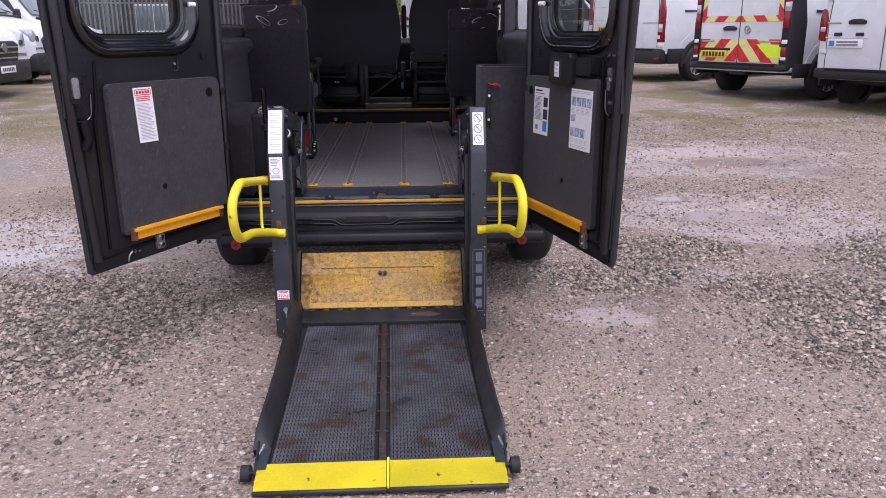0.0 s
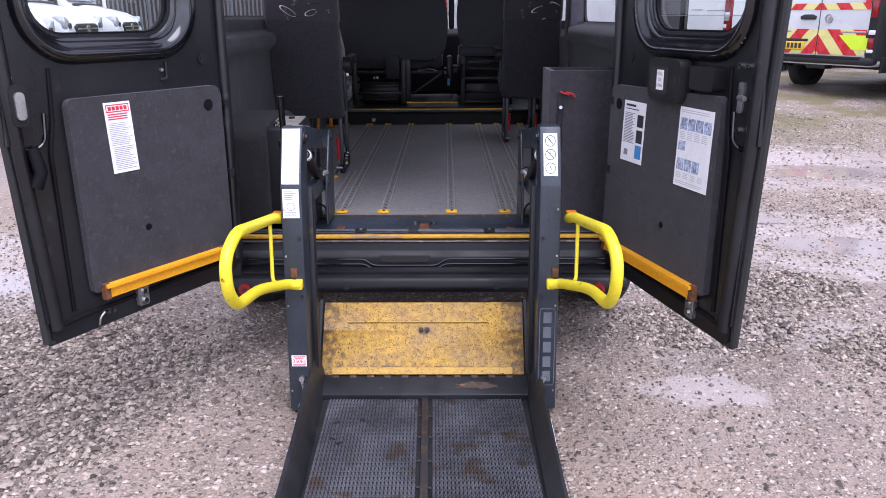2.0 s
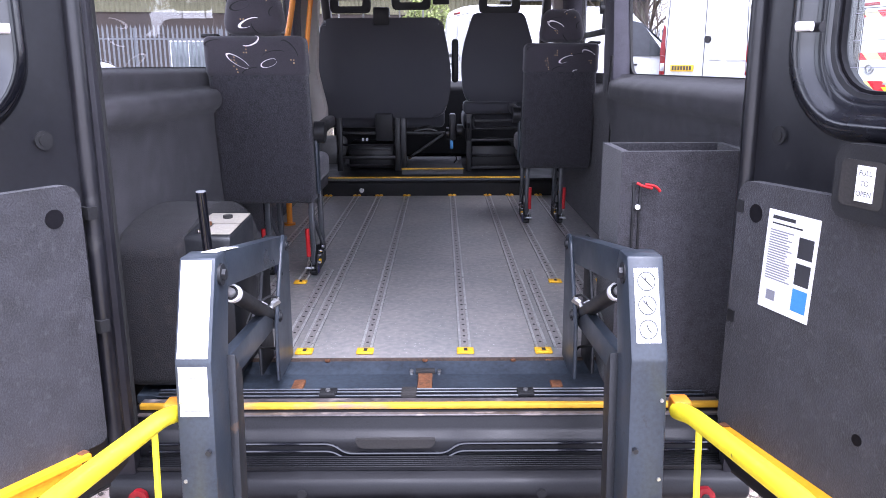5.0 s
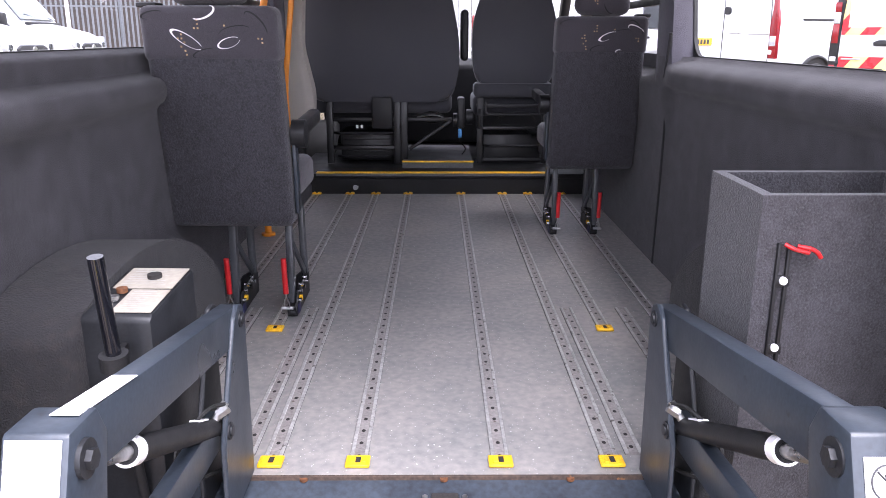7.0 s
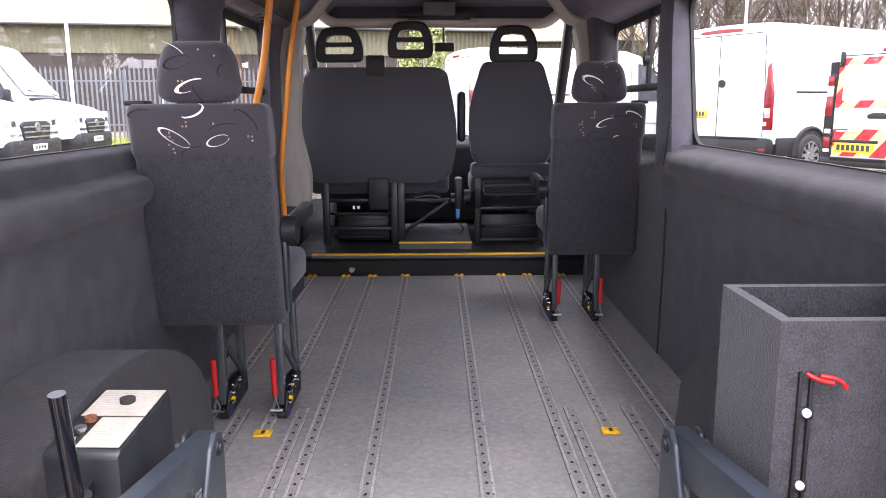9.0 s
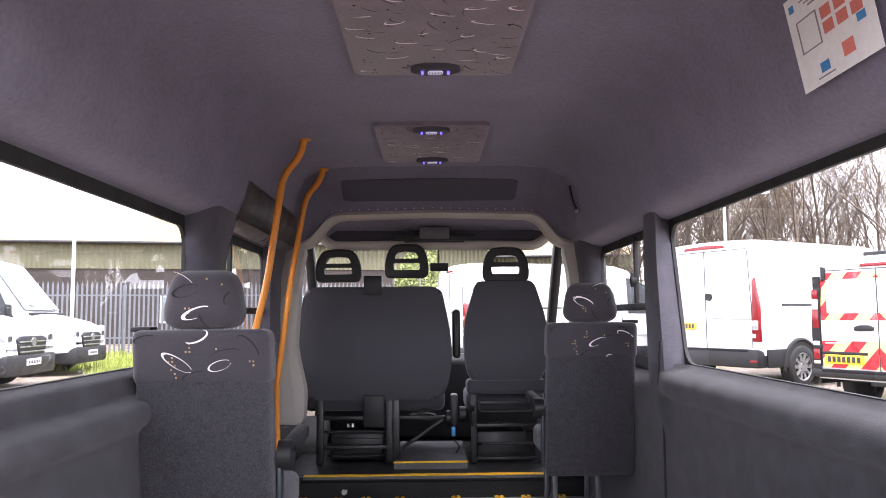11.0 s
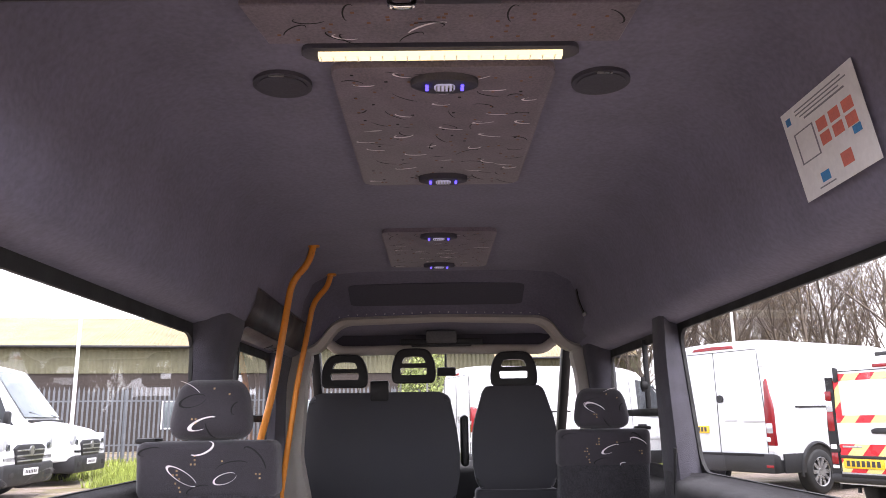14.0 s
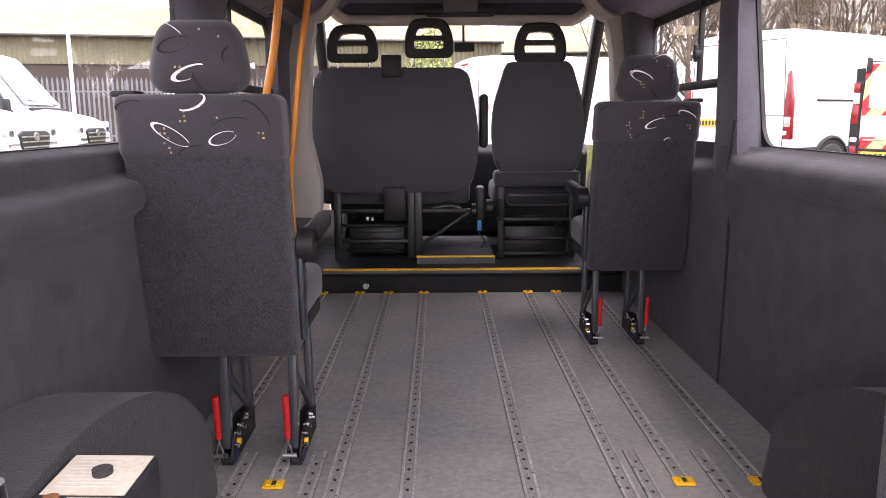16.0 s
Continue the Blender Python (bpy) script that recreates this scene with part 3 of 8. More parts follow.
# ---- ground ----


def spaced(a, b, c, d, near, far):
    """Grid lines that lie close between b and c and open up outwards."""
    out = list(np.arange(b, c, near))
    s, v = near, c
    while v < d:
        out.append(v)
        s = min(s * 1.18, far)
        v += s
    out.append(d)
    s, v = near, b
    left = []
    while v > a:
        s = min(s * 1.18, far)
        v -= s
        left.append(v)
    left[-1] = a
    return left[::-1] + out


def build_ground():
    xs, ys = spaced(-400, -2.7, 3.9, 400, 0.04, 40), spaced(-400, -4.2, 3.6, 500, 0.04, 40)
    verts = []
    for y in ys:
        for x in xs:
            verts.append((x, y, ground_full(x, y)))
    w = len(xs)
    faces = [(j * w + i, j * w + i + 1, (j + 1) * w + i + 1, (j + 1) * w + i) for j in range(len(ys) - 1) for i in range(w - 1)]
    return tagged(raw("ground", verts, faces, M_GROUND, smooth=True), "wet stony gravel yard with muddy patches and weeds", "ground", kind="structure")


build_ground()


# ---- the minibus ----
van = thing("minibus", "black converted wheelchair minibus with both rear doors open", "minibus")

# inner lining profile of a side: half width and height
SIDE_LOW_R = [(0.905, F), (0.912, 0.95), (0.914, 1.15), (0.914, 1.245), (0.909, 1.297), (0.898, 1.312), (0.882, 1.323), (0.872, 1.340), (0.869, 1.358), (0.873, 1.378), (0.884, 1.394), (0.905, 1.406), (0.945, 1.417), (0.972, 1.425), (0.986, 1.438)]
SIDE_LOW_L = [(0.905, F), (0.912, 0.95), (0.914, 1.15), (0.914, 1.24), (0.909, 1.292), (0.897, 1.308), (0.880, 1.320), (0.869, 1.338), (0.866, 1.358), (0.870, 1.377), (0.884, 1.391), (0.934, 1.400), (0.942, 1.408), (0.946, 1.455), (0.952, 1.464), (0.970, 1.470), (0.986, 1.478)]
SIDE_TOP = [(0.985, 2.035), (0.93, 2.05), (0.865, 2.085), (0.83, 2.16), (0.795, 2.33), (0.745, 2.43), (0.65, 2.485), (0.45, 2.497), (0.0, 2.50)]
Y0, Y1 = -0.36, 3.28      # rear frame and cab arch
WIN_R = [(-0.34, 1.573, 1.435, 2.035), (1.90, 3.02, 1.38, 2.02)]
WIN_L = [(-0.34, 1.505, 1.475, 2.02), (1.80, 2.90, 1.40, 2.02)]


def side_lining(s, wins, name):
    """Lower carpeted wall with its ledge, pillars between the windows, and the curved cove above them."""
    bm = BM()
    b1 = wins[0][1]
    ys = [Y0 + (b1 - 0.10 - Y0) * i / 12 for i in range(12)] + [b1 - 0.10 + 0.02 * i for i in range(12)] + [b1 + 0.16 + (Y1 - b1 - 0.16) * i / 8 for i in range(9)]
    rows = []
    for y in ys:
        k = smoothstep(b1 - 0.08, b1 + 0.07, y)          # the ledge dies away into the pillar
        row = []
        for x, z in (SIDE_LOW_R if s > 0 else SIDE_LOW_L):
            flat = 0.914 - 0.026 * smoothstep(1.12, 1.31, z)
            if y > wins[1][0] - 0.02:
                flat += 0.098 * smoothstep(wins[1][2] - 0.055, wins[1][2], z)
            x = x + (flat - x) * k if z > 1.1 else x
            if s < 0:
                x = max(x, x + (0.972 - x) * smoothstep(1.70, 1.78, y))      # sliding door well
            row.append((s * x, y, z))
        rows.append(row)
    sheet(bm, rows)
    part(name + "_lower", bm, M_CARPET, van, "charcoal carpet-lined side wall with a padded ledge")
    # pillars
    lean = 0.155 if s > 0 else 0.0        # the first window's front edge leans forward
    edges = [Y0] + [v for w in wins for v in (w[0], w[1])] + [Y1]
    for a, b in zip(edges[::2], edges[1::2]):
        if b - a < 0.15:
            continue
        bm = BM()
        rows = []
        for k in range(15):
            t = k / 14
            z = 1.334 + 0.752 * t
            up = smoothstep(1.72, 2.09, z) ** 2.5
            foot = 0.05 * (1 - t) ** 4
            fl, ff = foot + 0.03 * up, foot + (0.10 if s < 0 else 0.03) * up
            face = (0.889 if s > 0 or b < Y1 else 0.945) - 0.022 * up
            if s > 0 and 0 < a < 1.7:
                rear, inner, fore = a + lean * (z - wins[0][2]) / (wins[0][3] - wins[0][2]), 1.555 + 0.105 * t, 1.78 + 0.05 * t
                face = 0.889 + 0.012 * up
                rows.append([(0.985, rear - 0.002, z), (0.950, rear - 0.012, z), (face + 0.012, inner + 0.006, z), (face, inner + 0.032, z), (face, fore - 0.032, z), (face + 0.016, fore + 0.004, z), (0.945, b - 0.008 + ff, z), (0.985, b + ff + 0.002, z)])
                continue
            rows.append([(s * 0.985, a - fl - 0.002, z), (s * (0.945 - 0.03 * up), a + 0.008 - fl, z), (s * (face + 0.018), a + 0.035 - fl, z), (s * face, a + 0.075 - fl * 0.9, z), (s * face, b - 0.075 + ff * 0.9, z), (s * (face + 0.018), b - 0.035 + ff, z), (s * (0.945 - 0.03 * up), b - 0.008 + ff, z), (s * 0.985, b + ff + 0.002, z)])
        sheet(bm, rows)
        part("pillar_trim", bm, M_PILLAR, van, "charcoal carpeted window pillar")
    # windows: rubber frame and pane
    for k, (a, b, z0, z1) in enumerate(wins):
        bm = BM()
        sl = lambda p: (p[0] + (lean * (p[1] - z0) / (z1 - z0) * (p[0] - a) / (b - a) if k == 0 else 0.0), p[1])
        fr = lambda p, t: (s * t, *sl(p))
        ring_panel(bm, rrect(a - 0.05, b + 0.05, z0 - 0.05, z1 + 0.05, 0.10), rrect(a + 0.008, b - 0.008, z0 + 0.006, z1 - 0.028, 0.075), fr, 0.986, 1.0)
        w = part("side_window", bm, M_RUBBER, van, "fixed side window in a black rubber seal")
        bm = BM()
        lo = rrect(a, b, z0, z1, 0.08)
        vs = [bm.verts.new((s * 0.991, *sl(p))) for p in lo]
        bm.faces.new(vs)
        g = part("pane", bm, M_GLASS, w)
        g.visible_shadow = False
        if k == 1:
            bm = BM()
            box(bm, s * 0.972, s * 0.996, a, b, 1.655, 1.69, 0.004)
            part("slider_rail", bm, M_BLACK_PLASTIC, w)
            bm = BM()
            box(bm, s * 0.972, s * 0.994, a + 0.34, a + 0.36, 1.69, z1, 0.003)
            part("slider_stile", bm, M_BLACK_PLASTIC, w)
            bm = BM()
            rod(bm, (s * 0.955, a + 0.35, 1.80), (s * 0.98, a + 0.35, 1.80), 0.022)
            box(bm, s * 0.955, s * 0.975, a + 0.342, a + 0.358, 1.77, 1.84, 0.003)
            part("window_latch", bm, M_BLACK_PLASTIC, w, "round black window catch")


side_lining(1, WIN_R, "wall_right")
side_lining(-1, WIN_L, "wall_left")

# raised joint where the wheel-arch panel meets the next one
for s, y in ((1, 1.632), (-1, 1.62)):
    bm = BM()
    tube(bm, [(s * 0.9065, y + 0.006, F), (s * 0.9115, y + 0.004, 0.95), (s * 0.912, y, 1.30), (s * 0.890, y - 0.02, 1.36), (s * 0.893, y - 0.05, 1.53)], 0.0075, 8)
    part("panel_joint", bm, M_FELT, van, "stitched joint in the carpet lining")

# headlining with its coves
bm = BM()
ys = [Y0 - 0.01] + [Y0 + 0.02 + (Y1 - Y0 - 0.02) * i / 20 for i in range(21)]
prof = [(x, z) for x, z in SIDE_TOP] + [(-x, z) for x, z in SIDE_TOP[-2::-1]]
sheet(bm, [[(x, y, z) for x, z in prof] for y in ys])
part("headlining", bm, M_CEIL, van, "charcoal carpet headlining curved down to the windows")

# outer skin: sides, roof, nose
def outer_x(z):
    return 1.015 - 0.10 * smoothstep(1.9, 2.65, z) - 0.03 * smoothstep(0.9, 0.3, z)


for s, wins in ((1, WIN_R), (-1, WIN_L)):
    for a, b, z0, z1 in [(Y0 - 0.14, Y1 + 1.75, 0.36, 1.33), (Y0 - 0.14, Y1 + 0.55, 2.09, 2.42)] + [(p, q, 1.33, 2.09) for p, q in zip([Y0 - 0.14, wins[0][1] + (0.205 if s > 0 else 0.05), wins[1][1] + 0.05], [wins[0][0] - 0.05, wins[1][0] - 0.05, Y1 + 0.10])]:
        bm = BM()
        n = 4
        zs = [z0 + (z1 - z0) * i / n for i in range(n + 1)]
        sheet(bm, [[(s * outer_x(z), y, z) for z in zs] for y in (a, (a + b) / 2, b)], 0.012)
        part("body_side", bm, M_BLACK_PAINT, van)
bm = BM()
rp = [(0.93, 2.42), (0.90, 2.52), (0.80, 2.58), (0.5, 2.61), (0, 2.62)]
rp = rp + [(-x, z) for x, z in rp[-2::-1]]
sheet(bm, [[(x, y, z) for x, z in rp] for y in (Y0 - 0.14, 1.5, Y1 + 0.10)] + [[(x * 0.97, Y1 + 0.55, z - 0.14) for x, z in rp]], 0.015)
part("roof", bm, M_BLACK_PAINT, van)
# windscreen, its posts, scuttle and bonnet
bm = BM()
sheet(bm, [[(x, Y1 + 0.52 - 0.05 * abs(x), 2.17) for x in (-0.82, -0.4, 0, 0.4, 0.82)], [(x * 1.08, Y1 + 1.62 - 0.16 * x * x, 1.32) for x in (-0.82, -0.4, 0, 0.4, 0.82)]])
w = part("windscreen", bm, M_GLASS, van, "large raked windscreen")
w.visible_shadow = False
for s in (1, -1):
    bm = BM()
    bar(bm, (s * 0.87, Y1 + 0.50, 2.20), (s * 0.93, Y1 + 1.52, 1.30), 0.09, 0.07, (s, 0, 0), 0.02)
    part("windscreen_post", bm, M_BLACK_PLASTIC, van)
    bm = BM()
    pts = [(Y1 + 0.12, 1.33), (Y1 + 1.45, 1.33), (Y1 + 0.62, 2.02), (Y1 + 0.12, 2.06)]
    bm.faces.new([bm.verts.new((s * 0.99, *p)) for p in pts])
    g = part("cab_door_window", bm, M_GLASS, van)
    g.visible_shadow = False
bm = BM()
prism(bm, [(Y1 + 1.30, 0.62), (Y1 + 2.3, 0.45), (Y1 + 2.35, 0.9), (Y1 + 2.05, 1.12), (Y1 + 1.60, 1.30), (Y1 + 1.30, 1.30)], "x", -0.92, 0.92, 0.06, 3)
part("bonnet", bm, M_BLACK_PAINT, van)
bm = BM()
prism(bm, [(Y1 + 0.95, 1.30), (Y1 + 1.02, 1.36), (Y1 + 1.45, 1.31), (Y1 + 1.45, 0.72), (Y1 + 1.10, 0.72), (Y1 + 1.02, 1.05)], "x", -0.90, 0.90, 0.03, 3)
part("dashboard", bm, M_BLACK_PLASTIC, van, "dark moulded dashboard")

# cab arch: beige rim, carpeted bulkhead above with the black shelf slot
arch_out = [(-0.985, 2.10), (-0.80, 2.10), (-0.66, 2.285), (0.0, 2.30), (0.66, 2.285), (0.80, 2.10), (0.985, 2.10)]
arch_in = [(-0.985, 2.06), (-0.765, 2.06), (-0.635, 2.245), (0.0, 2.262), (0.635, 2.245), (0.765, 2.06), (0.985, 2.06)]
def round2(pts, r=0.08):
    return [(p.x, p.z) for p in fillet([(x, 0, z) for x, z in pts], r, 5)]
bm = BM()
a, b = round2(arch_out), round2(arch_in)
sheet(bm, [[(x, Y1 - 0.012, z) for x, z in a], [(x, Y1 - 0.03, (z + q) / 2) for (x, z), (_, q) in zip(a, b)], [(x, Y1 - 0.005, z) for x, z in b], [(x, Y1 + 0.10, z) for x, z in b]])
part("cab_arch_trim", bm, M_BEIGE, van, "pale grey moulded cab arch trim")
bm = BM()
def ceil_at(x):
    pts = sorted(prof)
    return float(np.interp(x, [p[0] for p in pts], [p[1] for p in pts]))
def bulk(x, t, k=0.0):
    """Sloping carpeted panel from the headlining down to the arch, t from 0 at the arch to 1 at the roof."""
    lo, hi = float(np.interp(x, [p[0] for p in a], [p[1] for p in a])), ceil_at(x) + 0.004
    return (x, Y1 - 0.42 * max(0.0, t) ** 1.5 - k * 0.3, lo + (max(hi, lo) - lo) * t - k)
xs = sorted({round(x, 3) for x, _ in a})
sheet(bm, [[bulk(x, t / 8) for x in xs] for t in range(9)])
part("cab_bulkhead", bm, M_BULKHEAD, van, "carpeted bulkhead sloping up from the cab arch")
bm = BM()
ru = rrect(-0.56, 0.50, 0.30, 0.76, 0.06, 4)
n_ru = len(ru)
top_v, low_v = [bm.verts.new(bulk(x, t, 0.004)) for x, t in ru], [bm.verts.new(bulk(x, t, -0.004)) for x, t in ru]
bm.faces.new(top_v)
for k in range(n_ru):
    bm.faces.new((top_v[k], top_v[(k + 1) % n_ru], low_v[(k + 1) % n_ru], low_v[k]))
part("bulkhead_panel", bm, M_CEIL_DARK, van, "dark cloth panel on the bulkhead")
for k in range(23):
    bm = BM()
    c = Vector(bulk(-0.64 + 0.057 * k, 0.07))
    rod(bm, c, c + Vector((0, -0.004, -0.002)), 0.0045, 8)
    part("stud", bm, M_STEEL, van)
bm = BM()
sheet(bm, [[(-0.92, Y1 + 0.09, 2.06), (-0.70, Y1 + 0.09, 2.26), (0.70, Y1 + 0.09, 2.26), (0.92, Y1 + 0.09, 2.06)], [(-0.90, Y1 + 0.50, 2.16), (-0.65, Y1 + 0.50, 2.20), (0.65, Y1 + 0.50, 2.20), (0.90, Y1 + 0.50, 2.16)]])
part("cab_headlining", bm, M_CEIL, van)
bm = BM()
tube(bm, fillet([(-0.76, Y1 + 0.30, 2.17), (-0.68, Y1 + 0.32, 2.105), (0.0, Y1 + 0.34, 2.112), (0.68, Y1 + 0.32, 2.10), (0.76, Y1 + 0.30, 2.165)], 0.06, 5), 0.033, 12)
part("overhead_console_rim", bm, M_BEIGE, van, "pale grey lower rim of the cab overhead shelf")
bm = BM()
box(bm, -0.09, 0.09, Y1 + 0.28, Y1 + 0.40, 2.13, 2.21, 0.015)
box(bm, -0.20, 0.20, Y1 + 0.29, Y1 + 0.36, 2.125, 2.15, 0.008)
part("overhead_console", bm, M_HEADER, van, "dark grey console above the windscreen")
for s in (1, -1):
    bm = BM()
    pts = [(s * 0.985, 2.08), (s * 0.80, 2.08), (s * 0.835, 1.90), (s * 0.86, 1.45), (s * 0.80, 1.18), (s * 0.81, 0.98), (s * 0.985, 0.98)]
    prism(bm, round2(pts, 0.05), "y", Y1 - 0.02, Y1 + 0.10, 0.012)
    part("door_post_trim", bm, M_BEIGE, van, "pale grey moulded door post trim")

bm = BM()
sheet(bm, [[(x, Y1 + 0.36, 2.10 + 0.06 * abs(x / 0.8) ** 4) for x in (-0.80, -0.6, -0.3, 0, 0.3, 0.6, 0.80)], [(x, Y1 + 0.42, 2.29) for x in (-0.80, -0.6, -0.3, 0, 0.3, 0.6, 0.80)]])
part("cab_overhead_shelf", bm, M_FITTING, van, "dark open shelf above the windscreen")
# black gloss header of the sliding door
bm = BM()
hp = [(0.955, 2.043), (0.93, 2.05), (0.865, 2.085), (0.843, 2.13), (0.829, 2.165), (0.815, 2.235)]
sheet(bm, [[(-x + 0.004, y, z - 0.004) for x, z in hp] for y in (1.80, 2.4, 3.0, Y1 - 0.02)])
part("sliding_door_header", bm, M_HEADER, van, "black plastic header above the sliding door")
for x, z, r in ((0.812, 2.226, 0.0045), (0.824, 2.186, 0.0035)):
    bm = BM()
    tube(bm, [(-x, 1.84, z), (-x, Y1 - 0.04, z)], r, 8)
    part("header_groove", bm, M_FITTING, van)
# grey strip that paints in the bright reflection along the door top
bm = BM()
sheet(bm, [[(-0.945, y, 2.036), (-0.90, y, 2.050), (-0.872, y, 2.070)] for y in (1.86, 2.5, Y1 - 0.06)], 0.004)
part("door_top_frame", bm, M_DOOR_TOP, van, "upper edge of the sliding door with its reflection painted pale grey")
bm = BM()
tube(bm, [(-0.90, 1.82, 2.062), (-0.90, 3.2, 2.062)], 0.014, 8)
part("sliding_door_rail", bm, M_BLACK_PLASTIC, van)
# floor, its step up to the cab
bm = BM()
box(bm, -0.975, 0.915, -0.035, 3.19, F - 0.05, F)
part("floor", bm, M_FLOOR, van, "grey speckled vinyl floor with seat rails")
bm = BM()
box(bm, -0.88, 0.88, -0.044, -0.0355, F - 0.02, F + 0.0015, 0.001, 1)
part("floor_edge", bm, M_GRIME, van, "grimy brown floor edge strip")
bm = BM()
prism(bm, [(3.165, F - 0.03), (3.165, 0.655), (3.15, 0.665), (3.15, 0.69), (5.2, 0.69), (5.2, F - 0.03)], "x", -0.93, 0.93, 0.004)
part("cab_step", bm, M_BLACK_PLASTIC, van, "black step up to the cab floor")
bm = BM()
box(bm, -0.79, 0.665, 3.152, 3.20, 0.691, 0.697, 0.002)
part("step_nosing", bm, M_ORANGE_TAB, van, "yellow step nosing strip")
bm = BM()
box(bm, -0.79, 0.665, 3.146, 3.152, 0.676, 0.692, 0.001, 1)
part("nosing_lip", bm, M_CABMAT, van, "bare aluminium lip below the nosing")
bm = BM()
box(bm, -0.265, 0.20, 3.36, 3.385, 0.727, 0.736, 0.002)
part("cab_step_nosing", bm, M_ORANGE_TAB, van, "short yellow nosing between the cab seats")
bm = BM()
box(bm, -0.262, 0.197, 3.362, 4.2, 0.69, 0.7265)
part("cab_mat", bm, M_CABMAT, van)
bm = BM()
rod(bm, (-0.546, 3.165, 0.605), (-0.546, 3.135, 0.605), 0.016)
part("step_stud", bm, M_STEEL, van)


def floor_track(x, y0, y1, tab0=False, tab1=False):
    """An aluminium seat rail let into the floor: two lips, a slot and locking holes."""
    bm = BM()
    box(bm, x - 0.0185, x + 0.0185, y0, y1, F + 0.0005, F + 0.003)
    t = part("floor_track", bm, M_TRACK, van, "worn aluminium seat rail")
    for dx in (-0.0165, 0.0165):
        bm = BM()
        box(bm, x + dx - 0.0045, x + dx + 0.0045, y0, y1, F + 0.001, F + 0.006, 0.001, 1)
        part("rail_lip", bm, M_LIP, t, "bare aluminium lip")
        bm = BM()
        box(bm, x + dx * 1.25 - 0.0006, x + dx * 1.25 + 0.0006, y0, y1, F + 0.0002, F + 0.0024)
        part("dirt_joint", bm, M_HOLE, t)
    bm = BM()
    n = int((y1 - y0) / 0.06)
    for i in range(n):
        y = y0 + 0.03 + i * 0.06
        c = [bm.verts.new((x + 0.0052 * math.cos(k * math.pi / 4), y + 0.0075 * math.sin(k * math.pi / 4), F + 0.0042)) for k in range(8)]
        bm.faces.new(c)
    tagged(part("track_hole", bm, M_HOLE, t), kind="stuff")
    for on, y, d in ((tab0, y0, -1), (tab1, y1, 1)):
        if on:
            bm = BM()
            box(bm, x - 0.028, x + 0.028, y - 0.02, y + 0.025, F + 0.002, F + 0.010, 0.002, 1)
            for dx in (-0.012, 0.014):
                box(bm, x + dx - 0.006, x + dx + 0.006, y - 0.012, y + 0.010, F + 0.009, F + 0.014, 0.001, 1)
            tb = part("end_tab", bm, M_ORANGE_TAB, t, "yellow plastic rail end tab")
            bm = BM()
            box(bm, x - 0.005, x + 0.007, y - d * 0.004 - 0.012, y - d * 0.004 + 0.012, F + 0.0095, F + 0.0108)
            part("tab_slot", bm, M_HOLE, tb)


for x in (-0.42, -0.219, 0.112, 0.370):
    floor_track(x, 0.01, 3.15, True, True)
for x in (-0.790, -0.582, 0.530, 0.738):
    floor_track(x, 0.85, 3.15, True, True)
for x in (-0.690, -0.487, 0.432, 0.632):
    floor_track(x, 0.05, 1.06)

# inner wheel arches
for s in (1, -1):
    bm = BM()
    prof_a = [(max(-0.245, 0.10 + 0.72 * math.cos(radians(a))), F + 0.48 * math.sin(radians(a)) if a not in (0, 180) else F - 0.01) for a in range(0, 121, 8)] + [(-0.245, F - 0.01)]
    prism(bm, prof_a, "x", s * 0.714, s * 0.905, 0.03, 3)
    part("wheel_arch", bm, M_FELT, van, "carpeted rounded wheel arch")

# rear sill, step and bumper
bm = BM()
prism(bm, [(-0.034, F - 0.004), (-0.034, F - 0.06), (-0.24, F - 0.06), (-0.24, F - 0.035), (-0.10, F - 0.03)], "x", -0.88, 0.88, 0.002, 1)
part("sill_plate", bm, M_SILL, van, "scuffed blue-black steel sill plate with rust")
for x in (-0.335, -0.02, 0.265):
    bm = BM()
    rod(bm, (x, -0.045, F - 0.007), (x, -0.045, F - 0.001), 0.009, 12)
    part("sill_screw", bm, M_RUST, van)
bm = BM()
box(bm, -0.048, 0.012, -0.103, -0.078, F - 0.032, F - 0.017, 0.003)
part("sill_latch", bm, M_HOLE, van, "small black latch in the sill plate")
for x in (-0.062, 0.026):
    for y in (-0.085, -0.098):
        bm = BM()
        rod(bm, (x, y, F - 0.034), (x, y, F - 0.021), 0.006, 10)
        part("latch_screw", bm, M_STEEL, van)
bm = BM()
box(bm, -0.80, 0.80, -0.30, -0.245, F - 0.06, F - 0.014, 0.006)
chn = part("sill_channel", bm, M_BUMPER, van, "black sill channel")
for y in (-0.298, -0.272, -0.252):
    bm = BM()
    tube(bm, [(-0.80, y, F - 0.014), (0.80, y, F - 0.014)], 0.0035, 6)
    part("channel_bead", bm, M_SILL, chn)
for x in (-0.30, 0.28):
    bm = BM()
    box(bm, x - 0.025, x + 0.025, -0.302, -0.258, F - 0.02, F - 0.004, 0.004)
    cl = part("channel_clamp", bm, M_BLACK_PLASTIC, chn)
    bm = BM()
    rod(bm, (x, -0.282, F - 0.005), (x, -0.282, F + 0.001), 0.007, 10)
    part("clamp_bolt", bm, M_STEEL, cl)
bm = BM()
box(bm, -0.085, -0.04, -0.303, -0.244, F - 0.03, F - 0.008, 0.003)
part("channel_notch", bm, M_HOLE, chn)
for x, w, yb in ((-0.405, 0.035, -0.15), (0.385, 0.035, -0.16), (-0.018, 0.045, -0.104)):
    bm = BM()
    box(bm, x - w / 2, x + w / 2, -0.24, yb, F - 0.036, F - 0.024, 0.003)
    part("sill_bracket", bm, M_RUST, van, "rusty brown steel bracket")
bm = BM()
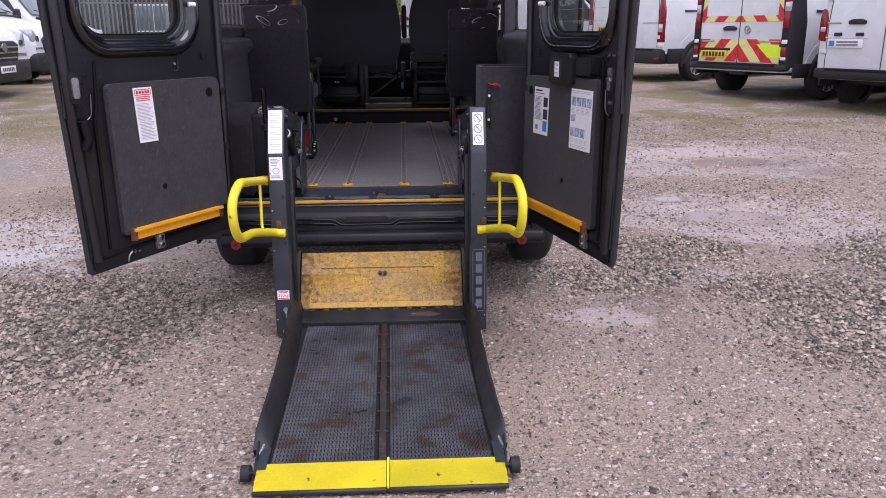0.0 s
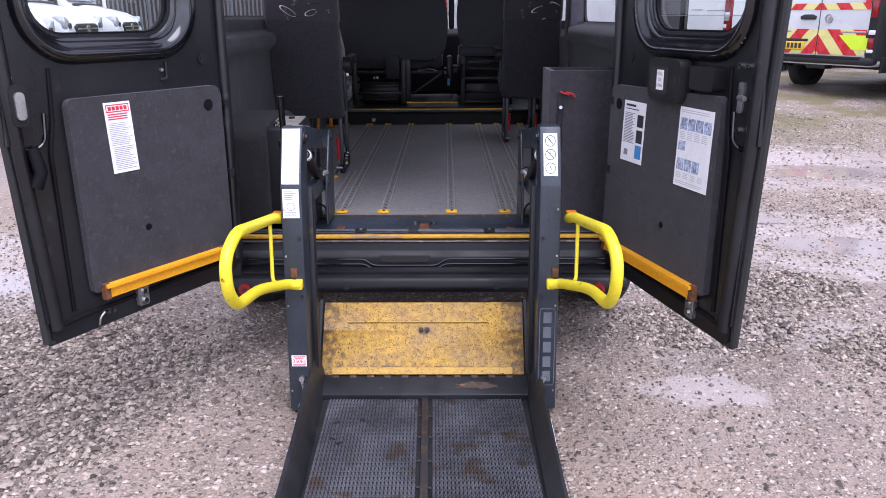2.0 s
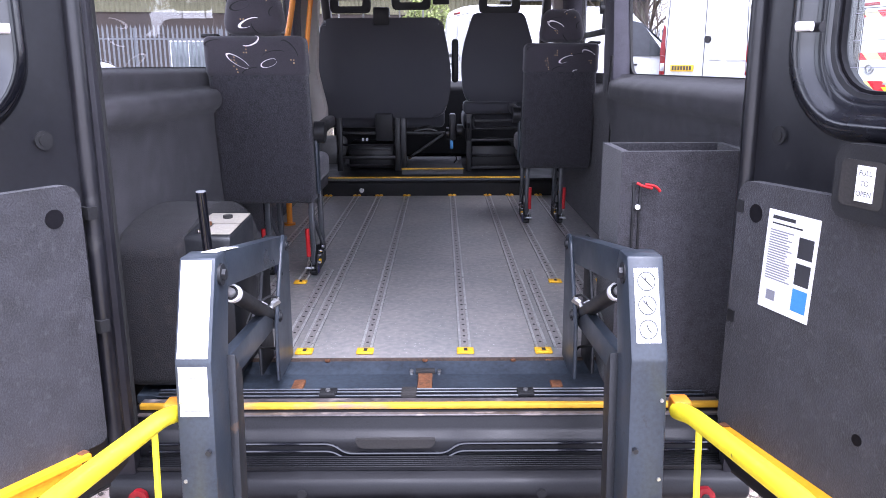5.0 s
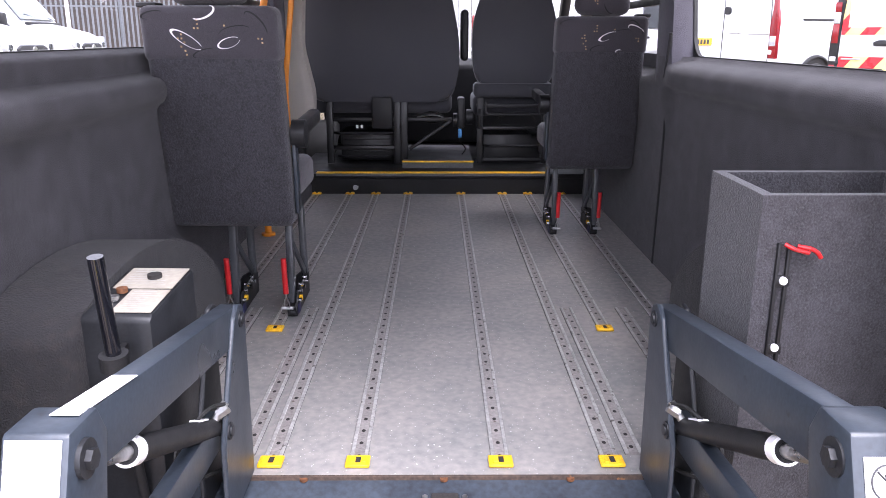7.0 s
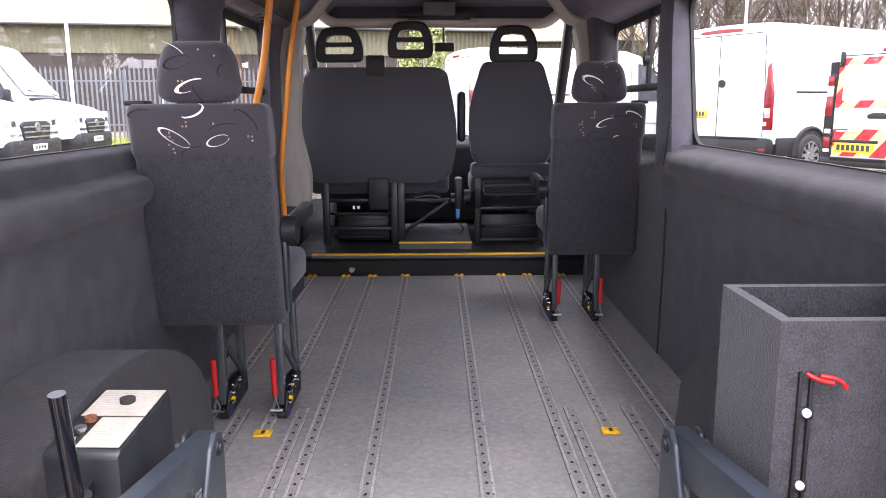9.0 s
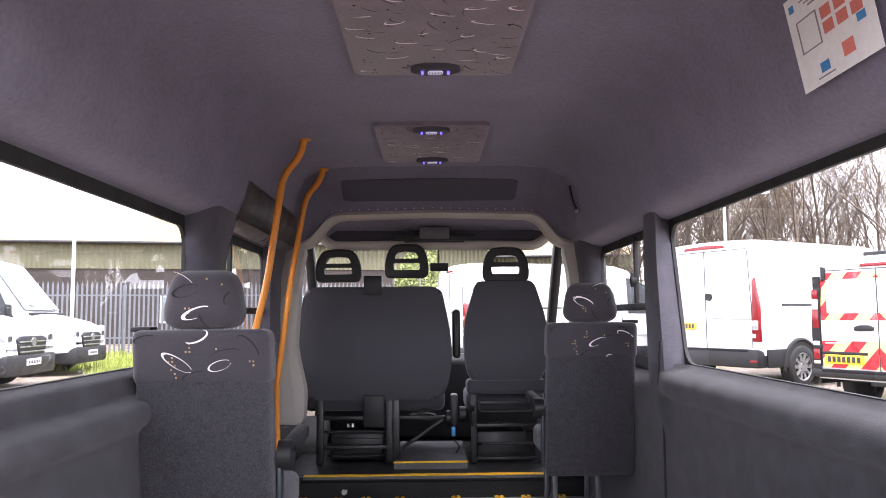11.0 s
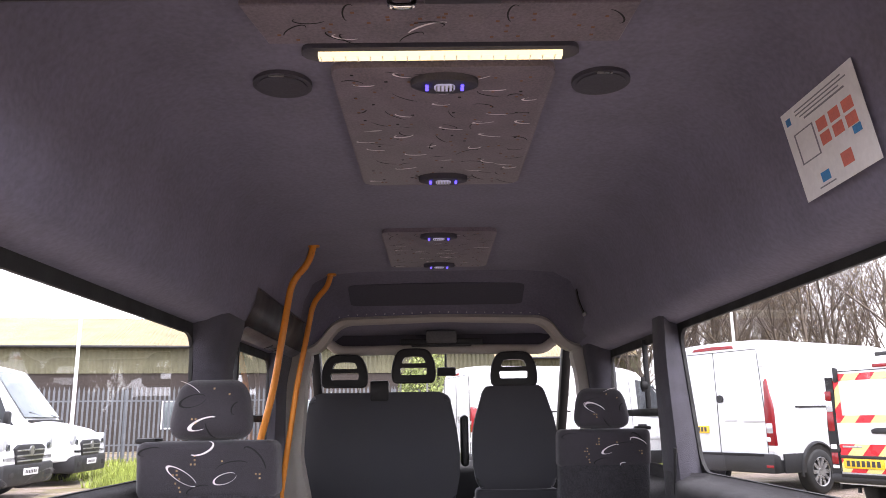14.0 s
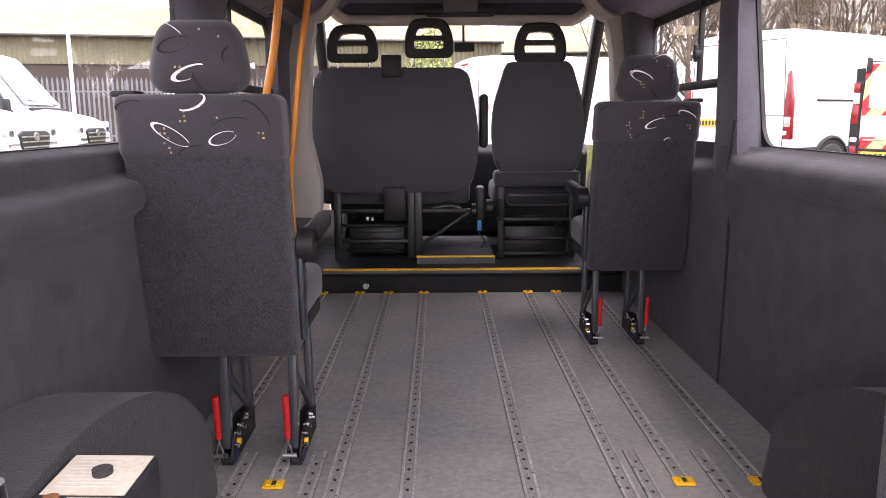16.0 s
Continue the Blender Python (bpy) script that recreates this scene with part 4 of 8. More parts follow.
box(bm, -0.82, 0.82, -0.372, -0.354, F - 0.022, F - 0.006, 0.003)
part("sill_strip", bm, M_SCUFFED, van, "scuffed yellow sill edge strip")
bm = BM()
prism(bm, [(-0.30, F - 0.06), (-0.31, F - 0.02), (-0.35, F - 0.02), (-0.39, F - 0.03), (-0.40, F - 0.07), (-0.425, F - 0.09), (-0.43, 0.425), (-0.30, 0.40)], "x", -0.84, 0.84, 0.006)
part("rear_crossmember", bm, M_BUMPER, van, "scuffed black rear door sill")
bm = BM()
box(bm, -0.83, 0.83, -0.352, -0.308, F - 0.0205, F - 0.0165, 0.001, 1)
part("step_tread", bm, M_STEP_WORN, van, "bare scuffed steel step edge")
bm = BM()
box(bm, -0.82, 0.82, -0.397, -0.378, F - 0.032, F - 0.0265, 0.002, 1)
part("step_edge", bm, M_STEP_WORN, van, "scuffed bright lower step edge")
bm = BM()
for z, dip in ((0.462, -0.028), (0.440, -0.022)):
    tube(bm, fillet([(-0.78, -0.428, z), (-0.27, -0.430, z), (-0.235, -0.432, z + dip), (0.045, -0.432, z + dip), (0.08, -0.430, z), (0.78, -0.428, z)], 0.03, 5), 0.005, 8)
part("pressed_bead", bm, M_BLACK_PAINT, van, "gloss pressed bead dipping round the latch recess")
bm = BM()
prism(bm, [(q.x, q.z) for q in fillet([(x, 0, z) for x, z in ((-0.21, 0.476), (0.02, 0.476), (0.005, 0.449), (-0.195, 0.449), (-0.21, 0.476), (0.02, 0.476))], 0.012, 4)][1:-1], "y", -0.4335, -0.42)
part("latch_recess", bm, M_HOLE, van)
bm = BM()
bw = 0.86
prism(bm, [(-0.40, 0.425), (-0.49, 0.415), (-0.525, 0.40), (-0.535, 0.36), (-0.515, 0.335), (-0.40, 0.335)], "x", -bw, bw, 0.012, 3)
bumper = part("rear_bumper", bm, M_BUMPER, van, "weathered black bumper with a ribbed tread")
for i in range(6):
    bm = BM()
    box(bm, -bw + 0.06, bw - 0.06, -0.437 - i * 0.011, -0.432 - i * 0.011, 0.415, 0.4275, 0.001, 1)
    part("tread_rib", bm, M_BUMPER, bumper)
for x in (-0.775, 0.735):
    bm = BM()
    rod(bm, (x, -0.53, 0.362), (x, -0.545, 0.362), 0.026, 20)
    r = part("reflector", bm, M_LAMP_RED, van, "round red reflector")
    bm = BM()
    rod(bm, (x, -0.545, 0.362), (x, -0.5495, 0.362), 0.010, 12)
    part("reflector_screw", bm, M_HOLE, r)
for x in (-0.34, 0.30):
    bm = BM()
    rod(bm, (x, -0.532, 0.37), (x, -0.5375, 0.37), 0.013, 14)
    part("bumper_cap", bm, M_BLACK_PLASTIC, van)

# rear door frame: posts and header with their rubber seal
for s in (1, -1):
    bm = BM()
    prism(bm, [(s * 0.79, -0.50), (s * 1.0, -0.50), (s * 1.0, -0.34), (s * 0.93, -0.34), (s * 0.83, -0.40), (s * 0.80, -0.44)], "z", 0.38, 2.40, 0.012)
    part("rear_post", bm, M_HEADER, van, "black painted rear door post")
    bm = BM()
    tube(bm, [(s * 0.80, -0.46, 0.52), (s * 0.80, -0.46, 2.20), (s * 0.76, -0.46, 2.29)], 0.011, 8)
    part("door_seal", bm, M_RUBBER, van)
bm = BM()
prism(bm, [(-0.52, 2.50), (-0.52, 2.28), (-0.50, 2.27), (-0.44, 2.305), (-0.365, 2.345), (-0.345, 2.37), (-0.345, 2.52)], "x", -0.98, 0.98, 0.008)
rh = part("rear_header", bm, M_HEADER_MATT, van, "black painted header above the rear doors")
bm = BM()
tube(bm, fillet([(-0.84, -0.365, 2.15), (-0.835, -0.365, 2.345), (0.0, -0.365, 2.352), (0.835, -0.365, 2.345), (0.84, -0.365, 2.15)], 0.09, 6), 0.012, 8)
part("header_seal", bm, M_RUBBER, van)
for y, z, r in ((-0.508, 2.273, 0.008), (-0.492, 2.277, 0.004), (-0.392, 2.330, 0.012)):
    bm = BM()
    tube(bm, [(-0.90, y, z), (0.90, y, z)], r, 8)
    part("header_bead", bm, M_HEADER_PAINT, rh)

# road wheels
def wheel(parent, c, r, w, axis, rim_mat, label=""):
    """A road wheel: tyre, rim and spokes, with its axle along a horizontal axis."""
    d = Vector(axis).normalized()
    q = d.to_track_quat("Z", "Y").to_matrix().to_4x4()
    q.translation = Vector(c)
    bm = BM()
    prof_t = [(r * 0.66, -w / 2), (r * 0.90, -w / 2), (r * 0.97, -w * 0.42), (r, -w * 0.3), (r, w * 0.3), (r * 0.97, w * 0.42), (r * 0.90, w / 2), (r * 0.66, w / 2)]
    n = 36
    rows = [[q @ Vector((p * math.cos(2 * math.pi * k / n), p * math.sin(2 * math.pi * k / n), h)) for p, h in prof_t] for k in range(n + 1)]
    sheet(bm, rows)
    bmesh.ops.remove_doubles(bm, verts=bm.verts, dist=1e-4)
    t = part("wheel", bm, M_RUBBER, parent, label)
    bm = BM()
    m0 = q
    for k in range(10):
        a = 2 * math.pi * k / 10
        bar(bm, m0 @ Vector((0, 0, w * 0.36)), m0 @ Vector((r * 0.64 * math.cos(a), r * 0.64 * math.sin(a), w * 0.40)), r * 0.16, 0.02, d)
    tube(bm, [m0 @ Vector((r * 0.64 * math.cos(2 * math.pi * k / 24), r * 0.64 * math.sin(2 * math.pi * k / 24), w * 0.42)) for k in range(25)], r * 0.04, 6)
    rod(bm, m0 @ Vector((0, 0, w * 0.2)), m0 @ Vector((0, 0, w * 0.44)), r * 0.16, 14)
    part("rim", bm, rim_mat, t)
    bm = BM()
    rod(bm, m0 @ Vector((0, 0, -w * 0.3)), m0 @ Vector((0, 0, w * 0.22)), r * 0.66, 24)
    part("brake_drum", bm, M_HOLE, t)
    return t


for x, s in ((-0.90, -1), (0.90, 1)):
    wheel(van, (x, 0.30, ground_z(x, 0.3) + 0.345), 0.345, 0.23, (s, 0, 0), M_ALLOY)
    wheel(van, (x, 4.33, ground_z(x, 4.33) + 0.345), 0.345, 0.23, (s, 0, 0), M_ALLOY)

# ---- rear doors ----


def rear_door(s, free, way, label):
    """A hinged rear door seen from its inner face. u runs from the free edge to the hinge, n points to the inner side."""
    d = Vector((way[0], way[1], 0)).normalized()
    n = Vector((d.y, -d.x, 0)) if s < 0 else Vector((-d.y, d.x, 0))
    base = Vector((free[0], free[1], 0))

    def P(u, z, h=0.0):
        return base + d * u + n * h + Vector((0, 0, z))

    door = part("rear_door", prism_uv(P, [(0.0, 0.49), (0.02, 0.47), (0.78, 0.50), (0.83, 0.53), (0.84, 2.36), (0.10, 2.36), (-0.045, 2.20), (-0.055, 1.55), (-0.03, 1.10)], rrect(0.085, 0.585, 1.425, 2.13, 0.10), -0.055, -0.012), M_BLACK_SATIN, van, label)
    # raised inner frame round the window and down the edges
    bm = BM()
    lo, li = rrect(0.025, 0.705, 1.335, 2.225, 0.18, 10), rrect(0.085, 0.585, 1.425, 2.13, 0.10, 10)
    loops = []
    for t, h in ((0.0, -0.013), (0.06, -0.003), (0.14, 0.009), (0.25, 0.016), (0.38, 0.018), (0.48, 0.014), (0.56, 0.003), (0.64, -0.004), (0.78, -0.006), (0.88, -0.009), (0.96, -0.020), (1.0, -0.034)):
        loops.append([P(a[0] + (b[0] - a[0]) * t, a[1] + (b[1] - a[1]) * t, h) for a, b in zip(lo + lo[:1], li + li[:1])])
    sheet(bm, loops)
    bmesh.ops.remove_doubles(bm, verts=bm.verts, dist=1e-5)
    part("window_surround", bm, M_BLACK_PAINT, door, "gloss black pressed window surround", 80)
    bm = BM()
    ring_uv(bm, P, rrect(0.083, 0.587, 1.423, 2.132, 0.102, 8), rrect(0.092, 0.578, 1.432, 2.123, 0.094, 8), -0.034, -0.02)
    part("window_rubber", bm, M_DULL, door)
    bm = BM()
    bm.faces.new([bm.verts.new(P(u, z, -0.028)) for u, z in rrect(0.08, 0.59, 1.42, 2.135, 0.10, 8)])
    g = part("door_glass", bm, M_GLASS_T, door)
    g.visible_shadow = False
    # pressed edges
    for pts, r in (([(0.02, 0.52), (-0.015, 1.10), (-0.03, 1.55), (-0.02, 2.2)], 0.022), ([(0.80, 0.55), (0.815, 2.33)], 0.02)):
        bm = BM()
        tube(bm, [P(u, z, -0.008) for u, z in pts], r, 10)
        part("pressed_edge", bm, M_BLACK_SATIN, door)
    bm = BM()
    tube(bm, [P(u, z, -0.03) for u, z in [(-0.005, 0.475), (0.78, 0.495)]] , 0.014, 8)
    tube(bm, [P(u, z, -0.03) for u, z in [(-0.008, 0.475), (-0.035, 1.08), (-0.062, 1.55), (-0.055, 2.2)]], 0.014, 8)
    part("edge_seal", bm, M_RUBBER, door)
    # pressed bands beside the free edge, stepped below the lock
    for pts, h in (([(-0.045, 1.115), (0.052, 1.105), (0.070, 1.14), (0.066, 1.335), (0.030, 1.40), (-0.040, 1.44)], -0.004), ([(-0.012, 0.545), (0.068, 0.535), (0.062, 1.03), (0.040, 1.072), (-0.030, 1.080)], -0.007)):
        bm = BM()
        solid_uv(bm, P, pts, -0.02, h)
        bmesh.ops.bevel(bm, geom=[e for e in bm.edges if e.calc_face_angle(0) > 0.6], offset=0.004, segments=3, affect="EDGES")
        part("pressed_band", bm, M_BLACK_SATIN, door)
    bm = BM()
    tube(bm, fillet([P(0.118, 1.33, -0.012), P(0.105, 1.16, -0.008), P(0.085, 1.085, -0.006), P(0.085, 0.56, -0.010)], 0.05, 5), 0.007, 8)
    tube(bm, fillet([P(0.0, 0.522, -0.012), P(0.12, 0.535, -0.008), P(0.72, 0.552, -0.012)], 0.03, 4), 0.008, 8)
    part("pressed_bead", bm, M_DULL, door)
    bm = BM()
    tube(bm, fillet([P(0.082, 1.20, -0.008), P(0.074, 1.115, -0.006), P(0.040, 1.092, -0.006), P(-0.030, 1.098, -0.008)], 0.03, 5), 0.006, 8)
    part("pressed_joggle", bm, M_BLACK_PAINT, door)
    for z in (1.63, 1.67, 1.71):
        bm = BM()
        tube(bm, [P(-0.03, z, -0.004), P(0.012, z, -0.004)], 0.006, 8)
        part("pressed_slot", bm, M_BLACK_PAINT, door)
    # carpet panel
    c = [(0.15, 0.60), (0.765, 0.625), (0.765, 1.21), (0.745, 1.235), (0.16, 1.235), (0.145, 1.22)]
    if s > 0:
        c = [(0.115, 0.60), (0.81, 0.62), (0.80, 1.20), (0.78, 1.225), (0.30, 1.235), (0.13, 1.24), (0.115, 1.22)]
    bm = BM()
    solid_uv(bm, P, [(q.x, q.z) for q in fillet([(u, 0, z) for u, z in c + c[:2]], 0.02, 3)][1:-1], -0.012, 0.014)
    bmesh.ops.bevel(bm, geom=[e for e in bm.edges if e.calc_face_angle(0) > 1], offset=0.005, segments=2, affect="EDGES")
    part("carpet_panel", bm, M_CARPET_DOOR, door, "dark grey carpeted door panel")
    for u, z, r in ((0.70, 1.167, 0.021), (0.386, 0.777, 0.012)) if s < 0 else ((0.735, 1.157, 0.021), (0.389, 0.773, 0.012)):
        bm = BM()
        rod(bm, P(u, z, 0.010), P(u, z, 0.0152), r, 18)
        part("panel_hole", bm, M_DULL, door)
    # orange buffer strip
    u0, u1 = (0.18, 0.70) if s < 0 else (0.15, 0.775)
    bm = BM()
    solid_uv(bm, P, [(u0, 0.578), (u1, 0.578), (u1, 0.625), (u0, 0.625)], 0.014, 0.03)
    solid_uv(bm, P, [(u0, 0.616), (u1, 0.616), (u1, 0.627), (u0, 0.627)], 0.03, 0.045)
    strip = part("buffer_strip", bm, M_STRIP, door, "orange painted angle strip")
    for u in (u0 + 0.006, u1 - 0.006):
        bm = BM()
        solid_uv(bm, P, [(u - 0.010, 0.575), (u + 0.010, 0.575), (u + 0.010, 0.628), (u - 0.010, 0.628)], 0.012, 0.034)
        part("strip_end", bm, M_RUST, strip)
    # small bracket under the strip
    ub = 0.338 if s < 0 else 0.19
    bm = BM()
    solid_uv(bm, P, [(ub - 0.022, 0.50), (ub + 0.022, 0.50), (ub + 0.022, 0.572), (ub - 0.022, 0.572)], -0.012, 0.012)
    bmesh.ops.bevel(bm, geom=list(bm.edges), offset=0.005, segments=2, affect="EDGES")
    br = part("check_bracket", bm, M_STEEL, door, "zinc plated door bracket")
    for z in (0.52, 0.555):
        bm = BM()
        rod(bm, P(ub, z, 0.012), P(ub, z, 0.019), 0.009, 10)
        part("bracket_bolt", bm, M_CHROME, br)
    if s < 0:
        for u in (0.198, 0.220):
            bm = BM()
            rod(bm, P(u, 0.518, -0.012), P(u, 0.518, 0.002), 0.007, 12)
            part("edge_screw", bm, M_CHROME, door)
        bm = BM()
        tube(bm, fillet([P(0.160, 0.485, 0.0), P(0.164, 0.512, 0.004), P(0.185, 0.524, 0.0)], 0.01, 4), 0.004, 8)
        part("edge_hook", bm, M_STEEL, door)
    else:
        for u, z in ((0.028, 1.335), (0.062, 1.335), (0.045, 1.15)):
            bm = BM()
            rod(bm, P(u, z, -0.012), P(u, z, 0.006), 0.009, 12)
            part("edge_screw", bm, M_CHROME, door)
        bm = BM()
        solid_uv(bm, P, rrect(0.036, 0.060, 1.20, 1.29, 0.008), -0.012, 0.002)
        rod(bm, P(0.05, 1.245, 0.005), P(0.015, 1.245, 0.012), 0.008, 10)
        part("door_latch", bm, M_STEEL, door, "bright steel door latch")
    # catches on the free edge
    if s < 0:
        bm = BM()
        solid_uv(bm, P, rrect(-0.028, 0.022, 1.17, 1.29, 0.02), -0.012, 0.018)
        lk = part("door_lock", bm, M_BLACK_PLASTIC, door)
        bm = BM()
        solid_uv(bm, P, rrect(-0.018, 0.012, 1.19, 1.27, 0.013), 0.018, 0.026)
        part("lock_plate", bm, M_STEEL, lk)
    for z in ((1.13, 1.31) if s < 0 else ()):
        bm = BM()
        rod(bm, P(-0.012, z, -0.012), P(-0.012, z, 0.004), 0.009, 10)
        part("lock_screw", bm, M_STEEL, door)
    if s < 0:
        bm = BM()
        tube(bm, [P(0.025, 1.10, 0.0), P(0.03, 1.03, 0.02), P(0.012, 0.985, 0.012)], 0.02, 10)
        part("edge_grip", bm, M_DULL, door)
    if s < 0:
        bm = BM()
        tube(bm, fillet([P(0.548, 1.330, -0.008), P(0.545, 1.272, -0.006), P(0.518, 1.268, -0.006)], 0.006, 3), 0.0045, 8)
        part("door_bracket", bm, M_BLACK_PLASTIC, door)
        bm = BM()
        rod(bm, P(0.528, 1.302, -0.012), P(0.528, 1.302, -0.004), 0.006, 10)
        part("bracket_screw", bm, M_STEEL, door)
    else:
        for k in range(13):
            z = 1.475 + 0.05 * k
            bm = BM()
            tube(bm, [P(0.115, z, -0.0265), P(0.555, z, -0.0265)], 0.0008, 4)
            part("heating_line", bm, M_INK, door)
    # window hinge clip and round caps
    bm = BM()
    rod(bm, P(0.622, 1.555, 0.014), P(0.650, 1.555, 0.026), 0.010, 10)
    part("window_clip", bm, M_PAPER, door, "white window stay clip")
    for u, z in ((0.712, 1.332), (0.06, 1.33)):
        bm = BM()
        rod(bm, P(u, z, -0.012), P(u, z, -0.006), 0.020, 18)
        rod(bm, P(u, z, -0.006), P(u, z, -0.004), 0.012, 14)
        part("pressing_cap", bm, M_BLACK_PLASTIC, door)
    for u, z in ((0.79, 1.165), (0.79, 0.90)):
        bm = BM()
        solid_uv(bm, P, [(u - 0.012, z - 0.014), (u + 0.012, z - 0.014), (u + 0.012, z + 0.014), (u - 0.012, z + 0.014)], -0.012, 0.016)
        part("hinge_plate", bm, M_BLACK_PLASTIC, door)
    return door, P


def solid_uv(bm, P, pts, h0, h1):
    lo, hi = [bm.verts.new(P(u, z, h0)) for u, z in pts], [bm.verts.new(P(u, z, h1)) for u, z in pts]
    k = len(pts)
    bm.faces.new(lo[::-1])
    bm.faces.new(hi)
    for i in range(k):
        bm.faces.new((lo[i], lo[(i + 1) % k], hi[(i + 1) % k], hi[i]))
    return bm


def ring_uv(bm, P, outer, inner, h0, h1):
    return ring_panel(bm, outer, inner, lambda p, t: P(p[0], p[1], t), h0, h1)


def prism_uv(P, outer, hole, h0, h1):
    """A flat slab with one opening: two halves of the outline are bridged to the opening."""
    bm = BM()
    for h in (h0, h1):
        ov = [bm.verts.new(P(u, z, h)) for u, z in outer]
        iv = [bm.verts.new(P(u, z, h)) for u, z in hole]
        es = [bm.edges.new((ov[i], ov[(i + 1) % len(ov)])) for i in range(len(ov))] + [bm.edges.new((iv[i], iv[(i + 1) % len(iv)])) for i in range(len(iv))]
        bmesh.ops.triangle_fill(bm, edges=es, use_beauty=True)
        if h == h0:
            first = (ov, iv)
    for a, b in zip(first, (ov, iv)):
        for i in range(len(a)):
            j = (i + 1) % len(a)
            bm.faces.new((a[i], a[j], b[j], b[i]))
    return bm


door_l, PL = rear_door(-1, (-1.165, -1.361), (0.521, 0.853), "open black rear door with a carpeted panel and an instruction label")
door_r, PR = rear_door(1, (0.96, -1.387), (-0.28, 0.96), "open black rear door with a handle and two instruction sheets")

# handle and grip of the one door
text_later = []
bm = BM()
solid_uv(bm, PR, rrect(0.300, 0.490, 1.20, 1.34, 0.03), 0.0, 0.045)
bmesh.ops.bevel(bm, geom=[e for e in bm.edges if e.calc_face_angle(0) > 1], offset=0.014, segments=3, affect="EDGES")
hd = part("door_handle", bm, M_BLACK_PLASTIC, door_r, "black inner door handle with a white label")
bm = BM()
solid_uv(bm, PR, rrect(0.372, 0.472, 1.226, 1.312, 0.012), 0.0445, 0.0465)
part("handle_recess", bm, M_HOLE, hd)
bm = BM()
solid_uv(bm, PR, [(0.392, 1.238), (0.432, 1.238), (0.432, 1.303), (0.392, 1.303)], 0.047, 0.049)
hl = part("handle_label", bm, M_PAPER, hd)
bm = BM()
solid_uv(bm, PR, rrect(0.326, 0.340, 1.262, 1.278, 0.003), 0.0445, 0.046)
part("screw_hole", bm, M_HOLE, hd)
for k, wd in enumerate(("PULL", "TO", "OPEN")):
    text_later.append((wd, 0.0135, PR(0.412, 1.290 - 0.019 * k, 0.0494), PR(0, 0) - PR(1, 0), hl))
bm = BM()
solid_uv(bm, PR, rrect(0.145, 0.271, 1.252, 1.325, 0.015), -0.012, 0.03)
bmesh.ops.bevel(bm, geom=[e for e in bm.edges if e.calc_face_angle(0) > 1], offset=0.008, segments=2, affect="EDGES")
part("inner_cover", bm, M_BLACK_PLASTIC, door_r)


# ---- printed sheets ----


def text_part(body, size, place, right, up, material, parent, name="lettering"):
    """Raised flat lettering in the built-in font, turned into a mesh."""
    cu = bpy.data.curves.new(name, "FONT")
    cu.body, cu.size, cu.align_x, cu.align_y = body, size, "CENTER", "CENTER"
    tmp = bpy.data.objects.new(name, cu)
    scene.collection.objects.link(tmp)
    dg = bpy.context.evaluated_depsgraph_get()
    me = bpy.data.meshes.new_from_object(tmp.evaluated_get(dg))
    bpy.data.objects.remove(tmp)
    r, u = Vector(right).normalized(), Vector(up).normalized()
    m = Matrix((r, u, r.cross(u))).transposed().to_4x4()
    m.translation = Vector(place)
    me.transform(m)
    me.materials.clear()
    me.materials.append(material)
    ob = new(name, me)
    ob.parent = parent
    return ob


def bars(name, Q, rects, material, parent):
    """Flat printed shapes: rectangles in the sheet's own units."""
    bm = BM()
    for x0, y0, x1, y1 in rects:
        bm.faces.new([bm.verts.new(Q(x, y)) for x, y in ((x0, y0), (x1, y0), (x1, y1), (x0, y1))])
    ob = part(name, bm, material, parent, smooth=0)
    return tagged(ob, kind="stuff") if len(rects) > 3 else ob


def sheet_of(P, u0, v0, u1, v1, h, skew=0.0):
    """Maps 0..1 across and 0..1 down onto a label between two corners of a door."""
    return lambda x, y, k=0.0: P(u0 + (u1 - u0) * x + skew * y, v0 + (v1 - v0) * y, h + k)


def label_on(P, name, corners, h, parent, label):
    u0, v0, u1, v1, skew = corners
    Q = sheet_of(P, u0, v0, u1, v1, h, skew)
    bm = BM()
    a = [bm.verts.new(Q(x, y, k)) for k in (-0.0006, 0.0006) for x, y in ((0, 0), (1, 0), (1, 1), (0, 1))]
    for f in ((3, 2, 1, 0), (4, 5, 6, 7), (0, 1, 5, 4), (1, 2, 6, 5), (2, 3, 7, 6), (3, 0, 4, 7)):
        bm.faces.new([a[i] for i in f])
    ob = part(name, bm, M_PAPER, parent, label, smooth=0)
    return ob, lambda x, y: Q(x, y, 0.0014)


for wd, size, at, right, parent in text_later:
    text_part(wd, size, at, right, (0, 0, 1), M_INK_K, parent)
rnd = random.Random(5)
def text_lines(y0, y1, n, x0=0.08, x1=0.92, fill=0.45, ragged=0.25):
    out = []
    for i in range(n):
        y = y0 + (y1 - y0) * i / n
        out.append((x0, y, x1 - rnd.random() * ragged, y + (y1 - y0) / n * fill))
    return out


lb, Q = label_on(PL, "instruction_label", (0.268, 1.213, 0.366, 0.982, 0.010), 0.0155, door_l, "white lift instruction label with a red heading")
bars("heading_frame", Q, [(0.06, 0.03, 0.94, 0.045), (0.06, 0.125, 0.94, 0.14), (0.06, 0.03, 0.09, 0.14), (0.91, 0.03, 0.94, 0.14)], M_INK_R, lb)
bars("heading_bar", Q, text_lines(0.16, 0.26, 3, 0.1, 0.92, 0.5, 0.1), M_INK_R, lb)
